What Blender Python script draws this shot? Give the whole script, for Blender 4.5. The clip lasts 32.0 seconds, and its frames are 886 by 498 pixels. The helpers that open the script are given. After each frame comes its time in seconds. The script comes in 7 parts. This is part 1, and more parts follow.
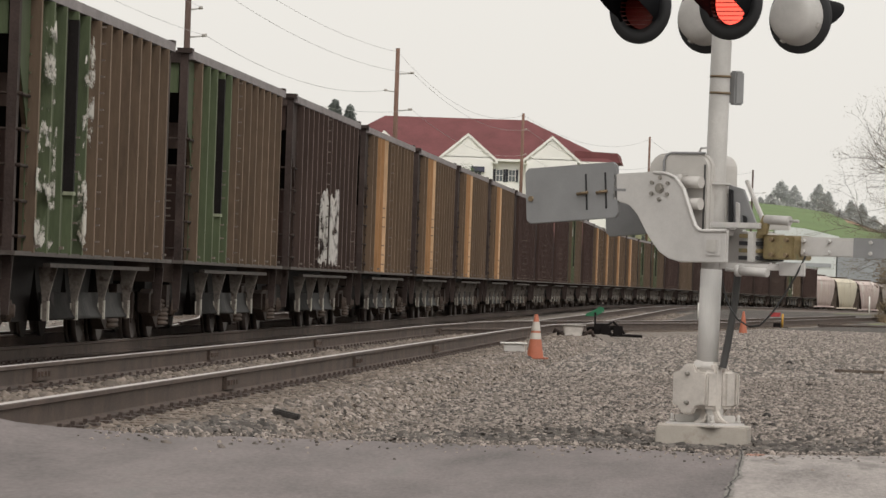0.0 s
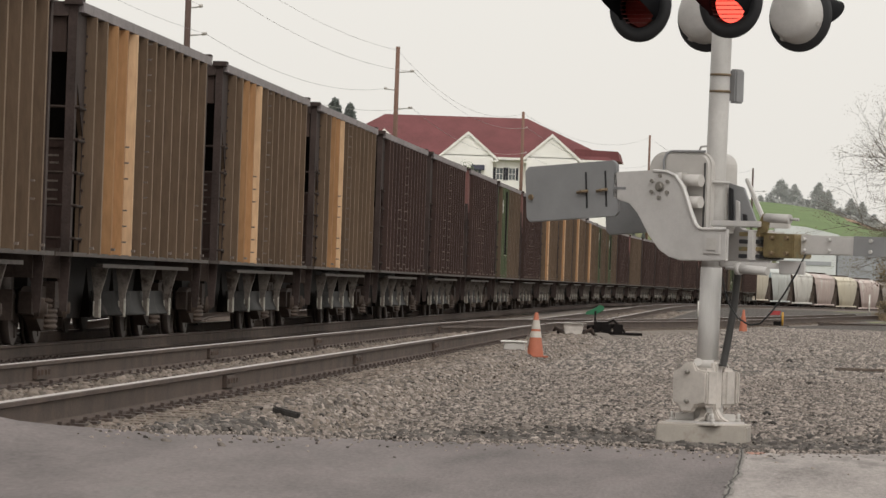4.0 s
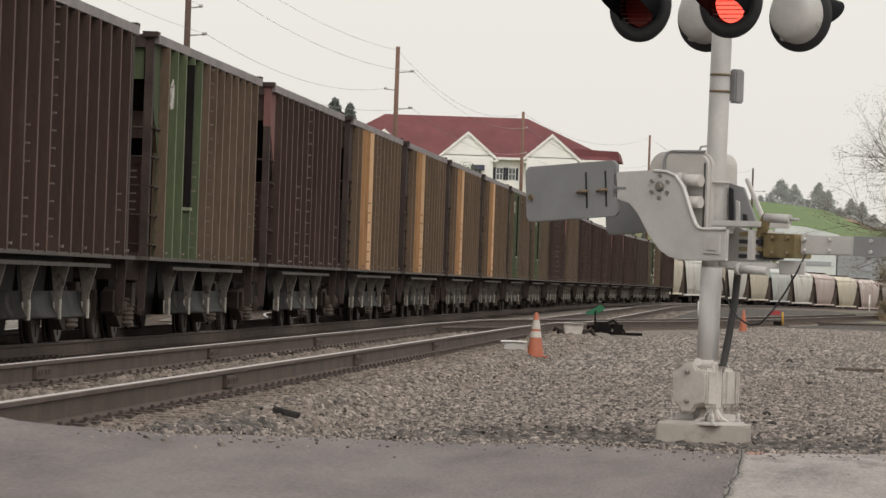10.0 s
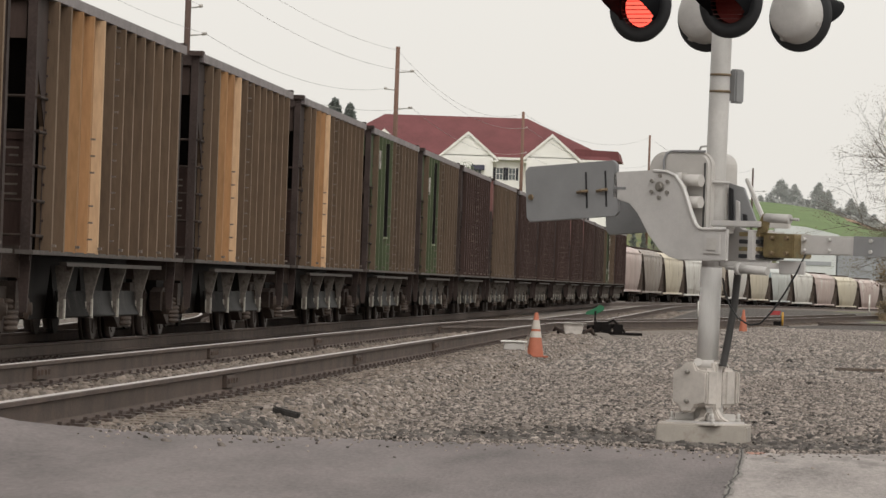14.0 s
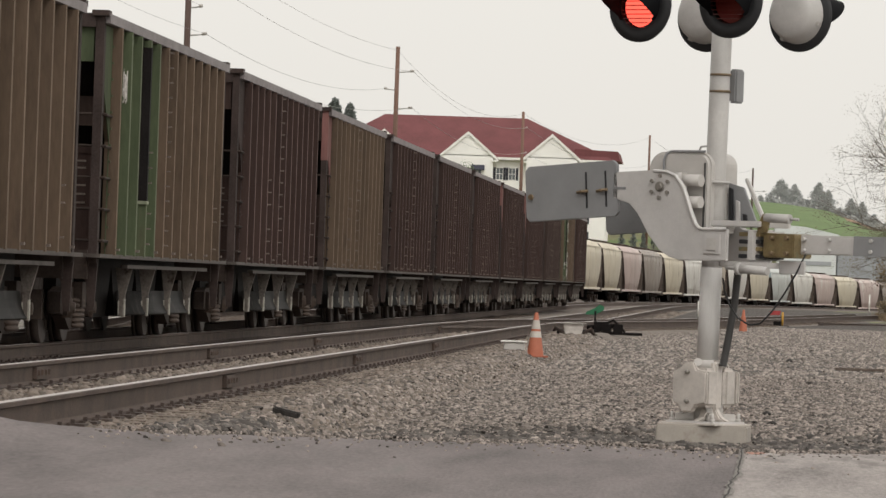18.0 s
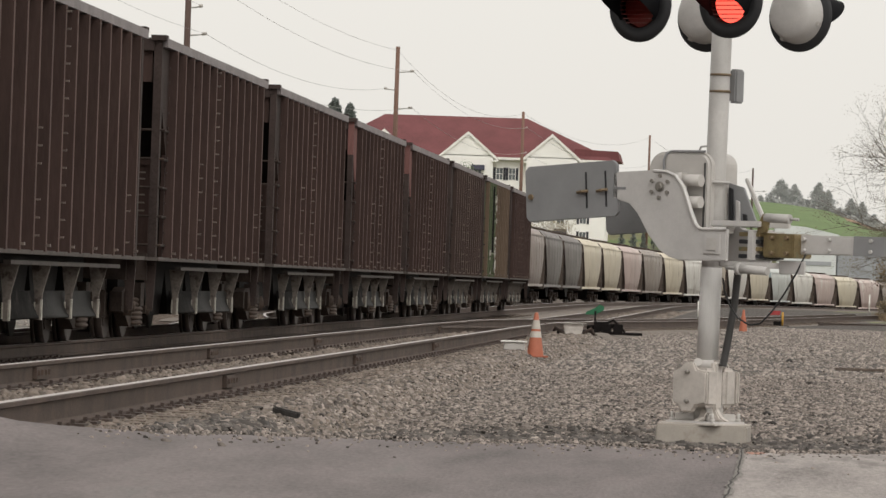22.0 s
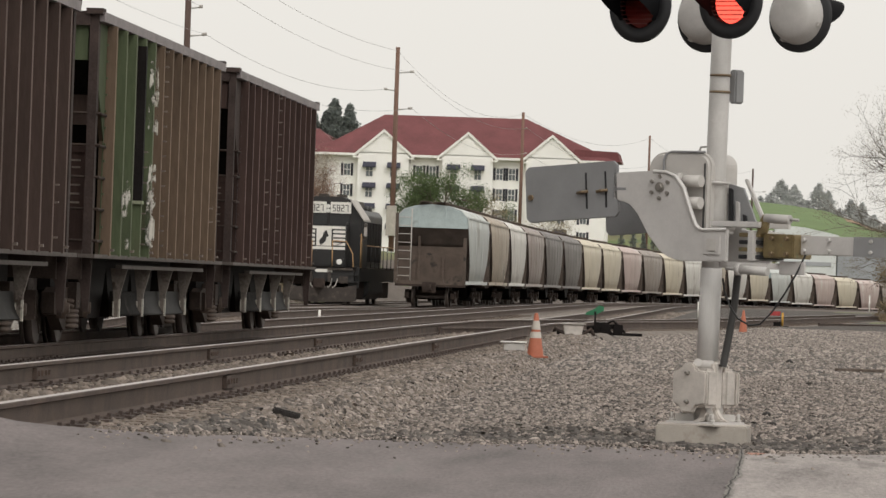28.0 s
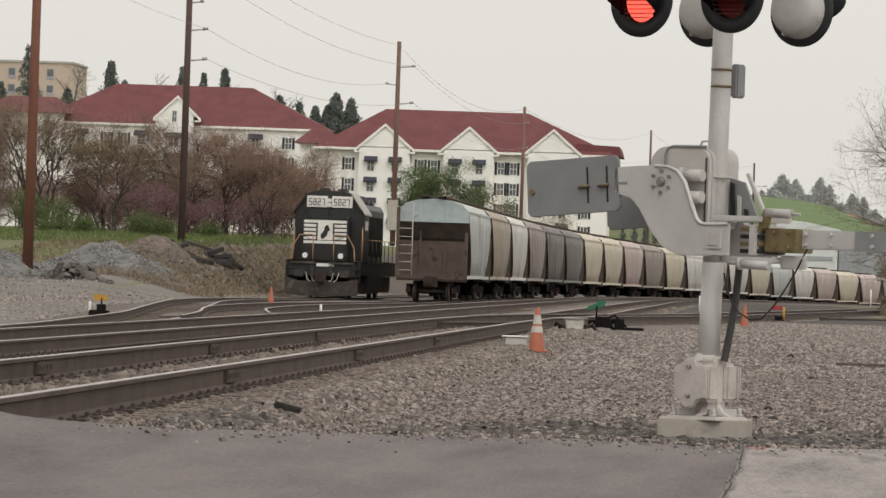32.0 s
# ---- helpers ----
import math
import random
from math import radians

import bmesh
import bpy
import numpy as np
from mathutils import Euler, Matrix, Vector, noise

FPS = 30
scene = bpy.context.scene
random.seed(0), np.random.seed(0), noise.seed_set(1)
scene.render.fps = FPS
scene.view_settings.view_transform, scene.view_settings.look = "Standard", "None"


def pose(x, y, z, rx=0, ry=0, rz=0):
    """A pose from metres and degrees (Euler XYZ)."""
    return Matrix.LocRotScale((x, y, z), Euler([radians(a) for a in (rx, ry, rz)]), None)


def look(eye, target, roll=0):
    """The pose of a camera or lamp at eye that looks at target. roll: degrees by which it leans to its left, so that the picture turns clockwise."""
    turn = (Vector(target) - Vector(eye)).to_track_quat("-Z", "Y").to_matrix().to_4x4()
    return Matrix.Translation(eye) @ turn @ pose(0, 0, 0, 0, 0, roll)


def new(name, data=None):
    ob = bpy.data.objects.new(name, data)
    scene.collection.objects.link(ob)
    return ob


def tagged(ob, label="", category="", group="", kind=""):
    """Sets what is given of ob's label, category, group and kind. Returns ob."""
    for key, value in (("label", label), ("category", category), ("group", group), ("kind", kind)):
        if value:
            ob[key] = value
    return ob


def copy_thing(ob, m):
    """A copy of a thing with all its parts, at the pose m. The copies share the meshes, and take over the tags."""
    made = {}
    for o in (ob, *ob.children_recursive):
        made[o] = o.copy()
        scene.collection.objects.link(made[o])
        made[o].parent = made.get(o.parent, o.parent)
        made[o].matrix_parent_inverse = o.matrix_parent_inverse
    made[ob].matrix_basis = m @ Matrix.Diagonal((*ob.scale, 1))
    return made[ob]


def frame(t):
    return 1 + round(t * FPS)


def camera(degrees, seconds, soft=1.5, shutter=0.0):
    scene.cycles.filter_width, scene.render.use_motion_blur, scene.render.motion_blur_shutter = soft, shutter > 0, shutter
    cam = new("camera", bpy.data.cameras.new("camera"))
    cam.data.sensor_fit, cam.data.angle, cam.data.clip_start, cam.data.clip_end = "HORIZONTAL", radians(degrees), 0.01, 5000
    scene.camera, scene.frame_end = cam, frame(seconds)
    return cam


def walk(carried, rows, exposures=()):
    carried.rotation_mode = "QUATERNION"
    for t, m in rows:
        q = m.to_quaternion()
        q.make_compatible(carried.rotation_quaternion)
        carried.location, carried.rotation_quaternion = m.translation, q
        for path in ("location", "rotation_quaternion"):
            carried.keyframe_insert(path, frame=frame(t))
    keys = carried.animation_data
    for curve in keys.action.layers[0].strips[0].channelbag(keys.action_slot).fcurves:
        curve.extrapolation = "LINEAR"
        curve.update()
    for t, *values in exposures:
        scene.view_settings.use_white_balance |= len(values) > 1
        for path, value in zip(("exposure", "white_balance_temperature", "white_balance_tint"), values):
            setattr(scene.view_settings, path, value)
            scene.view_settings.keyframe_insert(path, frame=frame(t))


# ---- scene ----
# ---------------------------------------------------------------- camera
EYE = (0.0, 0.0, 1.08)
YAW, PITCH, ROLL, FOCAL = 3.67, 0.3775, 2.0, 8652.0
cam = camera(2 * math.degrees(math.atan(784 / FOCAL)), 32.0)


def aim(dx, dy):
    """Pose of the tripod head, nudged by small amounts."""
    yaw, pit = radians(YAW) + dx / FOCAL, radians(PITCH) + dy / FOCAL
    way = Vector((-math.sin(yaw) * math.cos(pit), math.cos(yaw) * math.cos(pit), math.sin(pit)))
    return look(EYE, Vector(EYE) + way * 50, ROLL)


NUDGES = [(0, 0, 3), (0.5, 1.5, 2), (1, 0.5, 1.5), (1.5, 0, 1.5), (2, -1, 2), (2.5, 0, 0), (3, 0, 0), (8, 0, 0), (8.5, 0, 1.7), (9, -1, 0.5),
          (9.5, 0, 0), (27.5, 0, 0), (28, 0, 1), (28.5, 0, 0), (29, 0, 0), (29.5, -0.3, -1), (30, 2, 0), (30.5, 5, 0.5),
          (31, 6.5, -8.5), (31.5, 7.5, -5.5), (32, 2, -9)]
walk(cam, [(t, aim(dx, dy)) for t, dx, dy in NUDGES], [(0, 0.05), (27, 0.05), (29.5, 0.0), (32, -0.07)])

# ---------------------------------------------------------------- world and light
world = bpy.data.worlds.new("overcast_sky")
scene.world = world
world.use_nodes = True
wn, wl = world.node_tree.nodes, world.node_tree.links
sky = wn.new("ShaderNodeTexSky")
sky.sky_type, sky.sun_disc = "NISHITA", False
sky.sun_elevation, sky.sun_rotation = radians(49), radians(153)
sky.air_density, sky.dust_density, sky.ozone_density = 1.0, 6.0, 1.0
veil = wn.new("ShaderNodeHueSaturation")
veil.inputs["Saturation"].default_value = 0.06
cloud = wn.new("ShaderNodeMix")
cloud.data_type = "RGBA"
cloud.inputs["Factor"].default_value = 0.72
cloud.inputs["B"].default_value = (8.2, 7.9, 7.35, 1)
wl.new(sky.outputs[0], veil.inputs["Color"])
wl.new(veil.outputs[0], cloud.inputs["A"])
bg = wn["Background"]
wl.new(cloud.outputs["Result"], bg.inputs["Color"])
bg.inputs["Strength"].default_value = 0.131
sun = new("sun", bpy.data.lights.new("sun", "SUN"))
sun.data.energy, sun.data.angle, sun.data.color = 0.78, radians(40), (1, 0.96, 0.9)
sun.matrix_world = look((30, -60, 78), (0, 0, 0))


# ---------------------------------------------------------------- materials
def mat(name, base, rough=0.75, metal=0.0, var=0.25, size=0.6, bump=0.15, grain=0.03, spots=None, spot_at=0.62, tint=0.0, streak=0.0, along=(1, 1)):
    """A surface with broad stains and fine grain, in metres; spots: a second colour where the stains are strongest."""
    m = bpy.data.materials.new(name)
    m.use_nodes = True
    n, l = m.node_tree.nodes, m.node_tree.links
    b = n["Principled BSDF"]
    b.inputs["Roughness"].default_value, b.inputs["Metallic"].default_value = rough, metal
    co = n.new("ShaderNodeTexCoord")
    mp = n.new("ShaderNodeMapping")
    mp.inputs["Scale"].default_value = (along[0], along[1], 1 - streak)
    l.new(co.outputs["Object"], mp.inputs["Vector"])
    info = n.new("ShaderNodeObjectInfo")
    off = n.new("ShaderNodeVectorMath")
    off.operation = "MULTIPLY_ADD"
    off.inputs[1].default_value = (37, 37, 37)
    l.new(info.outputs["Random"], off.inputs[0])
    l.new(mp.outputs[0], off.inputs[2])
    big = n.new("ShaderNodeTexNoise")
    big.inputs["Scale"].default_value, big.inputs["Detail"].default_value, big.inputs["Roughness"].default_value = 1 / size, 6, 0.62
    fine = n.new("ShaderNodeTexNoise")
    fine.inputs["Scale"].default_value, fine.inputs["Detail"].default_value = 1 / grain, 4
    l.new(off.outputs[0], big.inputs["Vector"])
    l.new(off.outputs[0], fine.inputs["Vector"])
    add = n.new("ShaderNodeMath")
    add.operation = "MULTIPLY_ADD"
    add.inputs[1].default_value = 0.45
    l.new(fine.outputs[0], add.inputs[0])
    l.new(big.outputs[0], add.inputs[2])
    ramp = n.new("ShaderNodeMapRange")
    ramp.inputs["From Min"].default_value, ramp.inputs["From Max"].default_value = 0.45, 1.0
    ramp.inputs["To Min"].default_value, ramp.inputs["To Max"].default_value = 1 - var, 1 + var
    l.new(add.outputs[0], ramp.inputs["Value"])
    mul = n.new("ShaderNodeVectorMath")
    mul.operation = "SCALE"
    mul.inputs[0].default_value = base[:3]
    l.new(ramp.outputs[0], mul.inputs["Scale"])
    out = mul.outputs[0]
    if tint:
        per = n.new("ShaderNodeMapRange")
        per.inputs["To Min"].default_value, per.inputs["To Max"].default_value = 1 - tint, 1 + tint
        l.new(info.outputs["Random"], per.inputs["Value"])
        mul2 = n.new("ShaderNodeVectorMath")
        mul2.operation = "SCALE"
        l.new(out, mul2.inputs[0])
        l.new(per.outputs[0], mul2.inputs["Scale"])
        out = mul2.outputs[0]
    if spots:
        sp = n.new("ShaderNodeMapRange")
        sp.inputs["From Min"].default_value, sp.inputs["From Max"].default_value = spot_at, spot_at + 0.1
        l.new(big.outputs[0], sp.inputs["Value"])
        mx = n.new("ShaderNodeMix")
        mx.data_type = "RGBA"
        mx.inputs["B"].default_value = (*spots[:3], 1)
        l.new(sp.outputs[0], mx.inputs["Factor"])
        l.new(out, mx.inputs["A"])
        out = mx.outputs["Result"]
    l.new(out, b.inputs["Base Color"])
    bp = n.new("ShaderNodeBump")
    bp.inputs["Strength"].default_value, bp.inputs["Distance"].default_value = bump, min(0.05, grain)
    l.new(fine.outputs[0], bp.inputs["Height"])
    l.new(bp.outputs[0], b.inputs["Normal"])
    return m


def island(m, amount):
    """Lets each loose piece of a joined mesh differ in brightness."""
    n, l = m.node_tree.nodes, m.node_tree.links
    b = n["Principled BSDF"]
    src = b.inputs["Base Color"].links[0].from_socket
    g = n.new("ShaderNodeNewGeometry")
    r = n.new("ShaderNodeMapRange")
    r.inputs["To Min"].default_value, r.inputs["To Max"].default_value = 1 - amount, 1 + amount
    l.new(g.outputs["Random Per Island"], r.inputs["Value"])
    k = n.new("ShaderNodeVectorMath")
    k.operation = "SCALE"
    l.new(src, k.inputs[0])
    l.new(r.outputs[0], k.inputs["Scale"])
    l.new(k.outputs[0], b.inputs["Base Color"])
    return m


def leafy(m, amount=0.45):
    """Lets light through thin leaves."""
    n, l = m.node_tree.nodes, m.node_tree.links
    b, out = n["Principled BSDF"], n["Material Output"]
    thin, mix = n.new("ShaderNodeBsdfTranslucent"), n.new("ShaderNodeMixShader")
    l.new(b.inputs["Base Color"].links[0].from_socket, thin.inputs["Color"])
    mix.inputs["Fac"].default_value = amount
    l.new(b.outputs[0], mix.inputs[1])
    l.new(thin.outputs[0], mix.inputs[2])
    l.new(mix.outputs[0], out.inputs["Surface"])
    return m


M = {}
M["asphalt"] = mat("asphalt", (0.151, 0.129, 0.126), 0.9, var=0.42, size=0.45, bump=0.5, grain=0.022, spots=(0.152, 0.138, 0.132), spot_at=0.6, along=(1, 0.14))
M["pale_asphalt"] = mat("pale_asphalt", (0.262, 0.234, 0.221), 0.9, var=0.55, size=0.45, bump=0.5, grain=0.022, spots=(0.18, 0.162, 0.152), spot_at=0.6, along=(1, 0.14))
M["gravel"] = mat("gravel", (0.072, 0.061, 0.054), 0.95, var=0.45, size=1.6, bump=1.0, grain=0.05, spots=(0.085, 0.07, 0.06), spot_at=0.6)
M["earth"] = mat("earth", (0.15, 0.145, 0.07), 0.95, var=0.5, size=9, bump=0.8, grain=0.3, spots=(0.10, 0.14, 0.045), spot_at=0.5)
M["ballast"] = mat("ballast", (0.175, 0.148, 0.126), 0.95, var=0.4, size=1.0, bump=1.0, grain=0.05, spots=(0.13, 0.095, 0.075), spot_at=0.58)
M["stone"] = island(mat("stone", (0.214, 0.182, 0.160), 0.9, var=0.35, size=0.7, bump=0.3, grain=0.01, spots=(0.135, 0.11, 0.095), spot_at=0.56), 0.8)
M["heap_stone"] = island(mat("heap_stone", (0.20, 0.192, 0.182), 0.9, var=0.3, size=0.7), 0.45)
M["rust_stone"] = island(mat("rust_stone", (0.178, 0.146, 0.122), 0.9, var=0.3, size=0.5, bump=0.3, grain=0.01), 0.4)
M["rail_side"] = mat("rail_side", (0.072, 0.048, 0.037), 0.8, 0.0, var=0.55, size=0.5, bump=0.2, grain=0.02)
M["rail_top"] = mat("rail_top", (0.43, 0.385, 0.37), 0.4, 0.5, var=0.15, size=2.0, bump=0.05)
M["tie"] = mat("tie", (0.125, 0.096, 0.077), 0.9, var=0.4, size=0.3, bump=0.5, grain=0.015, tint=0.3)
M["plate"] = mat("plate", (0.06, 0.042, 0.035), 0.8, var=0.3, bump=0.2)
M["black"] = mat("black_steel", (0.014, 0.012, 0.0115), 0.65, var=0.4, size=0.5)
M["truck"] = mat("truck_steel", (0.042, 0.030, 0.025), 0.75, var=0.5, size=0.3, spots=(0.085, 0.058, 0.044))
M["spring"] = mat("spring_rust", (0.085, 0.060, 0.047), 0.8, var=0.5, size=0.2)
M["wheel"] = mat("wheel_steel", (0.07, 0.055, 0.048), 0.6, 0.3, var=0.3)
M["hopper_bay"] = mat("hopper_bay", (0.020, 0.0185, 0.0175), 0.6, var=0.5, size=0.4, spots=(0.05, 0.043, 0.04), spot_at=0.57)
M["gusset"] = mat("gusset", (0.17, 0.145, 0.128), 0.6, var=0.6, size=0.22, spots=(0.060, 0.045, 0.038), spot_at=0.54)
M["worn_edge"] = mat("worn_edge", (0.40, 0.37, 0.32), 0.45, var=0.5, size=0.12, spots=(0.16, 0.13, 0.10), spot_at=0.6)
M["post"] = mat("dark_post", (0.045, 0.0315, 0.028), 0.75, var=0.5, size=0.5, spots=(0.060, 0.043, 0.038), spot_at=0.62)
M["sill"] = mat("dusty_sill_steel", (0.080, 0.066, 0.058), 0.75, var=0.5, size=0.4, spots=(0.05, 0.038, 0.033), spot_at=0.55)
# Pale because the sky's reflection on the rim is put into the colour.
M["chord"] = mat("skylit_chord", (0.205, 0.178, 0.180), 0.6, var=0.35, size=0.5)
M["dark_stone"] = island(mat("dark_stone", (0.105, 0.092, 0.083), 0.9, var=0.35, size=0.5, bump=0.3, grain=0.01), 0.6)
M["pale_stone"] = island(mat("pale_stone", (0.268, 0.231, 0.204), 0.9, var=0.3, size=2.0, bump=0.3, grain=0.02, spots=(0.20, 0.17, 0.15), spot_at=0.58), 0.5)
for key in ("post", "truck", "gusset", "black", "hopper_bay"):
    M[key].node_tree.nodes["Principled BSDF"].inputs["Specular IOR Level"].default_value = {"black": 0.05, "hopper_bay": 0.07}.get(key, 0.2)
# ---------------------------------------------------------------- plan
PITCH_CAR, CAP0, SPEED, SLOW = 14.6, 4.352, 0.9309, 0.0012   # car pitch in metres; first cap, cars a second and its slackening
MAIN_X, NEAR_X, YARD_X, LOCO_X = -8.99, -4.72, -14.0, -18.65
MAIN_Z, NEAR_Z, YARD_Z = 0.205, 0.36, 0.10
CURVE_Y, RADIUS = 231.0, 1913.0


def bend(y, start=CURVE_Y):
    return max(0.0, y - start) ** 2 / (2 * RADIUS)


def fall(y):
    """How far the line has dropped by y."""
    k = max(0.0, y - 250)
    return min(k * k / 110000.0, 0.0035 * k)


def ease(a, b, v):
    k = min(1.0, max(0.0, (v - a) / (b - a)))
    return k * k * (3 - 2 * k)


def ground_z(x, y):
    """Height of the land."""
    side = x - bend(min(y, 600.0))
    z = -0.12 * ease(-5.6, -7.2, side) - fall(y) * 0.8
    up = np.interp(y, [-500, 165, 190, 215, 240, 275, 420, 500, 640, 665, 760, 1000, 2600], [0, 0, 0.75, 1.8, 2.6, 3.0, 3.2, 2.2, 2.4, 3.5, 19, 26, 30])
    bank = ease(-21.2, -25.4, x - bend(min(y, 430.0)))
    z += up * bank
    crest = float(np.interp(x - 0.02 * (y - 1200), [-12, -0.7, 7.8, 17.5, 29.6, 70, 120], [28, 25.2, 24.6, 23.3, 19.0, 11, 0]))
    hill = ease(680, 1180, y) * crest * ease(-60, -12, x)
    z += hill * (1 - bank)
    z += 0.05 * noise.noise((x * 0.3, y * 0.1, 0)) * ease(0.5, 4, abs(x + 6) - 8)
    return z


class Geo:
    """Collects boxes, tubes and slabs into one mesh."""

    def __init__(self):
        self.v, self.f, self.s = [], [], []

    def add(self, verts, faces, smooth=False):
        k = len(self.v)
        self.v += [tuple(p) for p in verts]
        self.f += [tuple(i + k for i in f) for f in faces]
        self.s += [smooth] * len(faces)
        return self

    def box(self, x0, x1, y0, y1, z0, z1, m=None):
        c = [(x, y, z) for x in (x0, x1) for y in (y0, y1) for z in (z0, z1)]
        if m is not None:
            c = [tuple(m @ Vector(p)) for p in c]
        return self.add(c, [(0, 1, 3, 2), (4, 6, 7, 5), (0, 4, 5, 1), (2, 3, 7, 6), (0, 2, 6, 4), (1, 5, 7, 3)])

    def tube(self, a, b, r, n=10, r2=None, smooth=True):
        a, b = Vector(a), Vector(b)
        r2 = r if r2 is None else r2
        q = (b - a).to_track_quat("Z", "Y")
        ring = [q @ Vector((math.cos(2 * math.pi * i / n), math.sin(2 * math.pi * i / n), 0)) for i in range(n)]
        self.add([a + p * r for p in ring] + [b + p * r2 for p in ring], [(i, (i + 1) % n, n + (i + 1) % n, n + i) for i in range(n)], smooth)
        k = len(self.v) - 2 * n
        self.f += [tuple(k + n - 1 - i for i in range(n)), tuple(k + n + i for i in range(n))]
        self.s += [False, False]
        return self

    def line(self, pts, r, n=8):
        """One bent pipe through the points."""
        pts = [Vector(q) for q in pts]
        vs = []
        for i, q in enumerate(pts):
            d = (pts[min(i + 1, len(pts) - 1)] - pts[max(i - 1, 0)]).to_track_quat("Z", "Y")
            vs += [q + d @ Vector((r * math.cos(2 * math.pi * k / n), r * math.sin(2 * math.pi * k / n), 0)) for k in range(n)]
        fs = [(j * n + i, j * n + (i + 1) % n, (j + 1) * n + (i + 1) % n, (j + 1) * n + i) for j in range(len(pts) - 1) for i in range(n)]
        return self.add(vs, fs, True)

    def slab(self, outline, lift, axis="y", at=0.0, smooth=False):
        """A flat outline of (a, b) pairs, thickened along axis from at to at + lift."""
        def p(a, b, c):
            return {"y": (a, c, b), "x": (c, a, b), "z": (a, b, c)}[axis]
        n = len(outline)
        self.add([p(a, b, at) for a, b in outline] + [p(a, b, at + lift) for a, b in outline],
                 [(i, (i + 1) % n, n + (i + 1) % n, n + i) for i in range(n)], smooth)
        k = len(self.v) - 2 * n
        self.f += [tuple(k + n - 1 - i for i in range(n)), tuple(k + n + i for i in range(n))]
        self.s += [False, False]
        return self

    def turn(self, profile, origin=(0, 0, 0), n=20, rot=None):
        """A profile of (radius, height) spun round z."""
        m = Matrix.Translation(origin) @ (rot.to_4x4() if rot is not None else Matrix())
        vs = [m @ Vector((r * math.cos(2 * math.pi * i / n), r * math.sin(2 * math.pi * i / n), h)) for r, h in profile for i in range(n)]
        fs = [(j * n + i, j * n + (i + 1) % n, (j + 1) * n + (i + 1) % n, (j + 1) * n + i) for j in range(len(profile) - 1) for i in range(n)]
        return self.add(vs, fs, True)

    def mesh(self, name, material, bevel=0.0, rings=2):
        me = bpy.data.meshes.new(name)
        me.from_pydata(self.v, [], self.f)
        me.polygons.foreach_set("use_smooth", self.s)
        bm = bmesh.new()
        bm.from_mesh(me)
        bmesh.ops.recalc_face_normals(bm, faces=bm.faces)
        if bevel:
            sharp = [e for e in bm.edges if len(e.link_faces) == 2 and e.calc_face_angle(0) > 0.6]
            bmesh.ops.bevel(bm, geom=sharp, offset=bevel, segments=rings, affect="EDGES", clamp_overlap=True)
        bm.to_mesh(me)
        bm.free()
        me.materials.append(material)
        return me


def part(name, geo, material, parent=None, label="", bevel=0.0, at=None, rings=2):
    """One mesh object under a thing or a part."""
    ob = new(name, geo if isinstance(geo, bpy.types.Mesh) else geo.mesh(name, material, bevel, rings))
    if parent is not None:
        ob.parent = parent
    if at is not None:
        ob.matrix_basis = at
    return tagged(ob, label)


def thing(name, label, category, m=None, group="", kind=""):
    ob = new(name)
    ob.matrix_basis = m if m is not None else Matrix()
    return tagged(ob, label, category, group, kind)


def sheet(name, xs, ys, height, material, label, category):
    vs = [(x, y, height(x, y)) for y in ys for x in xs]
    w = len(xs)
    fs = [(j * w + i, j * w + i + 1, (j + 1) * w + i + 1, (j + 1) * w + i) for j in range(len(ys) - 1) for i in range(w - 1)]
    me = bpy.data.meshes.new(name)
    me.from_pydata(vs, [], fs)
    me.polygons.foreach_set("use_smooth", [True] * len(fs))
    me.materials.append(material)
    return tagged(new(name, me), label, category, kind="structure")


def steps(*spans):
    out = []
    for a, b, d in spans:
        k = max(1, round((b - a) / d))
        out += [a + (b - a) * i / k for i in range(k)]
    return out + [spans[-1][1]]


# ---------------------------------------------------------------- land
ground = sheet("ground", steps((-1500, -300, 150), (-300, -80, 20), (-80, -24, 3), (-24, 12, 1.2), (12, 100, 8), (100, 1500, 200)),
               steps((-900, -20, 60), (-20, 30, 5), (30, 120, 2.5), (120, 320, 5), (320, 900, 15), (900, 1300, 25), (1300, 4500, 400)),
               ground_z, M["earth"], "rough grassy land with a green hill behind the railway", "ground")


M["field"] = mat("green_field", (0.120, 0.175, 0.065), 0.95, var=0.2, size=12, bump=0.3, grain=0.5)
M["clay"] = mat("orange_clay", (0.30, 0.20, 0.13), 0.95, var=0.25, size=6, bump=0.3, grain=0.5)
field = sheet("field", steps((-8, 60, 4)), steps((880, 1235, 12)), lambda x, y: ground_z(x, y) + 0.25, M["field"], "smooth green field on the far hill", "field")
clay = sheet("bare_earth", steps((19.5, 27, 1.5)), steps((1090, 1225, 12)), lambda x, y: ground_z(x, y) + 0.5 - 0.3 * abs(x - 23) / 4, M["clay"], "bare orange clay beside the field", "earth")


def lot_z(x, y):
    return max(ground_z(x, y) + 0.012, -0.6) + 0.012 * noise.noise((x * 1.7, y * 0.9, 3)) if y < 330 else ground_z(x, y) + 0.02


def yard_sheet(name, s0, s1, y0, y1, material, label):
    """Ground that follows the line's curve."""
    ss, ys = steps((s0, s1, 1.2)), steps((y0, y1, 6))
    ob = sheet(name, ss, ys, lambda s, y: ground_z(s + bend(y, 250), y) + 0.016, material, label, "gravel")
    for v in ob.data.vertices:
        v.co.x += bend(v.co.y, 250)
    return ob


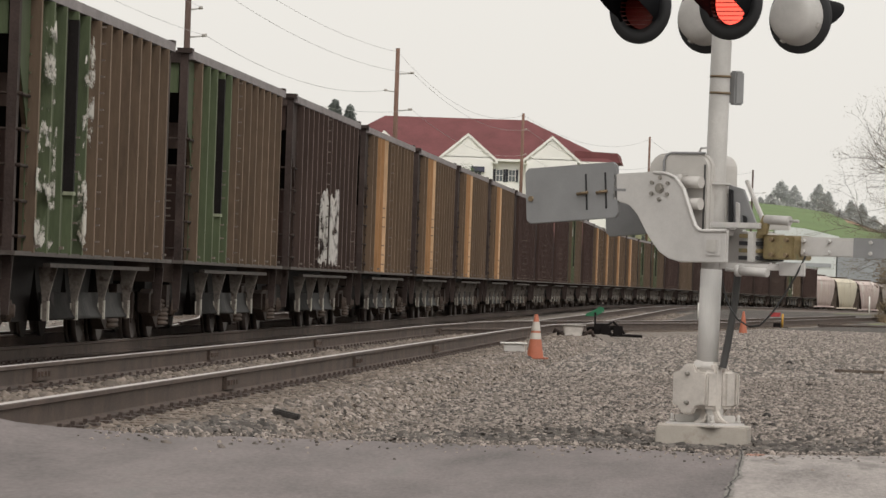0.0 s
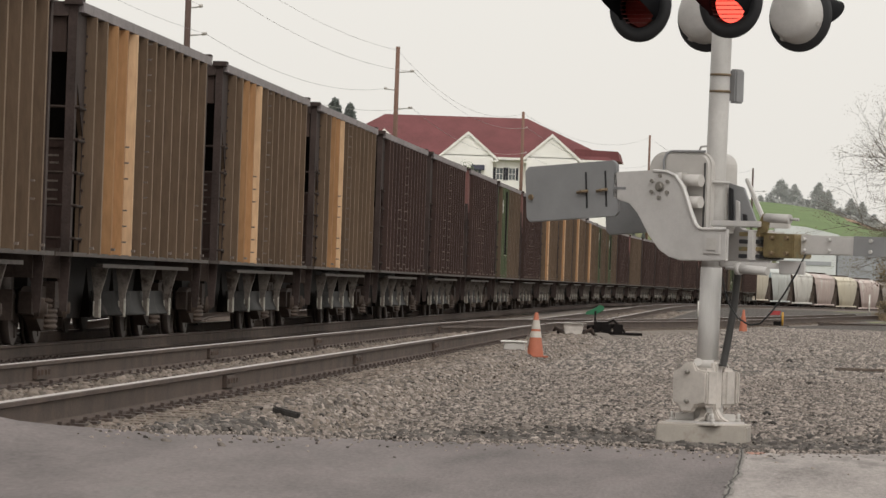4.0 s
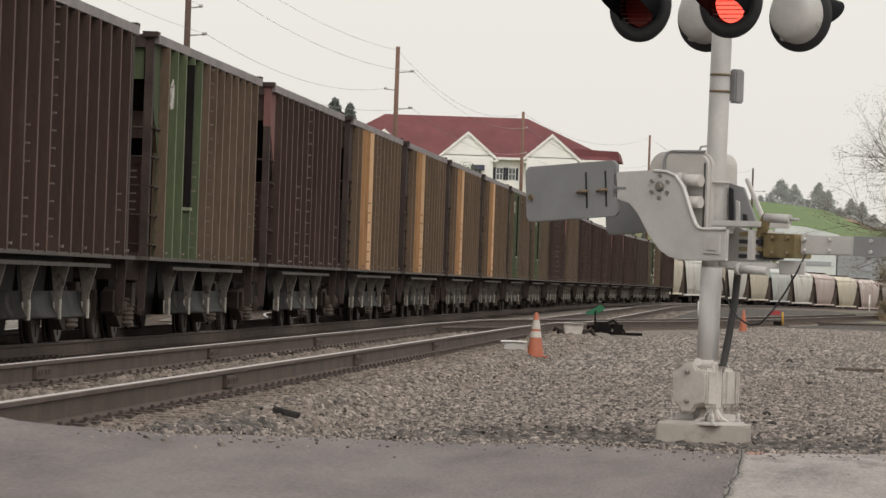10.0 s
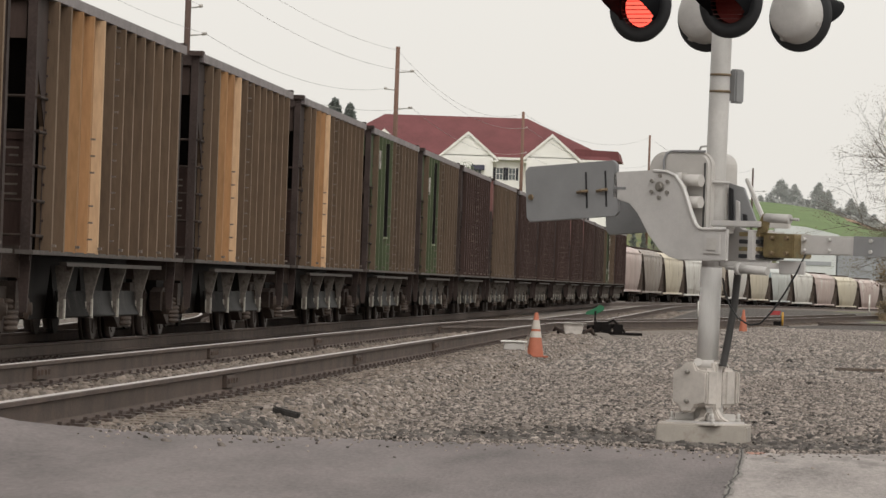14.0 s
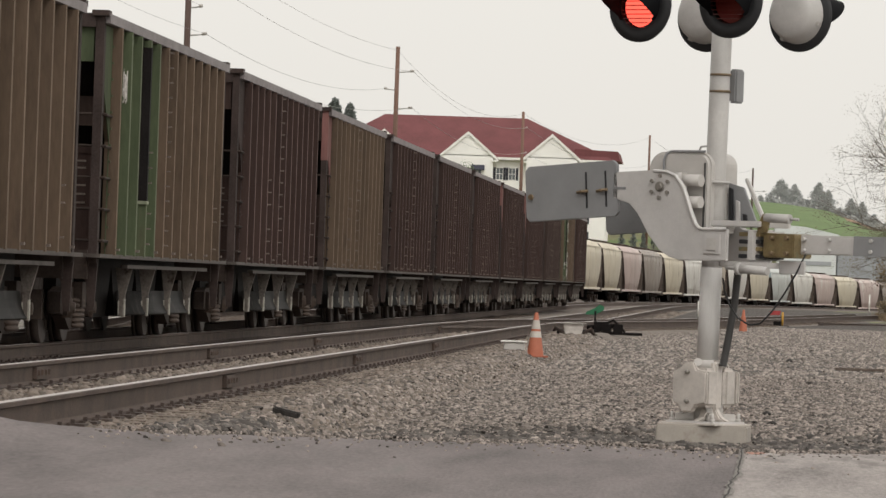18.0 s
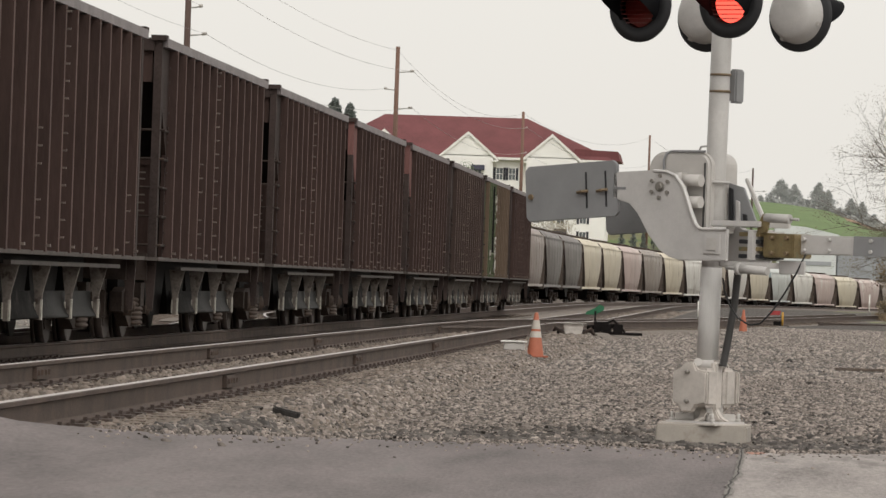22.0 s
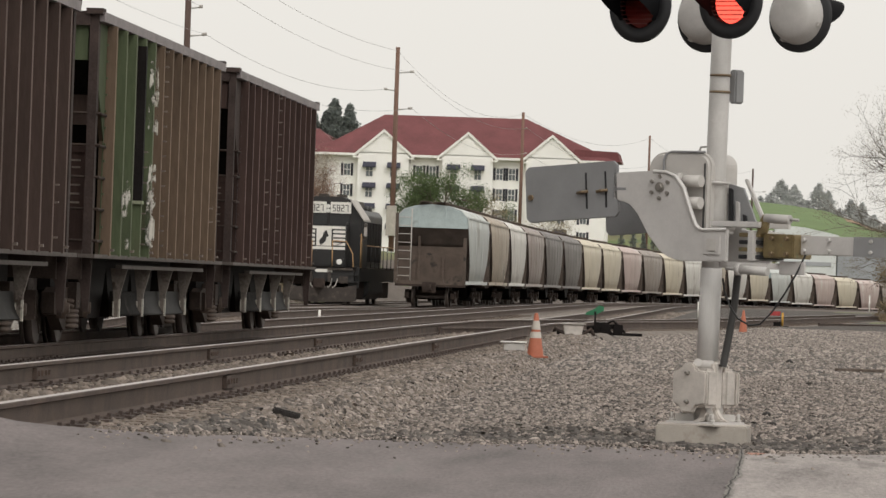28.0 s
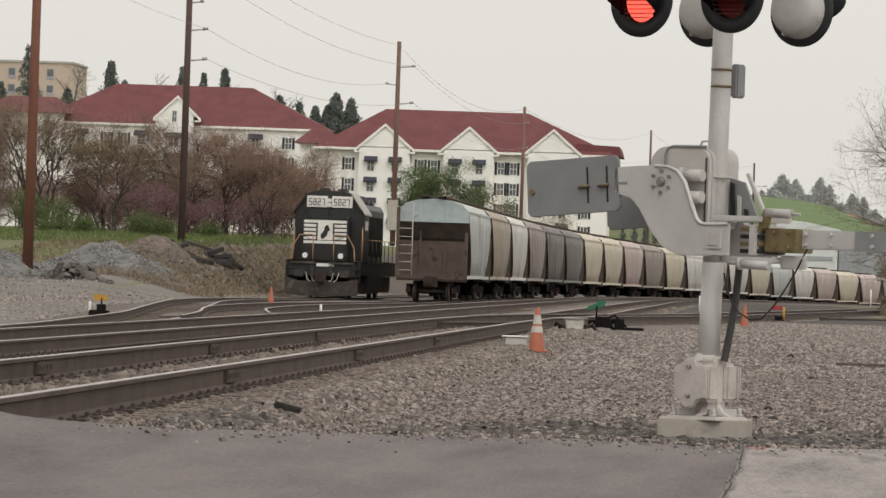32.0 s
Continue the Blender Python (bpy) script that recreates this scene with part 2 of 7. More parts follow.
M["cinder"] = mat("cinder", (0.138, 0.115, 0.098), 0.95, var=0.4, size=2.5, bump=1.0, grain=0.06, spots=(0.105, 0.085, 0.07), spot_at=0.57)
M["pale_lot"] = mat("pale_lot", (0.185, 0.170, 0.150), 0.95, var=0.3, size=2.5, bump=1.0, grain=0.06, spots=(0.19, 0.175, 0.16), spot_at=0.57)
yard_sheet("yard_ground", -20.6, -5.7, 26, 640, M["cinder"], "dark cinder ground between the tracks")
yard_sheet("yard_ground", -23.6, -20.6, 236, 640, M["cinder"], "dark cinder ground beside the engine track")
yard_sheet("yard_ground", -3.0, 9.0, 331, 640, M["cinder"], "brown cinder ground beside the far curve")
left_lot = sheet("gravel_lot", steps((-46, -20.6, 1.5)), steps((26, 190, 4)), lambda x, y: ground_z(x, y) + 0.02, M["pale_lot"], "flat grey gravel yard before the bank", "gravel")
gravel_lot = sheet("gravel_lot", steps((-5.8, -1, 0.3), (-1, 4, 0.5), (4, 30, 3)), steps((29, 60, 0.5), (60, 150, 2), (150, 330, 6)),
                   lot_z, M["gravel"], "flat lot of grey crushed stone beside the tracks", "gravel")


def road_z(x, y):
    return 0.03 + 0.12 * ease(-1.7, -3.1, x) + 0.09 * ease(-3.1, -3.95, x) + 0.07 * ease(-3.6, -3.95, x) * ease(26.2, 25.0, y)


def road_edge(x):
    return float(np.interp(x, [-30, -5, -4.06, -3.89, -3.68, -3.47, -3.08, -2.78, -2.45, -1.97, -1.26, -0.86, -0.59, -0.03, 0.92, 30], [24.5, 26.1, 26.3, 26.6, 26.95, 27.7, 28.7, 29.1, 30.5, 32.3, 33.1, 32.97, 32.7, 32.5, 33.2, 34]))


def seam_x(y):
    """Where the two pavings meet."""
    return float(np.interp(y, [-6, 22, 24.9, 26.9, 28.6, 32.1, 34], [-0.2, -0.15, -0.115, -0.09, -0.058, -0.048, -0.06])) + 0.007 * math.sin(y * 2.3)


def strip(name, x0, x1, material, label, category, lift=0.0, dx=0.15):
    """A paved strip from behind the camera to its ragged far edge."""
    xs = steps((x0, x1, dx))
    vs, fs = [], []
    rows = 40
    for i, x in enumerate(xs):
        e = road_edge(x) + 0.05 * noise.noise((x * 4, 2, 0)) + 0.03 * noise.noise((x * 15, 5, 0))
        for j in range(rows + 1):
            y = -6 + (e + 6) * (j / rows) ** 0.6
            vs.append((seam_x(y) if i == 0 and lift else x, y, road_z(x, y) + lift - (0.05 if j == rows else 0)))
    w = rows + 1
    for i in range(len(xs) - 1):
        for j in range(rows):
            fs.append((i * w + j, (i + 1) * w + j, (i + 1) * w + j + 1, i * w + j + 1))
    me = bpy.data.meshes.new(name)
    me.from_pydata(vs, [], fs)
    me.polygons.foreach_set("use_smooth", [True] * len(fs))
    me.materials.append(material)
    return tagged(new(name, me), label, category, kind="structure")


road = strip("road", -3.89, -0.04, M["asphalt"], "dark weathered asphalt road before the crossing", "road")
apron = strip("pavement", -0.05, 12, M["pale_asphalt"], "pale worn asphalt apron beside the road", "pavement", 0.004)


def crossing(name, x0, x1):
    g = Geo().box(x0, x1, -6, 25.4, 0.0, NEAR_Z - 0.01 if x0 > -6.6 else MAIN_Z + 0.02)
    return tagged(part(name, g, M["asphalt"], bevel=0.01), "asphalt infill between the rails at the crossing", "crossing", kind="structure")


crossing("pavement", -5.36, -4.08)
crossing("pavement", -8.2, -5.55)
crossing("pavement", -9.63, -8.35)


# ---------------------------------------------------------------- tracks
def along(points):
    """x and z of a line of (x, y, z) points by its y, smooth."""
    ys = [p[1] for p in points]
    return lambda y: (float(np.interp(y, ys, [p[0] for p in points])), float(np.interp(y, ys, [p[2] for p in points])))


RAIL = [(-0.07, -0.172), (0.07, -0.172), (0.07, -0.16), (0.012, -0.145), (0.012, -0.04), (0.036, -0.03), (0.036, -0.007), (0.030, -0.0025), (-0.030, -0.0025), (-0.036, -0.007), (-0.036, -0.03), (-0.012, -0.04), (-0.012, -0.145), (-0.07, -0.16)]
HEAD = [(-0.0295, -0.0024), (0.0295, -0.0024), (0.02, 0.0), (-0.02, 0.0)]


def sweep(geo, section, pts):
    n = len(section)
    vs = [(x + a, y, z + b) for x, y, z in pts for a, b in section]
    fs = [(j * n + i, j * n + (i + 1) % n, (j + 1) * n + (i + 1) % n, (j + 1) * n + i) for j in range(len(pts) - 1) for i in range(n)]
    fs += [tuple(range(n)), tuple((len(pts) - 1) * n + i for i in range(n))]
    return geo.add(vs, fs)


TIE = Geo().box(-1.3, 1.3, -0.115, 0.115, -0.18, 0).mesh("tie", M["tie"], 0.012)
PLATE = Geo().box(-0.16, 0.16, -0.1, 0.1, 0, 0.016).box(0.075, 0.10, -0.07, -0.045, 0.016, 0.04).box(-0.10, -0.075, 0.045, 0.07, 0.016, 0.04).box(0.11, 0.135, 0.04, 0.065, 0.016, 0.03).mesh("tie_plate", M["plate"])


def track(path, y0, y1, ties, label, near=0, late=0):
    """One track: two rails with bright heads, ties in a range, and plates on the ties nearest the road."""
    t = thing("railway_track", label, "track", kind="structure")
    ys = steps((y0, y1, 4.0))
    for side in (-0.7535, 0.7535):
        pts = [(path(y)[0] + side, y, path(y)[1]) for y in ys if side < 0 or y >= y0 + late]
        r = part("rail", sweep(Geo(), RAIL, pts), M["rail_side"], t)
        part("rail_head", sweep(Geo(), HEAD, pts), M["rail_top"], r, "worn bright rail head")
    k, y = 0, ties[0]
    while y < ties[1]:
        x, z = path(y)
        jig = random.uniform(-0.03, 0.03)
        part("tie", TIE, None, t, at=pose(x + jig, y + jig * 0.7, z - 0.186, 0, 0, random.uniform(-1.5, 1.5)))
        if k < near:
            for side in (-0.7535, 0.7535):
                part("tie_plate", PLATE, None, t, at=pose(x + side, y, z - 0.186, 0, 0, 0 if side > 0 else 180))
        k, y = k + 1, y + 0.53
    return t


def bed(path, y0, y1, half, drop, label):
    """The heap of crushed stone under a track."""
    ys = steps((y0, y1, 1.5)) if y1 - y0 < 200 else steps((y0, y0 + 8, 0.2), (y0 + 8, y0 + 100, 1.5), (y0 + 100, y1, 6))
    w = [(-half - 0.75, -0.6), (-half, drop), (-0.9, drop + 0.01), (-0.5, drop - 0.03), (0, drop - 0.015), (0.5, drop - 0.03), (0.9, drop - 0.03), (1.1, drop - 0.03), (1.3, drop - 0.005), (half - 0.15, drop), (half, drop), (half + 0.25, drop - 0.13), (half + 0.5, drop - 0.26), (half + 0.75, -0.6)]
    vs = []
    for y in ys:
        x, z = path(y)
        for a, b in w:
            j = 0.05 * noise.noise((x + a * 3, y * 1.3, 1))
            under = 0.25 if y < road_edge(x + a) - 0.12 else 0.0
            vs.append((x + a + j, y, z + b + 0.5 * j * (abs(a) < half + 0.1) - under))
    n = len(w)
    fs = [(j * n + i, j * n + i + 1, (j + 1) * n + i + 1, (j + 1) * n + i) for j in range(len(ys) - 1) for i in range(n - 1)]
    g = Geo().add(vs, fs, True)
    return tagged(part("ballast_bed", g, M["ballast"]), label, "ballast", kind="structure")


def main_path(y):
    return MAIN_X + bend(y), MAIN_Z - fall(y)


def near_path(y):
    return NEAR_X + bend(y), NEAR_Z - fall(y) - 0.14 * ease(80, 130, y)


def spur_path(y):
    return NEAR_X + 0.5 * 0.0035 * max(0, min(y, 115) - 92) ** 2 + 0.0805 * max(0, y - 115), NEAR_Z - 0.14 * ease(80, 150, y)


def yard_path(y):
    x = float(np.interp(y, [-500, 70, 80, 90, 99, 107, 115, 122, 128, 136, 148, 900], [MAIN_X, MAIN_X, -9.25, -9.85, -10.6, -11.4, -12.3, -13.0, -13.5, -13.85, YARD_X, YARD_X]))
    return x + bend(y, 255), MAIN_Z - 0.008 - (MAIN_Z - 0.008 - YARD_Z) * ease(85, 135, y) - 0.11 * ease(140, 205, y) - fall(y) * 1.5


def lead_path(y):
    x = float(np.interp(y, [-500, 50, 60, 74, 89, 102, 127, 147, 165, 180, 900], [MAIN_X, MAIN_X, -9.3, -10.1, -11.4, -12.5, -15.0, -16.9, -18.1, LOCO_X, LOCO_X]))
    return x + bend(y, 255), MAIN_Z - 0.012 - (MAIN_Z - 0.012 - YARD_Z) * ease(60, 110, y) - 0.13 * ease(140, 205, y) - fall(y) * 1.5


for path, half in ((main_path, 1.75), (near_path, 1.65)):
    bed(path, 26.6, 700, half, -0.205, "rusty brown crushed stone under the track")
bed(yard_path, 112, 700, 1.7, -0.2, "grey brown crushed stone under the yard track")
bed(lead_path, 82, 320, 1.7, -0.2, "grey brown crushed stone under the yard lead")
bed(spur_path, 96, 260, 1.6, -0.2, "grey crushed stone under the spur")
track(main_path, -440, 720, (25.8, 170), "worn main track with bright rail heads", 60)
track(near_path, -60, 700, (25.8, 150), "rusty near track with bright worn rail heads", 110)
track(spur_path, 93, 230, (112, 200), "rusty spur curving off beside the lot")
track(yard_path, 90, 700, (104, 225), "yard track under parked grain cars", late=16)
track(lead_path, 60, 420, (84, 215), "yard lead curving away from the main track", late=28)


# joint bars on the near rails
BAR = Geo().box(-0.045, -0.014, -0.33, 0.33, -0.135, -0.042).box(0.014, 0.045, -0.33, 0.33, -0.135, -0.042)
for k in range(4):
    BAR.box(0.045, 0.065, -0.27 + k * 0.18 - 0.02, -0.27 + k * 0.18 + 0.02, -0.105, -0.065)
BAR = BAR.mesh("joint_bar", M["rail_side"])
near_track = next(o for o in bpy.data.objects if o.name.startswith("railway_track.001"))
for side, y in ((0.7535, 36.75), (-0.7535, 37.25), (0.7535, 48.6), (-0.7535, 49.1), (0.7535, 60.5), (-0.7535, 61)):
    x, z = near_path(y)
    part("joint_bar", BAR, None, near_track, "bolted joint bar", at=pose(x + side, y, z))

west_lot = sheet("gravel_lot", steps((-20.9, -10.2, 0.5)), steps((26, 168, 2)), lambda x, y: ground_z(x, y) + (0.045 if x < lead_path(y)[0] - 2.2 and y > 30 else -0.25), M["pale_lot"], "flat grey gravel yard beside the yard lead", "gravel")
# ---------------------------------------------------------------- coal train
def paint(name, base, dust, at=0.6, var=0.3):
    base, dust = tuple(c * 1.2 for c in base), tuple(c * 1.2 for c in dust)
    m = mat(name, base, 0.8, var=var, size=0.55, bump=0.12, grain=0.05, spots=dust, spot_at=at, tint=0.07, streak=0.75)
    m.node_tree.nodes["Principled BSDF"].inputs["Specular IOR Level"].default_value = 0.2
    return m


M["brown"] = paint("dark_brown_paint", (0.0375, 0.0225, 0.0190), (0.053, 0.034, 0.0285))
M["brown_dull"] = paint("dull_brown_paint", (0.041, 0.027, 0.0225), (0.058, 0.039, 0.033))
M["tan"] = paint("tan_rust_paint", (0.092, 0.062, 0.041), (0.072, 0.049, 0.033))
M["tan_dull"] = paint("dull_tan_paint", (0.083, 0.058, 0.040), (0.065, 0.045, 0.032))
M["orange"] = paint("orange_panel", (0.265, 0.146, 0.070), (0.205, 0.110, 0.053))
M["pale_orange"] = paint("pale_orange_edge", (0.46, 0.31, 0.19), (0.36, 0.22, 0.13))
M["green"] = paint("green_panel", (0.058, 0.072, 0.039), (0.060, 0.056, 0.035))
# Lighter rib tones: the light that rib fronts catch, put into the colour.
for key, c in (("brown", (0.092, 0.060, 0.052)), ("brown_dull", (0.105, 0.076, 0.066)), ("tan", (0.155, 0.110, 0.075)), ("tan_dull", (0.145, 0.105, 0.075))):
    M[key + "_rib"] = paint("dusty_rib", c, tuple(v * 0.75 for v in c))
M["green_edge"] = paint("pale_green_edge", (0.22, 0.235, 0.165), (0.14, 0.15, 0.10))
M["green_rib"] = paint("worn_green_rib", (0.105, 0.118, 0.075), (0.07, 0.085, 0.045))
M["graffiti"] = paint("white_smear", (0.42, 0.395, 0.37), (0.20, 0.17, 0.15), 0.55)
def ragged(m, low, high, size):
    """Breaks a paint up into flecks and holes."""
    n, l = m.node_tree.nodes, m.node_tree.links
    co = n.new("ShaderNodeTexCoord")
    mp = n.new("ShaderNodeMapping")
    mp.inputs["Scale"].default_value = (0.35, 1, 1)
    tex = n.new("ShaderNodeTexNoise")
    tex.inputs["Scale"].default_value, tex.inputs["Detail"].default_value, tex.inputs["Roughness"].default_value = 1 / size, 7, 0.7
    cut = n.new("ShaderNodeMapRange")
    cut.inputs["From Min"].default_value, cut.inputs["From Max"].default_value = low, high
    l.new(co.outputs["Object"], mp.inputs["Vector"])
    l.new(mp.outputs[0], tex.inputs["Vector"])
    l.new(tex.outputs[0], cut.inputs["Value"])
    l.new(cut.outputs[0], n["Principled BSDF"].inputs["Alpha"])
    return m


ragged(M["graffiti"], 0.41, 0.53, 0.35)
M["pink"] = paint("faded_red_post", (0.155, 0.075, 0.068), (0.11, 0.055, 0.049))
M["bolt"] = mat("bolt_rust", (0.125, 0.098, 0.082), 0.55, var=0.5, size=0.4)
M["thin_smear"] = ragged(paint("thin_white_smear", (0.44, 0.42, 0.38), (0.20, 0.18, 0.14), 0.55), 0.49, 0.57, 0.3)

HALF, SHEET_Z0, TOP_Z = 6.3, 1.04, 3.79      # half length of the sides, their bottom and the rim
RIBS = [-5.42 + i * 10.84 / 12 for i in range(13)]   # from the leading end backwards, reversed below


def car_meshes():
    c = {}
    hull = Geo().slab([(-6.2, 3.70), (6.2, 3.70), (6.2, 3.3), (3.9, SHEET_Z0), (-3.9, SHEET_Z0), (-6.2, 3.3)], 2.86, "y", -1.43)
    c["hull"] = hull
    c["side"] = Geo().slab([(-5.53, SHEET_Z0), (5.53, SHEET_Z0), (5.53, 2.35), (6.22, 3.05), (6.22, TOP_Z - 0.04), (-6.22, TOP_Z - 0.04), (-6.22, 3.05), (-5.53, 2.35)], 0.04, "y", -0.02)
    c["chord"] = Geo().box(-HALF - 0.02, HALF + 0.02, -0.06, 0.06, TOP_Z - 0.11, TOP_Z)
    c["sill"] = Geo().box(-HALF - 0.3, HALF + 0.3, -0.09, 0.1, SHEET_Z0 - 0.035, SHEET_Z0 + 0.01)
    # sill box widened into a shroud, added to keep the underside dark
    c["center_sill"] = Geo().box(-5.7, 5.7, -0.95, 0.95, 0.62, SHEET_Z0 - 0.01).box(-3.4, -2.6, 0.2, 1.2, 0.55, 0.95).tube((3.0, -0.6, 0.55), (4.4, -0.6, 0.55), 0.22, 12)
    c["walk_rail"] = Geo().box(-4.9, 3.6, -0.03, 0.05, SHEET_Z0 - 0.145, SHEET_Z0 - 0.10)
    c["rib"] = Geo().slab([(-0.085, 0.0), (-0.05, 0.12), (0.05, 0.12), (0.085, 0.0)], TOP_Z - SHEET_Z0 - 0.12, "z", SHEET_Z0)
    c["slot_rib"] = Geo().slab([(-0.088, 0.0), (-0.053, 0.126), (0.053, 0.126), (0.092, 0.0)], 1.86, "z", SHEET_Z0 + 0.68)
    c["slot_edge"] = Geo().box(-0.09, 0.10, 0.0, 0.135, SHEET_Z0 + 0.64, SHEET_Z0 + 0.68)
    c["end_post"] = Geo().box(-0.08, 0.08, -0.05, 0.05, SHEET_Z0 - 0.1, TOP_Z + 0.03)
    cs = Geo().slab([(5.47, SHEET_Z0), (5.53, SHEET_Z0), (5.53, 2.35), (6.22, 3.05), (6.22, TOP_Z - 0.12), (5.47, TOP_Z - 0.12)], 0.012, "y", 0.02)
    for i in range(13):
        cs.box(5.50, 5.525, 0.03, 0.055, SHEET_Z0 + 0.12 + i * 0.19, SHEET_Z0 + 0.145 + i * 0.19)
    c["corner_sheet"] = cs
    c["cap"] = Geo().box(-0.14, 0.14, -0.11, 0.08, TOP_Z - 0.03, TOP_Z + 0.035)
    c["end_beam"] = Geo().box(-0.12, 0.12, -1.4, 1.4, SHEET_Z0 - 0.28, SHEET_Z0 + 0.05)
    c["end_rim"] = Geo().box(-0.1, 0.1, -1.4, 1.4, TOP_Z - 0.16, TOP_Z)
    lad = Geo()
    for i in range(5):
        lad.tube((-0.36, 0, 1.2 + i * 0.36), (0.44, 0, 1.2 + i * 0.36), 0.018, 6).tube((0.46, -0.32, 1.2 + i * 0.36), (0.46, 0.06, 1.2 + i * 0.36), 0.018, 6)
    c["ladder"] = lad.tube((0.46, -0.32, 1.1), (0.46, -0.32, 3.1), 0.022, 6)
    c["end_plate"] = Geo().box(-0.05, 0.03, -1.38, 1.38, 3.24, TOP_Z - 0.03)
    c["end_sheet"] = Geo().box(-0.03, 0.03, -1.38, 1.38, SHEET_Z0 + 0.02, 2.28).box(-0.05, 0.05, -1.38, 1.38, 2.20, 2.30)
    c["mid_beam"] = Geo().box(-0.04, 0.04, -1.38, 1.38, 2.52, 2.86)
    words = Geo()
    for i, (w, z) in enumerate(((0.16, 2.10), (0.10, 2.02), (0.20, 1.92), (0.13, 1.82), (0.19, 1.72), (0.17, 1.62))):
        words.box(0.03, 0.034, 1.30 - w, 1.30, z, z + 0.022)
    c["lettering"] = words
    back = Geo().tube((-0.13, 1.40, SHEET_Z0), (-0.13, 1.40, 3.62), 0.016, 6)
    for i in range(8):
        back.tube((-0.13, 0.98, 1.22 + i * 0.33), (-0.13, 1.45, 1.22 + i * 0.33), 0.015, 6).tube((-0.13, 1.43, 1.22 + i * 0.33), (0.0, 1.45, 1.22 + i * 0.33), 0.012, 5)
    c["end_ladder"] = back
    c["stirrup"] = Geo().slab([(-0.25, SHEET_Z0 - 0.02), (0.04, SHEET_Z0 - 0.02), (0.01, 0.40), (-0.06, 0.40), (-0.09, 0.72)], 0.06, "x", -0.03)
    c["coupler"] = Geo().box(-0.55, 0.45, -0.11, 0.11, 0.72, 0.98).box(-0.1, 0.1, -0.3, 0.3, 0.62, 1.05)
    c["bay"] = Geo().slab([(-1.25, SHEET_Z0), (1.25, SHEET_Z0), (0.7, 0.3), (-0.7, 0.3)], 2.2, "y", -1.1)
    c["chute"] = Geo().slab([(1.26, 0.62), (1.272, 0.52), (1.292, 0.44), (1.318, 0.38), (1.348, 0.335), (1.335, 0.32), (1.28, 0.38), (1.245, 0.62)], 6.8, "x", -4.1, True)
    c["gusset_edge"] = Geo().box(-0.034, 0.034, 1.350, 1.370, 0.31, 0.53).box(-0.034, 0.034, 1.285, 1.302, 0.33, 0.50)
    c["gusset"] = Geo().slab([(1.245, SHEET_Z0 - 0.14), (1.45, SHEET_Z0 - 0.14), (1.368, 0.58), (1.358, 0.31), (1.30, 0.31), (1.29, 0.58)], 0.06, "x", -0.03)
    b = Geo()
    for k, zs in ((7, range(14)), (9, (0, 1, 2, 4, 5, 6)), (1, (0, 2, 3))):
        for i in zs:
            z = SHEET_Z0 + 0.15 + i * 0.185
            b.box(RIBS[k] - 0.03, RIBS[k] - 0.005, 0.12, 0.172, z, z + 0.020)
    for k in range(0, 13, 2):
        b.box(RIBS[k] - 0.03, RIBS[k] + 0.03, 0.12, 0.165, SHEET_Z0 + 0.05, SHEET_Z0 + 0.08)
    c["bolts"] = b
    frame_ = Geo().slab([(-1.25, 0.60), (-0.95, 0.66), (-0.4, 0.66), (0.4, 0.66), (0.95, 0.66), (1.25, 0.60), (1.25, 0.36), (0.95, 0.33), (0.45, 0.16), (-0.45, 0.16), (-0.95, 0.33), (-1.25, 0.36)], 0.14, "y", -0.07)
    for x in (-0.89, 0.89):
        frame_.box(x - 0.14, x + 0.14, -0.12, 0.12, 0.33, 0.6)
    c["side_frame"] = frame_
    coil = [(0.06, 0.18)]
    for k in range(6):
        coil += [(0.098, 0.195 + k * 0.058), (0.105, 0.212 + k * 0.058), (0.098, 0.229 + k * 0.058), (0.072, 0.242 + k * 0.058)]
    nest = Geo().turn(coil, n=16)
    nest.v = [(x * 2.9, y, z) for x, y, z in nest.v]
    c["bearing"] = Geo().turn([(0.12, 0.0), (0.12, 0.1), (0.07, 0.11), (0.07, 0.14), (0.0, 0.145)], (0, 0, 0.42), 14, Matrix.Rotation(-math.pi / 2, 3, "X"))
    c["brake_beam"] = Geo().slab([(-0.86, 0.28), (0.86, 0.28), (0.86, 0.62), (0.68, 0.62), (0.64, 0.42), (-0.64, 0.42), (-0.68, 0.62), (-0.86, 0.62)], 0.12, "x", -0.06)
    c["springs"] = nest
    c["bolster"] = Geo().box(-0.18, 0.18, -1.15, 1.15, 0.42, 0.72)
    wheel = Geo()
    for s in (-1, 1):
        wheel.tube((0, s * 0.70, 0), (0, s * 0.80, 0), 0.42, 28)
        wheel.tube((0, s * 0.66, 0), (0, s * 0.70, 0), 0.455, 28)
        wheel.tube((0, s * 0.80, 0), (0, s * 0.83, 0), 0.16, 12)
        for k in range(3):
            a = k * 2.094
            wheel.box(-0.05, 0.05, s * 0.80 - 0.012, s * 0.80 + 0.012, 0.2, 0.34, Matrix.Rotation(a, 4, "Y"))
    c["wheelset"] = wheel.tube((0, -1.05, 0), (0, 1.05, 0), 0.075, 10)
    return c


SHAPES = car_meshes()
DONE = {}


def shape(key, material):
    if (key, material) not in DONE:
        me = DONE[key, material] = SHAPES[key].mesh(key, M[material])
        # rib fronts take the lit tone, flanks the darker body colour
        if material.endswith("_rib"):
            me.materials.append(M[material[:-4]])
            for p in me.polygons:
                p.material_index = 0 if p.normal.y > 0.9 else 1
    return DONE[key, material]


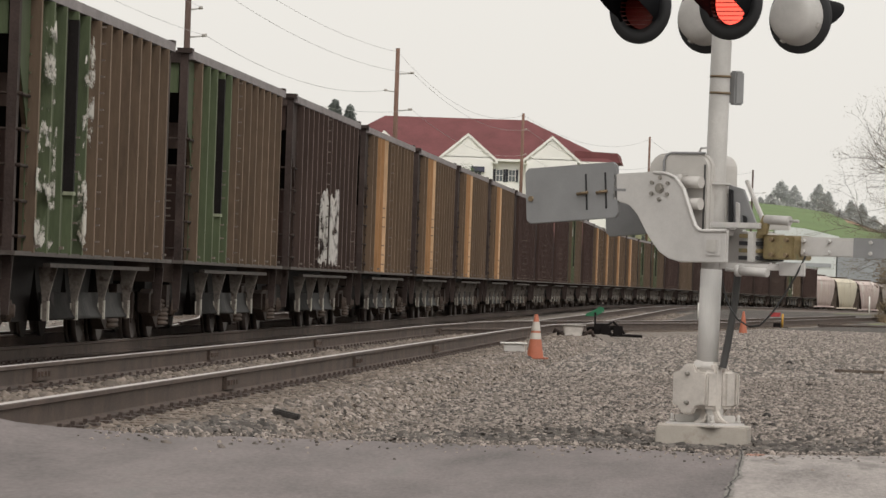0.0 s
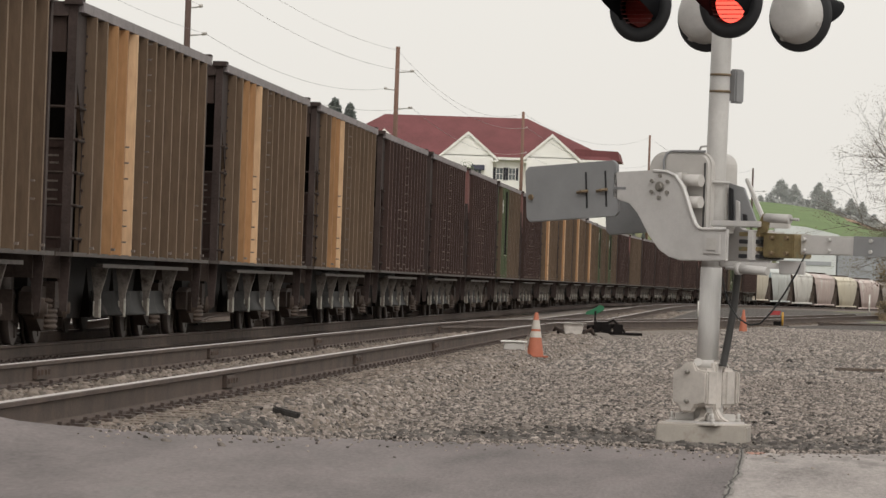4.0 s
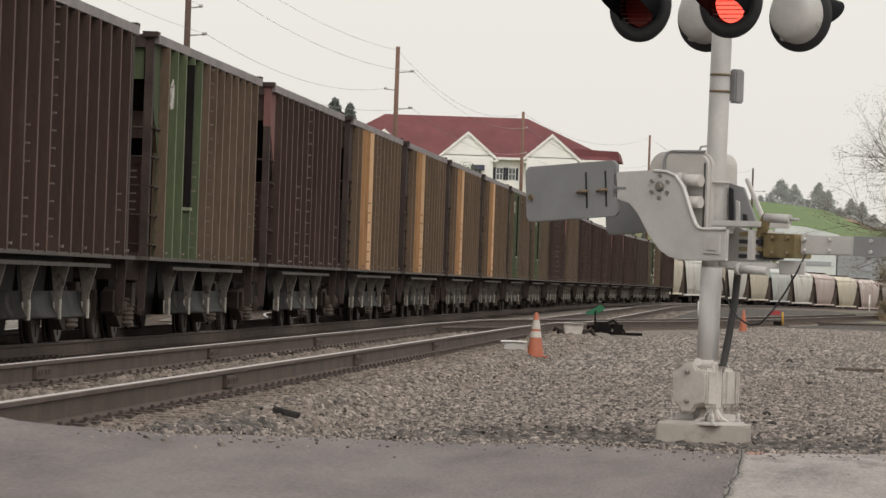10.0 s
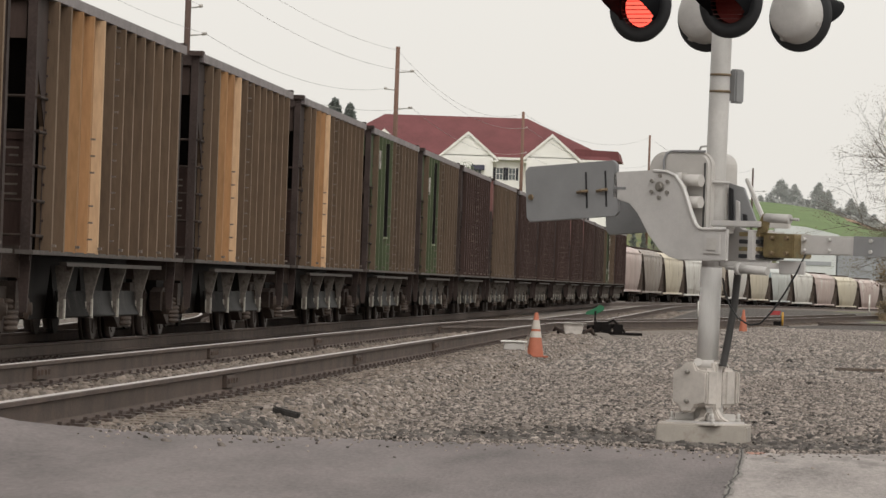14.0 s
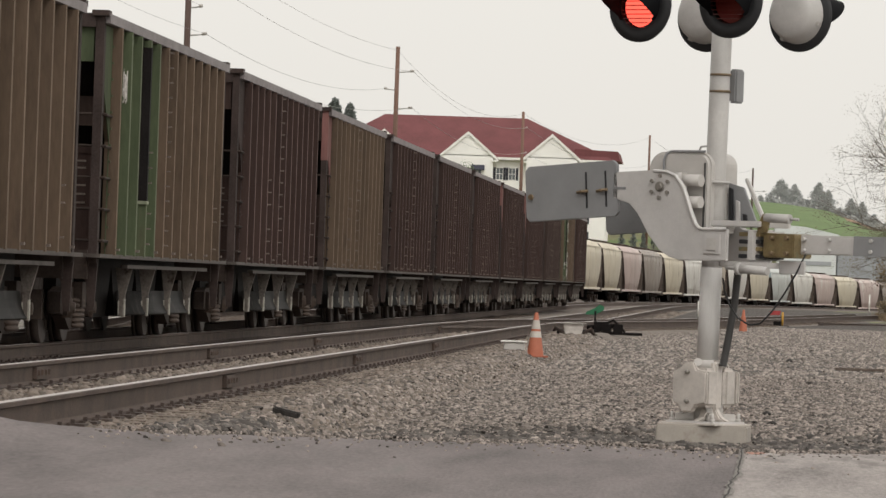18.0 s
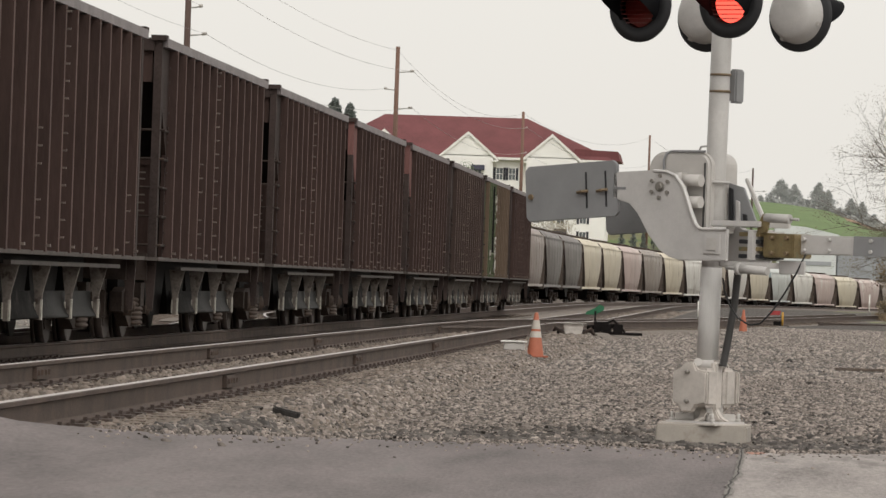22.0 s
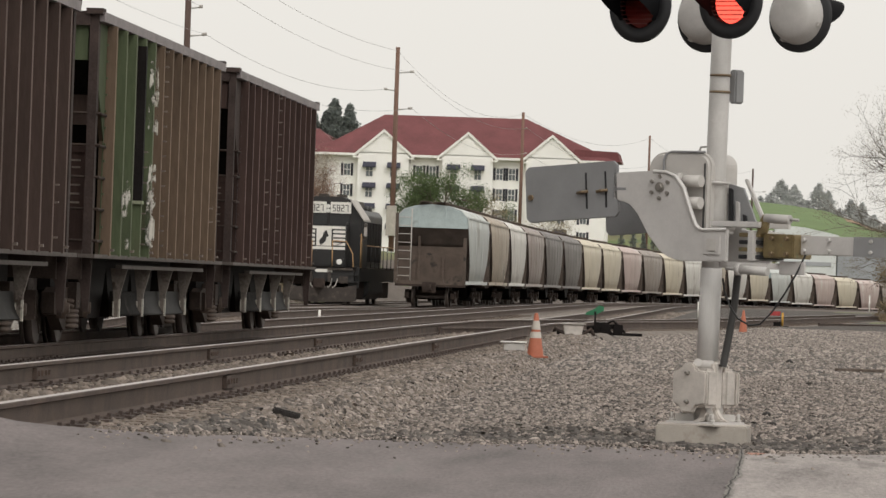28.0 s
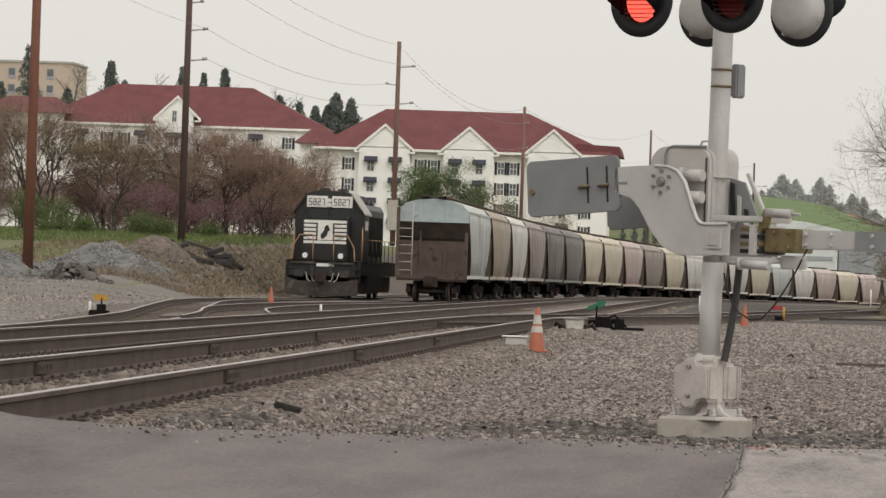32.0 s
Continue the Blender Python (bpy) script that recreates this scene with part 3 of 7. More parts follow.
def spin_rows():
    """One turn of a wheel after another, at the train's pace."""
    rows, t = [], 0.0
    while t <= 32.0001:
        far = PITCH_CAR * (SPEED * t - SLOW * t * t / 2)
        rows.append((t, pose(0, 0, 0, 0, math.degrees(far / 0.42), 0)))
        t += 1 / 30
    return rows


wheel_lead = None


def truck(car, x):
    """A two-axle truck; every wheelset turns in step with the first."""
    global wheel_lead
    t = part("truck", shape("bolster", "truck"), None, car, at=pose(x, 0, 0))
    for s in (-1, 1):
        f = part("side_frame", shape("side_frame", "truck"), None, t, at=pose(0, s * 0.98, 0))
        part("spring_nest", shape("springs", "spring"), None, t, "rusty coil springs", at=pose(0, s * 1.05, 0))
        for a in (-0.89, 0.89):
            part("bearing", shape("bearing", "spring"), None, t, at=Matrix.Translation((a, s * 1.03, 0)) @ Matrix.Diagonal((1, s, 1, 1)))
    for a in (-1.38, 1.38):
        part("brake_beam", shape("brake_beam", "truck"), None, t, at=pose(a, 0, 0))
    for a in (-0.89, 0.89):
        w = part("wheelset", shape("wheelset", "wheel"), None, t)
        w.matrix_parent_inverse = Matrix.Translation((a, 0, 0.42))
        if wheel_lead is None:
            wheel_lead = w
    return t


def hopper_car(style, label):
    """A coal hopper; x points the way it travels, z = 0 is the rail."""
    body = {"brown": "brown", "dull": "brown_dull", "orange": "tan", "green": "tan_dull", "tan": "tan_dull"}[style]
    dark = "brown" if body.startswith("brown") else "brown_dull"
    car = thing("hopper_car", label, "hopper car", group="coal train")
    # near-black hull and bays put the shade under the car into their colour
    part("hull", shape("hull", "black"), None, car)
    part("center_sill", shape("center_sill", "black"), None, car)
    for s in (-1, 1):
        flip = pose(0, 0, 0) if s > 0 else Matrix.Diagonal((1, -1, 1, 1))
        side = part("side_sheet", shape("side", body), None, car, at=pose(0, s * 1.45, 0))
        for q in (1, -1):
            part("corner_sheet", shape("corner_sheet", "post" if style != "green" else "green"), None, car, at=Matrix.Translation((0, s * 1.45, 0)) @ Matrix.Diagonal((q, s, 1, 1)))
        part("top_chord", shape("chord", "chord"), None, car, at=pose(0, s * 1.5, 0))
        part("side_sill", shape("sill", "sill"), None, car, at=pose(0, s * 1.47, 0))
        for i, x in enumerate(RIBS):
            k = 12 - i
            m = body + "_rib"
            if style == "orange" and k in (2, 3):
                m = "orange"
            if style == "orange" and k == 4:
                m = "pale_orange"
            if style == "green" and k in (1, 2, 4):
                m = "green_rib"
            if style == "green" and k == 3:
                m = "green_rib"
                slot = part("slot", shape("slot_rib", "black"), None, car, "dark slot", at=Matrix.Translation((x, s * 1.47, 0)) @ flip)
                part("slot_edge", shape("slot_edge", "green_edge"), None, slot, "pale worn edge")
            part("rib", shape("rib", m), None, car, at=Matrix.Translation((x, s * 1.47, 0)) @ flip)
        tagged(part("bolts", shape("bolts", "bolt"), None, car, at=Matrix.Translation((0, s * 1.47, 0)) @ flip), kind="stuff")
        for x in (HALF, -HALF):
            part("end_post", shape("end_post", "post"), None, car, at=pose(x, s * 1.45, 0))
            part("post_cap", shape("cap", "post"), None, car, at=pose(x, s * 1.47, 0))
            part("stirrup", shape("stirrup", "post"), None, car, at=Matrix.Translation((x, s * 1.47, 0)) @ flip)
        part("ladder", shape("ladder", "truck"), None, car, at=pose(HALF - 0.42, s * 1.5, 0) @ Matrix.Diagonal((1, s, 1, 1)))
        part("end_ladder", shape("end_ladder", "post"), None, car, at=Matrix.Translation((-HALF, 0, 0)) @ Matrix.Diagonal((1, s, 1, 1)))
        for x in (2.7, 0.45, -1.85, -4.1):
            gus = part("gusset", shape("gusset", "gusset"), None, car, at=Matrix.Translation((x, 0, 0)) @ Matrix.Diagonal((1, s, 1, 1)))
            part("gusset_edge", shape("gusset_edge", "worn_edge"), None, gus, "pale worn edge")
        part("walk_rail", shape("walk_rail", "sill"), None, car, at=pose(0, s * 1.45, 0))
        step = RIBS[1] - RIBS[0]
        if style == "orange":
            g = Geo().box(RIBS[8] - 0.04, RIBS[10] + 0.07, -0.03, 0.03, SHEET_Z0 + 0.03, TOP_Z - 0.11)
            part("orange_panel", g, M["orange"], car, "faded orange panel", at=pose(0, s * 1.46, 0))
        if style == "green":
            for k0, k1, z0, z1, m in ((9.6, 10.95, 0.03, 2.57, "green"), (7.6, 8.35, 0.03, 2.57, "green"), (8.4, 9.55, 0.66, 2.55, "black"), (8.4, 9.55, 0.03, 0.62, "green")):
                x0, x1 = RIBS[0] + k0 * step, RIBS[0] + k1 * step
                part("slot" if m == "black" else "green_panel", Geo().box(x0, x1, -0.03, 0.03, SHEET_Z0 + z0, SHEET_Z0 + z1), M[m], car, "dark slot" if m == "black" else "faded green panel", at=pose(0, s * 1.46, 0))
    for x in (HALF, -HALF):
        turn_ = pose(x, 0, 0) if x > 0 else Matrix.Translation((x, 0, 0)) @ Matrix.Diagonal((-1, 1, 1, 1))
        part("end_plate", shape("end_plate", "green" if style == "green" else dark), None, car, at=turn_)
        sheet_ = part("end_sheet", shape("end_sheet", "brown"), None, car, at=turn_ @ Matrix.Translation((-0.28, 0, 0)))
        part("lettering", shape("lettering", "bolt"), None, sheet_, "unreadable pale stencilled rows")
        if style == "green":
            part("mid_beam", shape("mid_beam", "brown_dull"), None, car, at=turn_ @ Matrix.Translation((-0.45, 0, 0)))
        part("end_beam", shape("end_beam", "truck"), None, car, at=pose(x, 0, 0))
        part("end_rim", shape("end_rim", "post"), None, car, at=pose(x, 0, 0))
        part("coupler", shape("coupler", "truck"), None, car, at=pose(x + math.copysign(0.55, x), 0, 0, 0, 0, 0 if x > 0 else 180))
        truck(car, math.copysign(4.75, x))
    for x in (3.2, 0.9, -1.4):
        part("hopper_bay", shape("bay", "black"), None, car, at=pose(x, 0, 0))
    for s in (0, 180):
        part("chute", shape("chute", "hopper_bay"), None, car, "grey worn chute", at=pose(0, 0, 0) if s == 0 else Matrix.Diagonal((1, -1, 1, 1)))
    return car


LABELS = {"brown": "dark brown steel coal hopper with vertical ribs", "dull": "dull weathered brown coal hopper with vertical ribs",
          "orange": "rusty tan coal hopper with a faded orange panel", "green": "rusty tan coal hopper with green panels and black slot",
          "tan": "plain rusty tan coal hopper with vertical ribs"}
ORDER = {-2: "dull", -1: "green", 0: "green", 1: "dull", 2: "orange", 3: "orange", 4: "orange", 5: "orange", 6: "brown", 7: "brown", 8: "brown", 9: "green",
         10: "brown", 11: "orange", 12: "orange", 13: "orange", 14: "orange", 15: "green", 16: "green", 17: "brown", 18: "tan", 19: "brown", 20: "brown",
         21: "brown", 22: "brown", 23: "brown", 24: "dull", 25: "green", 26: "brown"}
CARS = {}
for n, style in ORDER.items():
    twin = next((CARS[k] for k in CARS if ORDER[k] == style), None)
    if twin is None:
        CARS[n] = hopper_car(style, LABELS[style])
    else:
        CARS[n] = copy_thing(twin, Matrix())


def mark(n, name, x0, x1, z0, z1, material, label, seed):
    """A ragged patch of paint over sheet and ribs."""
    rnd = random.Random(seed)
    n_ = 9
    out = [(x0 + (x1 - x0) * k / n_, z0 + 0.12 * (z1 - z0) * rnd.random()) for k in range(n_ + 1)] + [(x1 - (x1 - x0) * k / n_, z1 - (0.25 if 0 < k < n_ else 0.45) * (z1 - z0) * rnd.random()) for k in range(n_ + 1)]
    part(name, Geo().slab(out, 0.012, "y", 1.595), M[material], CARS[n], label)


for n in (8, 10, 18, 22, 23):
    part("faded_post", Geo().box(HALF - 0.085, HALF + 0.085, 1.395, 1.505, 2.9 if n in (8, 18) else 3.15, TOP_Z - 0.01), M["pink"], CARS[n], "faded red top of the corner post")
    part("faded_edge", Geo().slab([(5.55, 2.5), (6.21, 3.1), (6.21, TOP_Z - 0.12), (5.55, TOP_Z - 0.12)], 0.012, "y", 1.483), M["pink"], CARS[n], "faded red corner of the side")
for k, (x0, x1, z0, z1) in enumerate(((0.5, 2.1, 1.05, 2.5), (-1.6, 0.1, 1.05, 2.5))):
    mark(1, "white_smear", x0, x1, z0, z1, "graffiti", "smeared white paint", 900 + k)
for k, (x0, x1, z0, z1) in enumerate(((4.2, 5.5, 1.05, 2.5), (4.4, 5.4, 2.5, 3.5), (1.7, 2.4, 1.05, 2.0), (1.4, 2.2, 2.2, 3.5))):
    mark(-1, "white_smear", x0, x1, z0, z1, "thin_smear", "smeared white paint", 920 + k)
for k, (x0, x1, z0, z1) in enumerate(((1.5, 2.3, 1.1, 2.2), (1.5, 2.4, 2.5, 3.5), (3.9, 4.6, 1.1, 2.0))):
    mark(25, "white_smear", x0, x1, z0, z1, "thin_smear", "smeared white paint", 940 + k)
for n, z in ((15, 3.0), (9, 2.9), (16, 2.8)):
    mark(n, "white_smear", 5.0, 5.35, z, z + 0.4, "graffiti", "smeared white paint", 960 + n)


def car_rows(n):
    rows = []
    for k in range(65):
        t = k * 0.5
        y = PITCH_CAR * (CAP0 + n - SPEED * t + SLOW * t * t / 2 + 0.432)
        x, z = main_path(y)
        lean = max(0.0, y - CURVE_Y) / RADIUS
        rows.append((t, pose(x, y, z, 0, 0, -90 - math.degrees(math.atan(lean)))))
    return rows
# ---------------------------------------------------------------- parked grain cars
COVERED = {"teal": ((0.52, 0.54, 0.52), (0.36, 0.36, 0.33)), "beige": ((0.42, 0.36, 0.29), (0.20, 0.155, 0.125)), "white": ((0.66, 0.64, 0.60), (0.38, 0.345, 0.31)),
           "grey": ((0.33, 0.285, 0.26), (0.20, 0.165, 0.15)), "slate": ((0.19, 0.175, 0.165), (0.12, 0.105, 0.097)), "cream": ((0.60, 0.54, 0.43), (0.40, 0.34, 0.26)),
           "pink": ((0.50, 0.40, 0.37), (0.56, 0.53, 0.49)), "umber": ((0.31, 0.27, 0.24), (0.18, 0.15, 0.13))}
for key, (a, b) in COVERED.items():
    M["c_" + key] = mat("grain_car_" + key, a, 0.6, var=0.16, size=0.8, bump=0.02, grain=0.7, spots=b, spot_at=0.555, streak=0.8, along=(0.3, 0.3))
M["teal_end"] = mat("teal_end_paint", (0.36, 0.42, 0.42), 0.6, var=0.25, size=0.7, spots=(0.27, 0.29, 0.28), spot_at=0.6)
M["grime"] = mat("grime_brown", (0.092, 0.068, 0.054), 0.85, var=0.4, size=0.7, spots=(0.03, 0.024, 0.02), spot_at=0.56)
# slope sheets: a mottled brown near the grime tone
M["slope_brown"] = mat("brown_slope_sheet", (0.080, 0.062, 0.053), 0.85, var=0.5, size=0.6, spots=(0.085, 0.062, 0.05), spot_at=0.6)
M["dust_sill"] = mat("dusty_sill", (0.42, 0.39, 0.36), 0.8, var=0.3)

G_HALF, G_PITCH, G_FRONT = 8.55, 18.4, 210.5
SECTION = [(0, 4.42), (0.75, 4.35), (1.25, 4.18), (1.55, 3.86), (1.61, 3.4), (1.625, 2.5), (1.605, 1.8), (1.53, 1.12)]
SECTION = SECTION + [(-a, b) for a, b in reversed(SECTION[1:])]


def covered_hopper(colour):
    car = thing("covered_hopper", "%s parked covered grain hopper with curved ribbed sides" % {"teal": "pale teal", "umber": "brown", "slate": "dark grey"}.get(colour, colour), "grain car", group="parked grain cars")
    paint_ = M["c_" + colour]
    g = Geo()
    xs = [-8.1, -8.05, 8.05, 8.1]
    n = len(SECTION)
    def cut(x, b):
        return math.copysign(abs(x) - 2.7 * min(1.0, max(0.0, (3.1 - b) / 1.98)), x)

    g.add([(cut(x, b), a * (0.985 if abs(x) > 8.08 else 1), b) for x in xs for a, b in SECTION],
          [(j * n + i, j * n + i + 1, (j + 1) * n + i + 1, (j + 1) * n + i) for j in range(3) for i in range(n - 1)], True)
    body = part("body", g, paint_, car)
    for x in [-5.2 + i * 10.4 / 4 for i in range(5)] if colour in ("slate", "grey", "beige", "umber") else [-2.6, 2.6]:
        for s in (-1, 1):
            outer = [(s * (a + 0.018), b) for a, b in SECTION[2:8]]
            inner = [(s * (a - 0.02), b) for a, b in reversed(SECTION[2:8])]
            part("side_rib", Geo().slab(outer + inner, 0.05, "x", x), paint_, car)
    for e in (-1, 1):
        x = e * 8.1
        near, far = sorted((x - e * 2.9, x + e * 0.42))
        end = Geo().slab([(a * 0.97, b) for a, b in SECTION if b > 3.3], 0.05 * e, "x", x)
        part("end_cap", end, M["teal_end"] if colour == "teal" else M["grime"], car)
        slope = Geo().add([(x, -1.58, 3.44), (x, 1.58, 3.44), (x - e * 0.62, 1.59, 2.7), (x - e * 2.7, 1.5, 1.12), (x - e * 2.7, -1.5, 1.12), (x - e * 0.62, -1.59, 2.7)], [(0, 1, 2, 5), (5, 2, 3, 4)])
        part("slope_sheet", slope, M["slope_brown"], car, "dark brown slope sheet")
        part("end_platform", Geo().box(near, far, -1.5, 1.5, 0.95, 1.12), M["grime"], car)
        for y in (-1.48, 1.48):
            part("end_post", Geo().box(x + e * 0.38, x + e * 0.5, y - 0.07, y + 0.07, 1.0, 3.0 if y > 0 else 4.0), M["grime"], car)
        part("end_bulkhead", Geo().box(min(x - e * 0.5, x - e * 0.42), max(x - e * 0.5, x - e * 0.42), -1.46, 1.46, 1.1, 2.6), M["grime"], car, bevel=0.02)
        for y in (-0.55, 0.5):
            part("end_brace", Geo().box(min(x - e * 0.40, x - e * 0.34), max(x - e * 0.40, x - e * 0.34), y - 0.05, y + 0.05, 1.1, 3.3 if y < 0 else 2.3), M["grime"], car)
        part("cap_rib", Geo().box(min(x, x + e * 0.1), max(x, x + e * 0.1), -0.62, -0.54, 3.42, 4.38).box(min(x, x + e * 0.1), max(x, x + e * 0.1), 0.54, 0.60, 3.42, 4.36), M["teal_end"] if colour == "teal" else M["grime"], car)
        part("bottom_rail", Geo().box(min(x - e * 0.5, x + e * 0.9), max(x - e * 0.5, x + e * 0.4), -1.5, 1.5, 0.86, 0.95), M["truck"], car)
        part("hand_rail", Geo().box(x + e * 0.4, x + e * 0.46, -1.48, 1.48, 2.22, 2.3), M["grime"], car)
        lad = Geo()
        for i in range(8):
            lad.tube((x + e * 0.44, -1.48 * e, 1.3 + i * 0.36), (x + e * 0.44, -0.85 * e, 1.3 + i * 0.36), 0.02, 6)
        lad.tube((x + e * 0.44, -0.85 * e, 1.1), (x + e * 0.44, -0.85 * e, 4.2), 0.028, 6)
        part("ladder", lad, M["dust_sill"], car)
        part("coupler", shape("coupler", "truck"), None, car, at=pose(x + e * 0.65, 0, 0, 0, 0, 0 if e > 0 else 180))
        t = part("truck", shape("bolster", "truck"), None, car, at=pose(e * 6.9, 0, 0))
        for s in (-1, 1):
            part("side_frame", shape("side_frame", "truck"), None, t, at=pose(0, s * 0.98, 0))
        for a in (-0.89, 0.89):
            part("axle", shape("wheelset", "wheel"), None, t, at=pose(a, 0, 0.42))
    for s in (-1, 1):
        part("side_sill", Geo().box(-G_HALF + 0.1, G_HALF - 0.1, s * 1.5 - 0.06, s * 1.5 + 0.06, 1.0, 1.14), paint_, car)
        part("roof_lip", Geo().box(-8.06, 8.06, s * 1.56 - 0.035, s * 1.56 + 0.035, 3.84, 3.92), paint_, car)
        part("roof_walk", Geo().box(-G_HALF + 0.2, G_HALF - 0.2, s * 0.35 - 0.2, s * 0.35 + 0.2, 4.5, 4.53), M["grime"], car)
    for x in [-G_HALF + 1 + i * 1.5 for i in range(11)]:
        part("walk_bracket", Geo().box(x, x + 0.06, -0.6, 0.6, 4.36, 4.5), M["grime"], car)
    for x in (-4.0, 0, 4.0):
        part("outlet", Geo().slab([(-1.9, 1.1), (1.9, 1.1), (0.5, 0.4), (-0.5, 0.4)], 2.4, "y", -1.2).tube((-0.5, -1.3, 0.36), (-0.5, 1.3, 0.36), 0.09), M["black"], car)
    return car


GRAIN = ["teal", "beige", "white", "grey", "slate", "slate", "cream", "cream", "pink", "umber", "cream", "white", "beige", "white", "cream", "teal", "white", "pink", "cream", "pink", "umber"]
made = {}
for i, colour in enumerate(GRAIN):
    y = G_FRONT + 8.0 + i * G_PITCH
    x, z = yard_path(y)
    m = pose(x, y, z, 0, 0, -90 - math.degrees(max(0, y - 255) / RADIUS))
    if colour in made:
        copy_thing(made[colour], m)
    else:
        made[colour] = covered_hopper(colour)
        made[colour].matrix_basis = m

# ---------------------------------------------------------------- locomotive
M["loco"] = mat("black_engine_paint", (0.014, 0.013, 0.013), 0.45, var=0.4, size=0.6, spots=(0.035, 0.03, 0.026), spot_at=0.62)
M["road_dust"] = mat("dusty_black", (0.05, 0.04, 0.034), 0.8, var=0.5, size=0.4, spots=(0.11, 0.09, 0.075), spot_at=0.55)
M["white"] = mat("white_paint", (0.72, 0.70, 0.65), 0.6, var=0.15, size=0.4, spots=(0.5, 0.47, 0.42), spot_at=0.65)
M["rail_orange"] = mat("orange_handrail", (0.40, 0.24, 0.11), 0.55, var=0.2)
M["glass"] = mat("dark_glass", (0.01, 0.011, 0.012), 0.08, var=0.05, bump=0.0)
M["lamp_glass"] = mat("lamp_glass", (0.75, 0.74, 0.7), 0.15, var=0.05)
STROKES = {"5": "aegcd", "8": "abcdefg", "2": "abgfd", "7": "abc"}


def figure(digit, y, z):
    """A block numeral on a board that faces x."""
    w, h, r = 0.135, 0.29, 0.034
    bars = {"a": (0, w, h - r, h), "g": (0, w, h / 2 - r / 2, h / 2 + r / 2), "d": (0, w, 0, r), "e": (0, r, h / 2, h), "f": (0, r, 0, h / 2), "b": (w - r, w, h / 2, h), "c": (w - r, w, 0, h / 2)}
    g = Geo()
    for k in STROKES[digit]:
        a, b, c, d = bars[k]
        g.box(6.72, 6.73, y + a, y + b, z + c, z + d)
    return g


loco = thing("locomotive", "black diesel locomotive with white striped nose and orange handrails", "locomotive", pose(LOCO_X, 220.6, YARD_Z - 0.14, 0, 0, -91.5))
part("underframe", Geo().box(-8.6, 8.6, -1.45, 1.45, 1.0, 1.62), M["loco"], loco, bevel=0.02)
cab = part("cab", Geo().slab([(-1.52, 1.62), (1.52, 1.62), (1.52, 3.75), (1.02, 4.55), (0.6, 4.68), (-0.6, 4.68), (-1.02, 4.55), (-1.52, 3.75)], 2.3, "x", 4.3), M["loco"], loco, bevel=0.03)
for s in (-1, 1):
    part("eave", Geo().slab([(s * 1.0, 4.6), (s * 1.62, 3.72), (s * 1.62, 3.64), (s * 0.98, 4.52)], 2.6, "x", 4.2), M["dust_sill"] if s > 0 else M["road_dust"], cab)
    part("windshield", Geo().box(6.6, 6.64, s * 0.5 - 0.42, s * 0.5 + 0.46, 3.46, 3.90), M["glass"], cab, bevel=0.01)
    part("number_board", Geo().box(6.6, 6.72, s * 0.55 - 0.45, s * 0.55 + 0.46, 3.96, 4.46), M["white"], cab, "white board with dark figures", bevel=0.015)
    for i, digit in enumerate("5827"):
        part("figure", figure(digit, s * 0.55 - 0.35 + i * 0.185, 4.05), M["loco"], cab)
    part("side_window", Geo().box(4.8, 6.2, s * 1.52 - 0.02, s * 1.52 + 0.02, 2.9, 3.6), M["glass"], cab)
    part("cab_door", Geo().box(6.58, 6.63, s * 1.22 - 0.2, s * 1.22 + 0.2, 1.75, 3.5), M["loco"], cab)
    part("mirror", Geo().box(6.3, 6.5, s * 1.6 - 0.02, s * 1.6 + 0.1, 3.0, 3.4), M["dust_sill"], cab)
part("headlight", Geo().tube((6.6, 0, 4.27), (6.76, 0, 4.27), 0.09, 14).tube((6.6, 0, 4.07), (6.76, 0, 4.07), 0.09, 14), M["lamp_glass"], cab)
nose = part("nose", Geo().slab([(6.6, 1.62), (8.0, 1.62), (8.0, 3.2), (7.8, 3.38), (6.6, 3.42)], 1.96, "y", -0.98), M["loco"], loco, bevel=0.04)
for i in range(6):
    z = 2.36 + i * 0.18
    for s in (-1, 1):
        part("stripe", Geo().box(8.0, 8.012, *sorted((s * 0.94, s * (0.40 if 0 < i < 5 else 0.0))), z, z + 0.12), M["white"], nose, "white stripe")
part("emblem_panel", Geo().box(8.0, 8.014, -0.33, 0.33, 2.42, 3.26), M["white"], nose, "white emblem panel")
part("emblem", Geo().slab([(-0.1, 2.55), (0.08, 2.72), (0.12, 2.9), (0.22, 2.95), (0.1, 3.2), (-0.02, 3.1), (-0.06, 2.92), (-0.2, 2.75), (-0.18, 2.6)], 0.008, "x", 8.014), M["loco"], nose, "dark emblem")
part("long_hood", Geo().slab([(-0.88, 1.62), (0.88, 1.62), (0.88, 4.0), (0.7, 4.25), (-0.7, 4.25), (-0.88, 4.0)], 12.4, "x", -8.1), M["loco"], loco, bevel=0.03)
for i in range(9):
    for s in (-1, 1):
        part("hood_door", Geo().box(-7.6 + i * 1.25, -6.5 + i * 1.25, s * 0.89 - 0.015, s * 0.89 + 0.015, 1.9, 3.7), M["black"], loco)
part("exhaust_fan", Geo().tube((-6, 0, 4.2), (-6, 0, 4.5), 0.6, 20).tube((-4.3, 0, 4.2), (-4.3, 0, 4.5), 0.6, 20), M["loco"], loco)
part("horn", Geo().tube((3.2, 0.3, 4.5), (3.7, 0.3, 4.55), 0.06, 8, 0.12).box(3.0, 3.3, 0.2, 0.4, 4.2, 4.5), M["dust_sill"], loco)
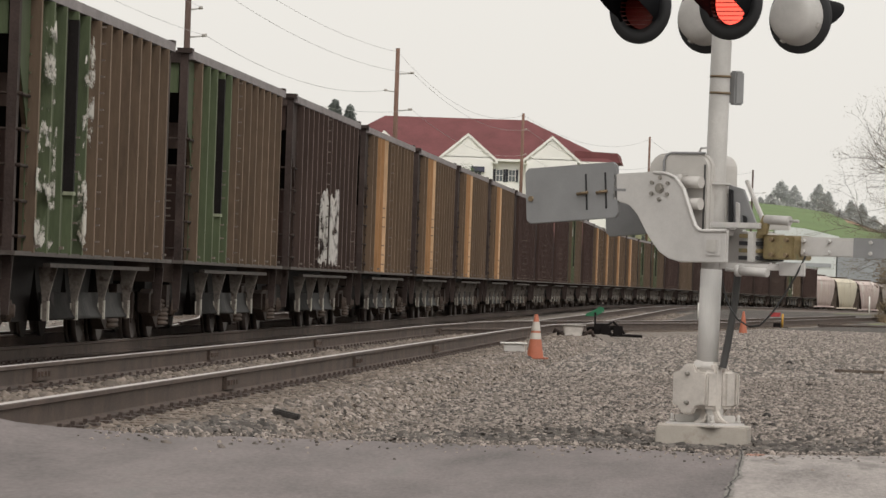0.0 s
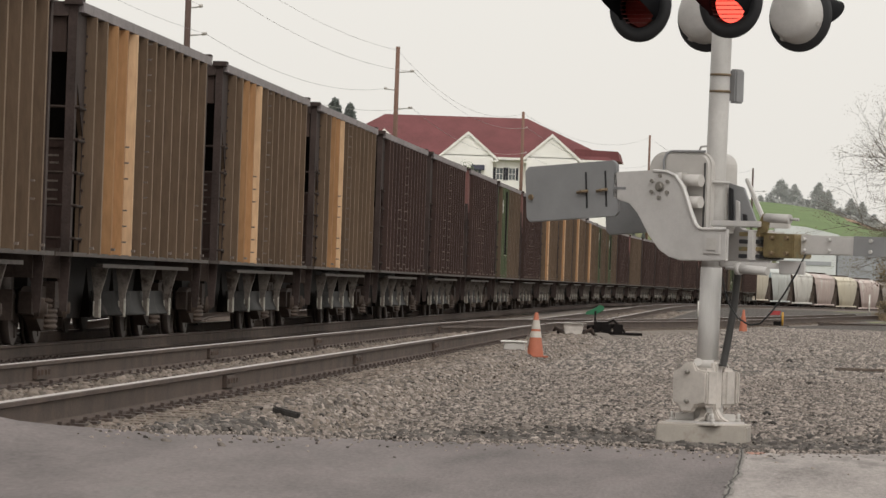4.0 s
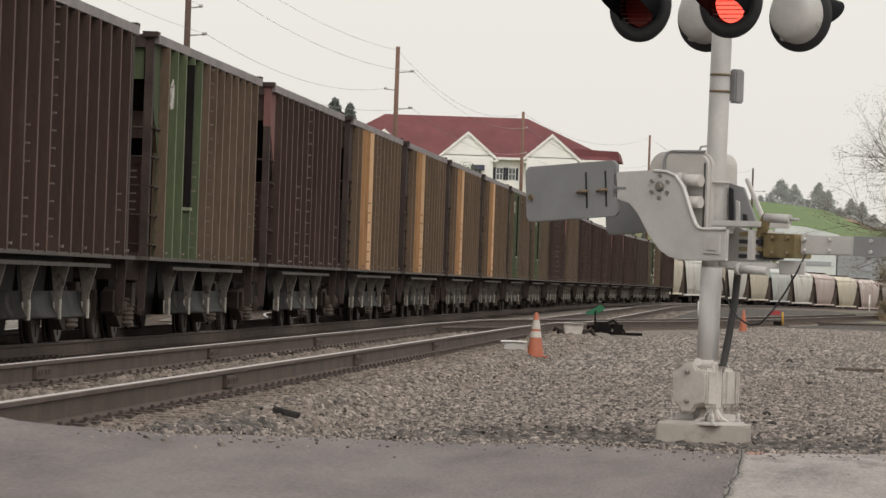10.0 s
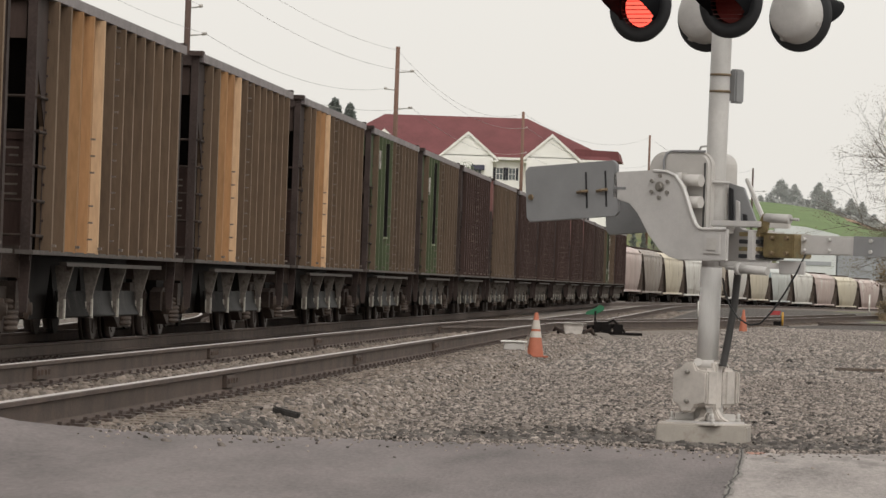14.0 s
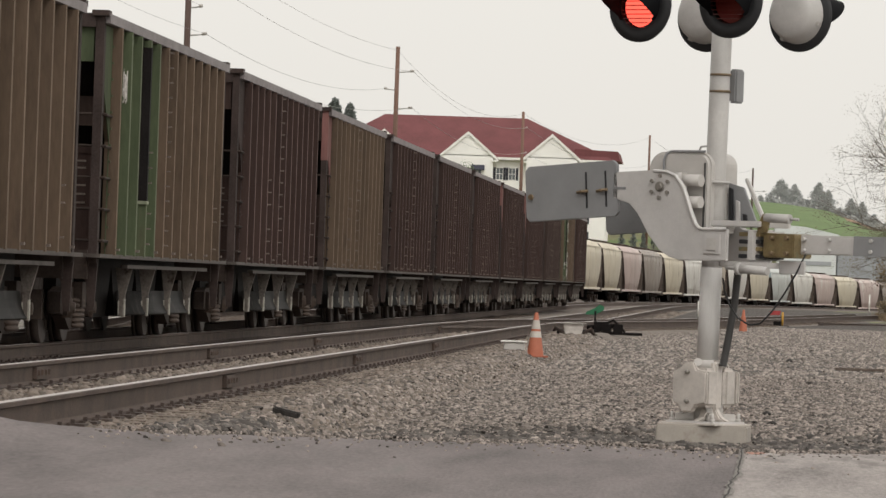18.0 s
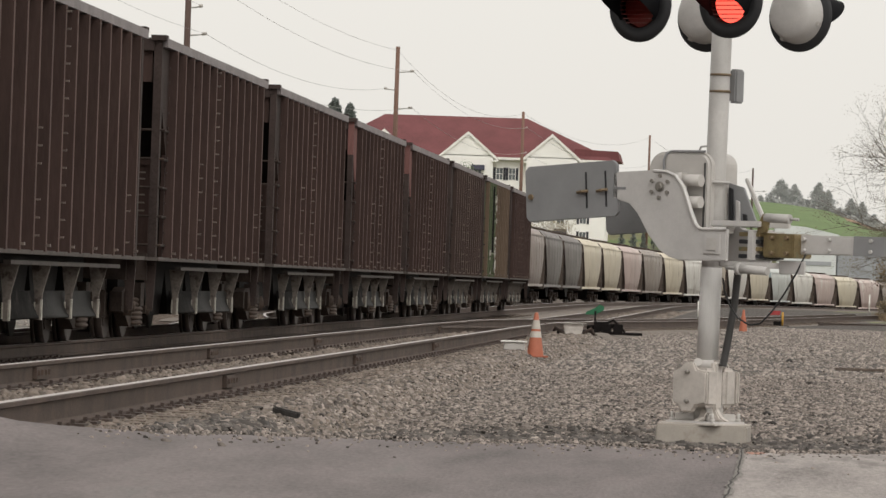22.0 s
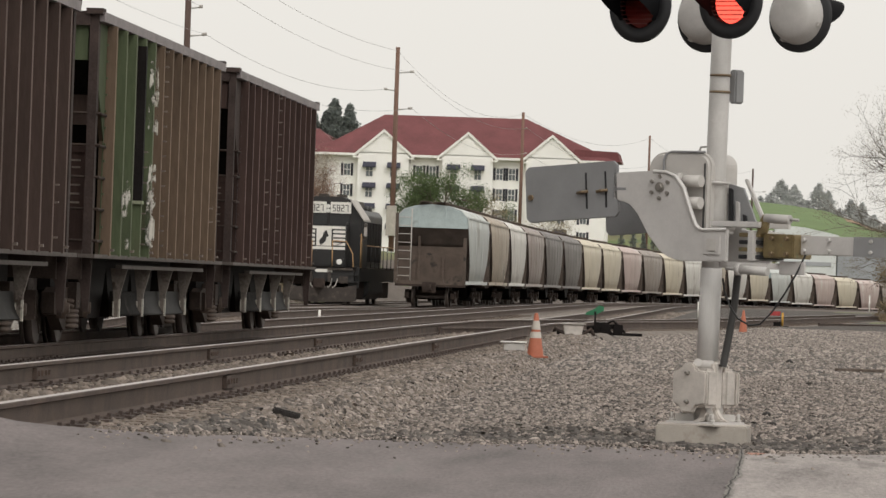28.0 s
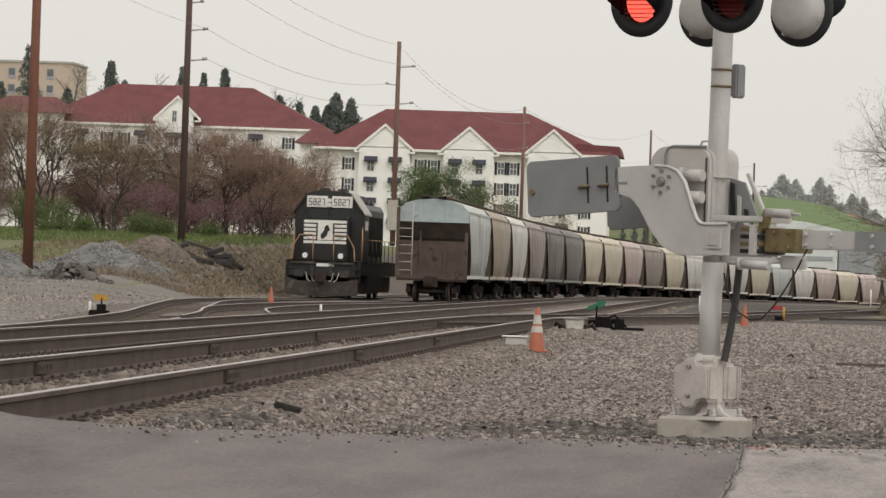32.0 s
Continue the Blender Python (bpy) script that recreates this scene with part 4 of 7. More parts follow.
for s in (-1, 1):
    part("ditch_light", Geo().tube((8.55, s * 0.78, 1.83), (8.68, s * 0.78, 1.83), 0.12, 14), M["lamp_glass"], loco, "pale round lamp")
    rail = Geo().line([(8.5, s * 0.45, 2.75), (8.5, s * 1.05, 2.72), (8.55, s * 1.35, 2.2), (8.6, s * 1.42, 1.2)], 0.022)
    part("handrail", rail.tube((8.5, s * 0.45, 1.62), (8.5, s * 0.45, 2.75), 0.025), M["rail_orange"], loco)
    part("side_rail", Geo().line([(6.4, s * 1.5, 2.6), (-8.4, s * 1.5, 2.6)], 0.022).tube((6.4, s * 1.5, 1.6), (6.4, s * 1.5, 3.0), 0.03), M["rail_orange"], loco)
    for i in range(9):
        part("stanchion", Geo().tube((-8.4 + i * 1.8, s * 1.5, 1.6), (-8.4 + i * 1.8, s * 1.5, 2.6), 0.022, 6), M["loco"], loco)
    steps_ = Geo()
    for i in range(4):
        steps_.box(8.05, 8.5, s * 1.2 - 0.25, s * 1.2 + 0.25, 0.35 + i * 0.33, 0.38 + i * 0.33)
    part("steps", steps_.box(8.02, 8.06, s * 1.2 - 0.28, s * 1.2 + 0.28, 0.3, 1.6), M["black"], loco)
part("platform", Geo().box(6.6, 8.75, -1.5, 1.5, 1.5, 1.62), M["black"], loco, bevel=0.02)
part("front_plate", Geo().box(8.6, 8.72, -1.45, 1.45, 0.95, 1.55), M["loco"], loco, bevel=0.02)
part("white_plate", Geo().box(8.72, 8.74, -0.25, 0.5, 1.36, 1.5), M["white"], loco, "small white plate")
part("plow", Geo().slab([(-1.6, 0.85), (-1.0, 0.72), (1.0, 0.72), (1.6, 0.85), (1.6, 0.14), (0.6, 0.06), (-0.6, 0.06), (-1.6, 0.14)], 0.14, "x", 8.75), M["road_dust"], loco, bevel=0.03)
for s in (-1, 1):
    part("pilot_step", Geo().box(8.3, 8.8, s * 1.4 - 0.22, s * 1.4 + 0.22, 0.95, 1.0).box(8.3, 8.8, s * 1.4 - 0.22, s * 1.4 + 0.22, 1.25, 1.30).box(8.28, 8.34, s * 1.4 - 0.24, s * 1.4 + 0.24, 0.7, 1.62), M["loco"], loco)
    part("ditch_mount", Geo().box(8.45, 8.56, s * 0.78 - 0.16, s * 0.78 + 0.16, 1.62, 2.0), M["loco"], loco, bevel=0.02)
    part("anticlimber", Geo().box(8.72, 8.86, *sorted((s * 0.3, s * 1.4)), 1.46, 1.56), M["road_dust"], loco, bevel=0.01)
    part("air_tank", Geo().tube((2.9, s * 1.25, 0.95), (0.2, s * 1.25, 0.95), 0.2, 12), M["loco"], loco)
    part("post_rail", Geo().tube((6.75, s * 1.5, 1.6), (6.75, s * 1.5, 3.1), 0.025, 8), M["rail_orange"], loco)
part("pilot_gear", Geo().box(8.72, 8.9, -0.5, -0.35, 0.9, 1.4).box(8.72, 8.88, 0.32, 0.46, 0.95, 1.4).box(8.72, 8.8, -1.2, -0.8, 0.9, 1.2).box(8.72, 8.8, 0.8, 1.2, 0.9, 1.2), M["road_dust"], loco, bevel=0.01)
part("coupler", Geo().box(8.7, 9.3, -0.16, 0.16, 0.72, 1.05).box(9.15, 9.35, -0.25, 0.25, 0.68, 1.08), M["truck"], loco, bevel=0.02)
hoses = Geo()
for y in (-0.7, -0.45, 0.5, 0.75):
    hoses.line([(8.75, y, 1.1), (8.85, y * 0.9, 0.8), (8.85, y * 0.6, 0.62), (8.8, y * 0.4, 0.75)], 0.025, 6)
part("air_hoses", hoses, M["dust_sill"], loco)
part("fuel_tank", Geo().slab([(-1.5, 1.0), (1.5, 1.0), (1.5, 0.5), (1.25, 0.2), (-1.25, 0.2), (-1.5, 0.5)], 6.0, "x", -3.0), M["loco"], loco, bevel=0.03)
for x in (5.4, -5.4):
    t = part("truck", Geo().box(x - 0.3, x + 0.3, -1.1, 1.1, 0.5, 0.95), M["truck"], loco)
    for s in (-1, 1):
        part("side_frame", Geo().slab([(x - 2.5, 0.98), (x + 2.5, 0.98), (x + 2.5, 0.5), (x + 2.2, 0.26), (x - 2.2, 0.26), (x - 2.5, 0.5)], 0.22, "y", s * 1.18 - 0.11), M["truck"], t)
    for a in (-1.3, 1.3):
        part("axle", shape("wheelset", "wheel"), None, t, at=pose(x + a, 0, 0.42))
for s in (-1, 1):
    part("hood_rail", Geo().line([(6.65, s * 0.9, 3.5), (7.4, s * 0.95, 3.55), (7.9, s * 0.9, 3.4)], 0.02), M["loco"], loco)
    part("dust_edge", Geo().box(-8.6, 8.6, s * 1.46 - 0.02, s * 1.46 + 0.02, 1.56, 1.66), M["road_dust"], loco)
    part("antenna_box", Geo().box(4.6, 5.4, s * 0.4 - 0.2, s * 0.4 + 0.2, 4.68, 4.82), M["road_dust"], loco, bevel=0.02)
    part("brake_gear", Geo().tube((7.2, s * 1.15, 0.35), (7.2, s * 1.25, 0.9), 0.12, 10).box(6.0, 7.6, s * 1.25 - 0.05, s * 1.25 + 0.05, 0.45, 0.7), M["road_dust"], loco)
part("hood_vents", Geo().box(3.4, 4.2, -0.95, 0.95, 4.25, 4.55).box(-2.5, 1.5, -0.6, 0.6, 4.25, 4.62), M["road_dust"], loco, bevel=0.03)
part("cab_roof_dust", Geo().box(4.4, 6.55, -0.62, 0.62, 4.68, 4.70), M["road_dust"], loco)
part("front_grab", Geo().line([(8.5, -1.0, 2.72), (8.55, -0.5, 2.5), (8.55, 0.5, 2.5), (8.5, 1.0, 2.72)], 0.014), M["road_dust"], loco)
# ---------------------------------------------------------------- crossing signal with its lowered gate
def metal(name, base, rough=0.5, metal_=0.0, **k):
    return mat(name, base, rough, metal_, **{**dict(var=0.14, size=0.25, bump=0.06, grain=0.006), **k})


M["alu"] = metal("cast_aluminium", (0.54, 0.52, 0.505), 0.55, 0.15)
M["galv"] = metal("galvanised_steel", (0.46, 0.442, 0.425), 0.5, 0.0, var=0.25, size=0.5, spots=(0.38, 0.36, 0.34), spot_at=0.6)
M["cast"] = metal("cast_grey_box", (0.50, 0.475, 0.45), 0.6, 0.1)
M["cast_warm"] = metal("weathered_cast_box", (0.55, 0.505, 0.465), 0.6, 0.05, var=0.3, size=0.18, spots=(0.44, 0.395, 0.36), spot_at=0.58)
M["sheet_grey"] = metal("grey_painted_plate", (0.24, 0.24, 0.245), 0.6)
M["zinc"] = metal("yellow_zinc", (0.27, 0.21, 0.11), 0.4, 0.5, var=0.4, size=0.08, spots=(0.18, 0.20, 0.12), spot_at=0.55)
# Lit copy of the mast colour, for its shaded lower part.
M["sleeve"] = metal("lit_mast_skin", (0.64, 0.62, 0.60), 0.5, 0.0, var=0.12, size=0.3, streak=0.9)
M["brass"] = metal("brass_bolt", (0.22, 0.16, 0.10), 0.45, 0.5)
M["bolt_steel"] = metal("weathered_bolt_steel", (0.27, 0.25, 0.225), 0.45, 0.5, var=0.3, size=0.05)
M["matt_black"] = metal("matt_black", (0.016, 0.016, 0.018), 0.7)
M["hood_black"] = metal("hood_black", (0.006, 0.006, 0.007), 0.9)
M["hood_black"].node_tree.nodes["Principled BSDF"].inputs["Specular IOR Level"].default_value = 0.12
M["concrete"] = mat("concrete", (0.37, 0.335, 0.295), 0.9, var=0.2, size=0.2, bump=0.3, grain=0.008, spots=(0.30, 0.26, 0.22), spot_at=0.62)
M["conduit"] = metal("grey_conduit", (0.055, 0.053, 0.052), 0.5)
M["rubber"] = metal("black_cable", (0.02, 0.02, 0.02), 0.6)
M["dim_red"] = metal("dark_reflector", (0.10, 0.012, 0.012), 0.35)
glow = bpy.data.materials.new("lit_lamp")
glow.use_nodes = True
gb = glow.node_tree.nodes["Principled BSDF"]
gb.inputs["Base Color"].default_value = (0.3, 0.02, 0.02, 1)
gb.inputs["Emission Color"].default_value = (1.0, 0.15, 0.105, 1)
gb.inputs["Emission Strength"].default_value = 1.9
M["glow"] = glow
lens = bpy.data.materials.new("red_lens")
lens.use_nodes = True
lb = lens.node_tree.nodes["Principled BSDF"]
lb.inputs["Base Color"].default_value = (1.0, 0.45, 0.4, 1)
lb.inputs["Transmission Weight"].default_value = 1.0
lb.inputs["Roughness"].default_value, lb.inputs["IOR"].default_value = 0.03, 1.05
M["lens"] = lens

SIGNAL = pose(-0.315, 33.9, 0.0, 0, 0, -33)
signal = thing("crossing_signal", "grey railroad crossing signal with red flashing lights", "crossing signal", SIGNAL)
base = part("concrete_base", Geo().slab([(-0.315, -0.26), (0.315, -0.26), (0.315, 0.26), (-0.315, 0.26)], 0.155, "z", 0.0), M["concrete"], signal, "square concrete footing", 0.012, at=pose(-0.01, 0, 0, 0, 0, 30))
part("base_plate", Geo().box(-0.2, 0.2, -0.2, 0.2, 0.155, 0.178), M["alu"], signal, bevel=0.006)
foot = Geo()
for a in range(4):
    r = Matrix.Rotation(math.pi / 4 + a * math.pi / 2, 4, "Z")
    foot.box(0.03, 0.21, -0.022, 0.022, 0.178, 0.23, r).box(0.03, 0.12, -0.022, 0.022, 0.23, 0.30, r)
part("foot", foot.tube((0, 0, 0.178), (0, 0, 0.3), 0.085, 20), M["cast"], signal, bevel=0.006)
for a in range(4):
    x, y = 0.165 * (1 if a & 1 else -1), 0.165 * (1 if a & 2 else -1)
    part("anchor_bolt", Geo().tube((x, y, 0.178), (x, y, 0.235), 0.012, 8).tube((x, y, 0.178), (x, y, 0.195), 0.022, 6), M["cast"], signal)
jbox = part("junction_box", Geo().box(-0.105, 0.105, -0.055, 0.055, 0.25, 0.60), M["cast_warm"], signal, "cast grey junction box with two covers", 0.022, rings=3)
LOBES = [(-0.14, 0.30), (-0.085, 0.285), (-0.06, 0.235), (0.03, 0.235), (0.055, 0.285), (0.14, 0.30), (0.14, 0.52), (0.055, 0.535), (0.03, 0.585), (-0.045, 0.585), (-0.08, 0.535), (-0.14, 0.52)]
for s in (-1, 1):
    part("half_box", Geo().box(-0.128, 0.128, *sorted((s * 0.045, s * 0.185)), 0.275, 0.545), M["cast_warm"], jbox, bevel=0.024, rings=3)
    part("cover", Geo().slab(LOBES, s * 0.032, "y", s * 0.183), M["cast_warm"], jbox, bevel=0.011)
    part("lid", Geo().slab([(a * 0.93, 0.41 + (b - 0.41) * 0.94) for a, b in LOBES], s * 0.008, "y", s * 0.214), M["cast_warm"], jbox, bevel=0.003)
    for z in (0.315, 0.515):
        part("cover_bolt", Geo().tube((-0.01, s * 0.215, z), (-0.01, s * 0.25, z), 0.019, 12, 0.010), M["bolt_steel"], jbox)
    part("foot_web", Geo().slab([(s * 0.03, 0.33), (s * 0.085, 0.33), (s * 0.10, 0.26), (s * 0.135, 0.205), (s * 0.20, 0.178), (s * 0.03, 0.178)], 0.05, "y", -0.025), M["cast_warm"], jbox, bevel=0.008)
    part("foot_web", Geo().slab([(s * 0.03, 0.33), (s * 0.07, 0.33), (s * 0.085, 0.26), (s * 0.125, 0.205), (s * 0.20, 0.178), (s * 0.03, 0.178)], 0.06, "x", 0.02), M["cast_warm"], jbox, bevel=0.008)
part("pipe_nipple", Geo().tube((-0.04, -0.06, 0.57), (-0.01, -0.10, 0.585), 0.028, 14), M["cast"], jbox)
part("foot_plate", Geo().box(-0.235, 0.235, -0.235, 0.235, 0.150, 0.164), M["cast_warm"], signal, bevel=0.005)
part("collar", Geo().tube((0, 0, 0.545), (0, 0, 0.60), 0.095, 24, 0.08), M["cast"], signal)
part("mast", Geo().tube((0.0, 0, 0.5), (0.035, 0, 3.35), 0.0705, 32), M["galv"], signal, "round galvanised mast")
# added paler skin on the mast, offsetting the mechanism's shade
part("mast_sleeve", Geo().tube((0.0, 0, 0.56), (0.0085, 0, 1.24), 0.0745, 32), M["sleeve"], signal, "paler lower mast, brightened to offset shade")
for z in (2.46, 2.575):
    part("band_clamp", Geo().tube((0.028, 0, z - 0.008), (0.028, 0, z + 0.008), 0.0745, 24), M["brass"], signal)
part("small_plate", Geo().box(0.04, 0.10, 0.09, 0.2, 2.385, 2.62), M["sheet_grey"], signal, "back of a small grey plate", 0.012)
part("conduit", Geo().line([(0.205, 0.04, 1.26), (0.19, 0.03, 1.0), (0.155, 0.02, 0.75), (0.13, 0.0, 0.56)], 0.026, 12), M["conduit"], signal, "dark grey conduit")

# gate mechanism
SHELL = [(-0.47 + 0.13 * (1 - math.cos(a)), 1.905 + 0.13 * math.sin(a)) for a in [k * math.pi / 12 for k in range(7)]] + [(-0.05 + 0.1 * math.sin(a), 1.935 + 0.1 * math.cos(a)) for a in [k * math.pi / 12 for k in range(7)]]
mech = part("mechanism", Geo().slab(SHELL + [(0.05, 1.5), (0.02, 1.46), (-0.43, 1.46), (-0.47, 1.5)], 0.36, "y", -0.12), M["cast"], signal, "rounded grey gate mechanism housing", 0.02, rings=3)
part("strap", Geo().line([(-0.33, -0.13, 1.84), (-0.33, -0.13, 1.98), (-0.315, -0.125, 2.02), (-0.28, -0.115, 2.038), (0.0, -0.115, 2.038)], 0.009), M["sheet_grey"], mech)
part("seam", Geo().box(0.002, 0.014, -0.127, -0.118, 1.48, 1.96), M["conduit"], mech, "dark door seam")
part("hasp", Geo().line([(-0.12, -0.02, 2.03), (-0.1, -0.02, 2.075), (-0.04, -0.02, 2.08), (-0.02, -0.02, 2.03)], 0.008), M["galv"], mech)
for z in (1.685, 1.835):
    part("hub", Geo().tube((-0.15, -0.18, z), (0.02, -0.18, z), 0.042, 18).tube((-0.17, -0.18, z), (-0.12, -0.18, z), 0.062, 6), M["cast"], signal, "cast hub with a hexagonal collar")
part("u_bolt", Geo().line([(0.03 + 0.085 * math.cos(a), 0.085 * math.sin(a), 1.83) for a in [k * math.pi / 8 for k in range(-9, 6)]], 0.01), M["galv"], signal)
ARM = [(-0.64, 1.88), (-0.30, 1.90), (-0.194, 1.895), (-0.12, 1.87), (-0.05, 1.79), (0.02, 1.62), (0.056, 1.54), (0.09, 1.512), (0.128, 1.505), (0.318, 1.51), (0.318, 1.285), (-0.06, 1.28), (-0.16, 1.305), (-0.24, 1.35), (-0.33, 1.45), (-0.43, 1.60), (-0.50, 1.665), (-0.64, 1.70)]
for s in (-1, 1):
    y = s * 0.26
    arm = part("counterweight_arm", Geo().slab(ARM, 0.035 * s, "y", y), M["alu"], signal, "cast aluminium counterweight arm", 0.006)
    edge = Geo().line([(a, y + s * 0.036, b - 0.006) for a, b in ARM[1:10]], 0.012, 8)
    part("flange", edge, M["alu"], arm)
    part("boss", Geo().tube((-0.245, y, 1.785), (-0.245, y + s * 0.06, 1.785), 0.024, 6).tube((-0.245, y, 1.785), (-0.245, y + s * 0.045, 1.785), 0.036, 18), M["bolt_steel"], arm)
    for k in range(6):
        a = k * math.pi / 3 + 0.5
        part("arm_bolt", Geo().tube((-0.245 + 0.075 * math.cos(a), y + s * 0.03, 1.785 + 0.075 * math.sin(a)), (-0.245 + 0.075 * math.cos(a), y + s * 0.05, 1.785 + 0.075 * math.sin(a)), 0.014, 8), M["bolt_steel"], arm)
    part("slot", Geo().box(-0.63, -0.53, y + s * 0.034, y + s * 0.038, 1.76, 1.778), M["sheet_grey"], arm)
    part("raised_panel", Geo().box(0.14, 0.27, y + s * 0.03, y + s * 0.046, 1.33, 1.465), M["alu"], arm, bevel=0.004)
    part("cast_badge", Geo().box(0.165, 0.245, y + s * 0.046, y + s * 0.054, 1.355, 1.44), M["cast"], arm, "worn cast square badge", bevel=0.003)


def weight(x0, x1, z0, z1, y, tilt):
    """A grey counterweight plate with slots and clamp bolts."""
    m = Matrix.Translation(((x0 + x1) / 2, y, (z0 + z1) / 2)) @ Matrix.Rotation(radians(tilt), 4, "Y")
    w, h, c = (x1 - x0) / 2, (z1 - z0) / 2, 0.03
    out = [(-w + c, -h), (w - c, -h), (w, -h + c), (w, h - c), (w - c, h), (-w + c, h), (-w, h - c), (-w, -h + c)]
    p = part("counterweight", Geo().slab(out, 0.03, "y", -0.015), M["sheet_grey"], signal, "plain grey counterweight plate", 0.004, at=m)
    for x in (0.13, 0.295):
        part("slot", Geo().box(x - 0.011, x + 0.011, -0.018, 0.018, -0.13, 0.13), M["matt_black"], p, bevel=0.004)
        part("clamp_bolt", Geo().tube((x, -0.09, -0.01), (x, 0.02, -0.01), 0.009, 8).tube((x - 0.07, -0.03, -0.012), (x + 0.02, -0.03, -0.006), 0.011, 8), M["brass"], p)
    part("end_bolt", Geo().tube((-w + 0.05, -0.03, -0.02), (-w + 0.05, 0.02, -0.02), 0.02, 10), M["brass"], p)


weight(-1.386, -0.60, 1.545, 1.935, -0.28, -4.5)
weight(-1.09, -0.36, 1.475, 1.865, 0.28, -4.5)
# arm support and its break-away bracket
part("frame_top", Geo().box(0.12, 0.52, -0.20, -0.17, 1.525, 1.565).box(0.12, 0.52, 0.17, 0.20, 1.525, 1.565), M["alu"], signal, bevel=0.004)
part("frame_bottom", Geo().box(0.2, 0.60, -0.20, 0.2, 1.245, 1.285), M["alu"], signal, bevel=0.004)
part("cross_brace", Geo().slab([(0.14, 1.86), (0.165, 1.87), (0.34, 1.55), (0.315, 1.53)], 0.03, "y", 0.17), M["alu"], signal, bevel=0.006)
part("back_plate", Geo().slab([(0.05, 1.83), (0.17, 1.8), (0.30, 1.53), (0.05, 1.53)], 0.02, "y", 0.12), M["sheet_grey"], signal)
for k in range(3):
    part("slat", Geo().slab([(0.07 + k * 0.06, 1.80 - k * 0.09), (0.095 + k * 0.06, 1.79 - k * 0.09), (0.105 + k * 0.06, 1.54), (0.08 + k * 0.06, 1.54)], 0.02, "y", 0.09), M["matt_black"] if k != 1 else M["alu"], signal)
for i, z in enumerate((1.31, 1.36, 1.41, 1.46)):
    part("leaf_spring", Geo().box(0.33, 0.50, -0.16, 0.16, z, z + 0.028), M["zinc"] if i % 2 else M["matt_black"], signal, bevel=0.003)
part("spindle", Geo().tube((0.34, 0.0, 1.4), (0.72, 0.0, 1.4), 0.045, 14), M["sheet_grey"], signal)
part("bracket_cheek", Geo().box(0.43, 0.47, -0.2, 0.2, 1.3, 1.5), M["galv"], signal)
block = part("breakaway_bracket", Geo().box(0.50, 0.75, -0.12, 0.12, 1.32, 1.485), M["zinc"], signal, "yellow zinc breakaway bracket", 0.008)
for a, b in ((0.58, 1.35), (0.70, 1.35), (0.58, 1.455), (0.70, 1.455)):
    part("bracket_bolt", Geo().tube((a, -0.15, b), (a, -0.11, b), 0.014, 8), M["brass"], block)
part("hinge_ear", Geo().slab([(0.47, 1.47), (0.55, 1.49), (0.57, 1.6), (0.52, 1.62), (0.48, 1.55)], 0.03, "y", -0.16), M["zinc"], block, bevel=0.004)
part("upper_damper", Geo().tube((0.53, -0.14, 1.59), (0.73, -0.14, 1.585), 0.032, 16).tube((0.73, -0.14, 1.585), (0.80, -0.14, 1.583), 0.01, 8), M["galv"], signal)
part("lower_damper", Geo().tube((0.36, -0.2, 1.235), (0.60, -0.2, 1.225), 0.03, 16).tube((0.26, -0.2, 1.24), (0.36, -0.2, 1.235), 0.012, 8).tube((0.35, -0.2, 1.235), (0.38, -0.2, 1.235), 0.042, 14), M["galv"], signal)
part("lower_plate", Geo().box(0.60, 0.80, -0.06, -0.03, 1.21, 1.30), M["alu"], signal, bevel=0.004)
gate = part("gate_arm", Geo().slab([(0.74, 1.348), (5.6, 1.375), (5.6, 1.44), (0.74, 1.482)], 0.05, "y", -0.025), M["alu"], signal, "long aluminium gate arm", 0.006)
part("splice", Geo().slab([(1.18, 1.346), (2.4, 1.352), (2.4, 1.476), (1.18, 1.482)], 0.012, "y", -0.04), M["sheet_grey"], gate, "dark grey sleeve on the arm")
for u in (0.78, 0.98, 1.32, 1.6):
    for z in (1.378, 1.452):
        part("arm_rivet", Geo().tube((u, -0.055, z), (u, -0.02, z), 0.013, 8), M["galv"], gate)
SAG = [(0.17, -0.1, 1.17), (0.19, -0.1, 1.08), (0.25, -0.12, 0.98), (0.33, -0.14, 0.90), (0.43, -0.15, 0.855), (0.52, -0.15, 0.865), (0.60, -0.13, 0.95), (0.68, -0.1, 1.08), (0.75, -0.07, 1.22), (0.80, -0.04, 1.35)]
part("cable", Geo().line(SAG, 0.0065, 8), M["rubber"], signal, "loose black cable")

# light heads
DISC = Geo().turn([(0.15, -0.02), (0.242, -0.02), (0.252, -0.01), (0.252, 0.012), (0.15, 0.012), (0.15, -0.02)], n=40, rot=Matrix.Rotation(math.pi / 2, 3, "X")).mesh("backboard", M["matt_black"])
hood = Geo()
HN = 22
for r0, flip in ((0.168, 1), (0.162, -1)):
    vs = []
    for i in range(HN + 1):
        a = radians(-35 + 250 * i / HN)
        reach = 0.05 + 0.40 * max(0.0, math.sin(a * 0.82 + 0.28)) ** 0.8
        vs += [(r0 * math.cos(a), -0.01, r0 * math.sin(a)), (r0 * 0.97 * math.cos(a), -reach, r0 * 0.97 * math.sin(a) - 0.01)]
    hood.add(vs, [(2 * i, 2 * i + 1, 2 * i + 3, 2 * i + 2) for i in range(HN)], True)
HOOD = hood.mesh("hood", M["hood_black"])
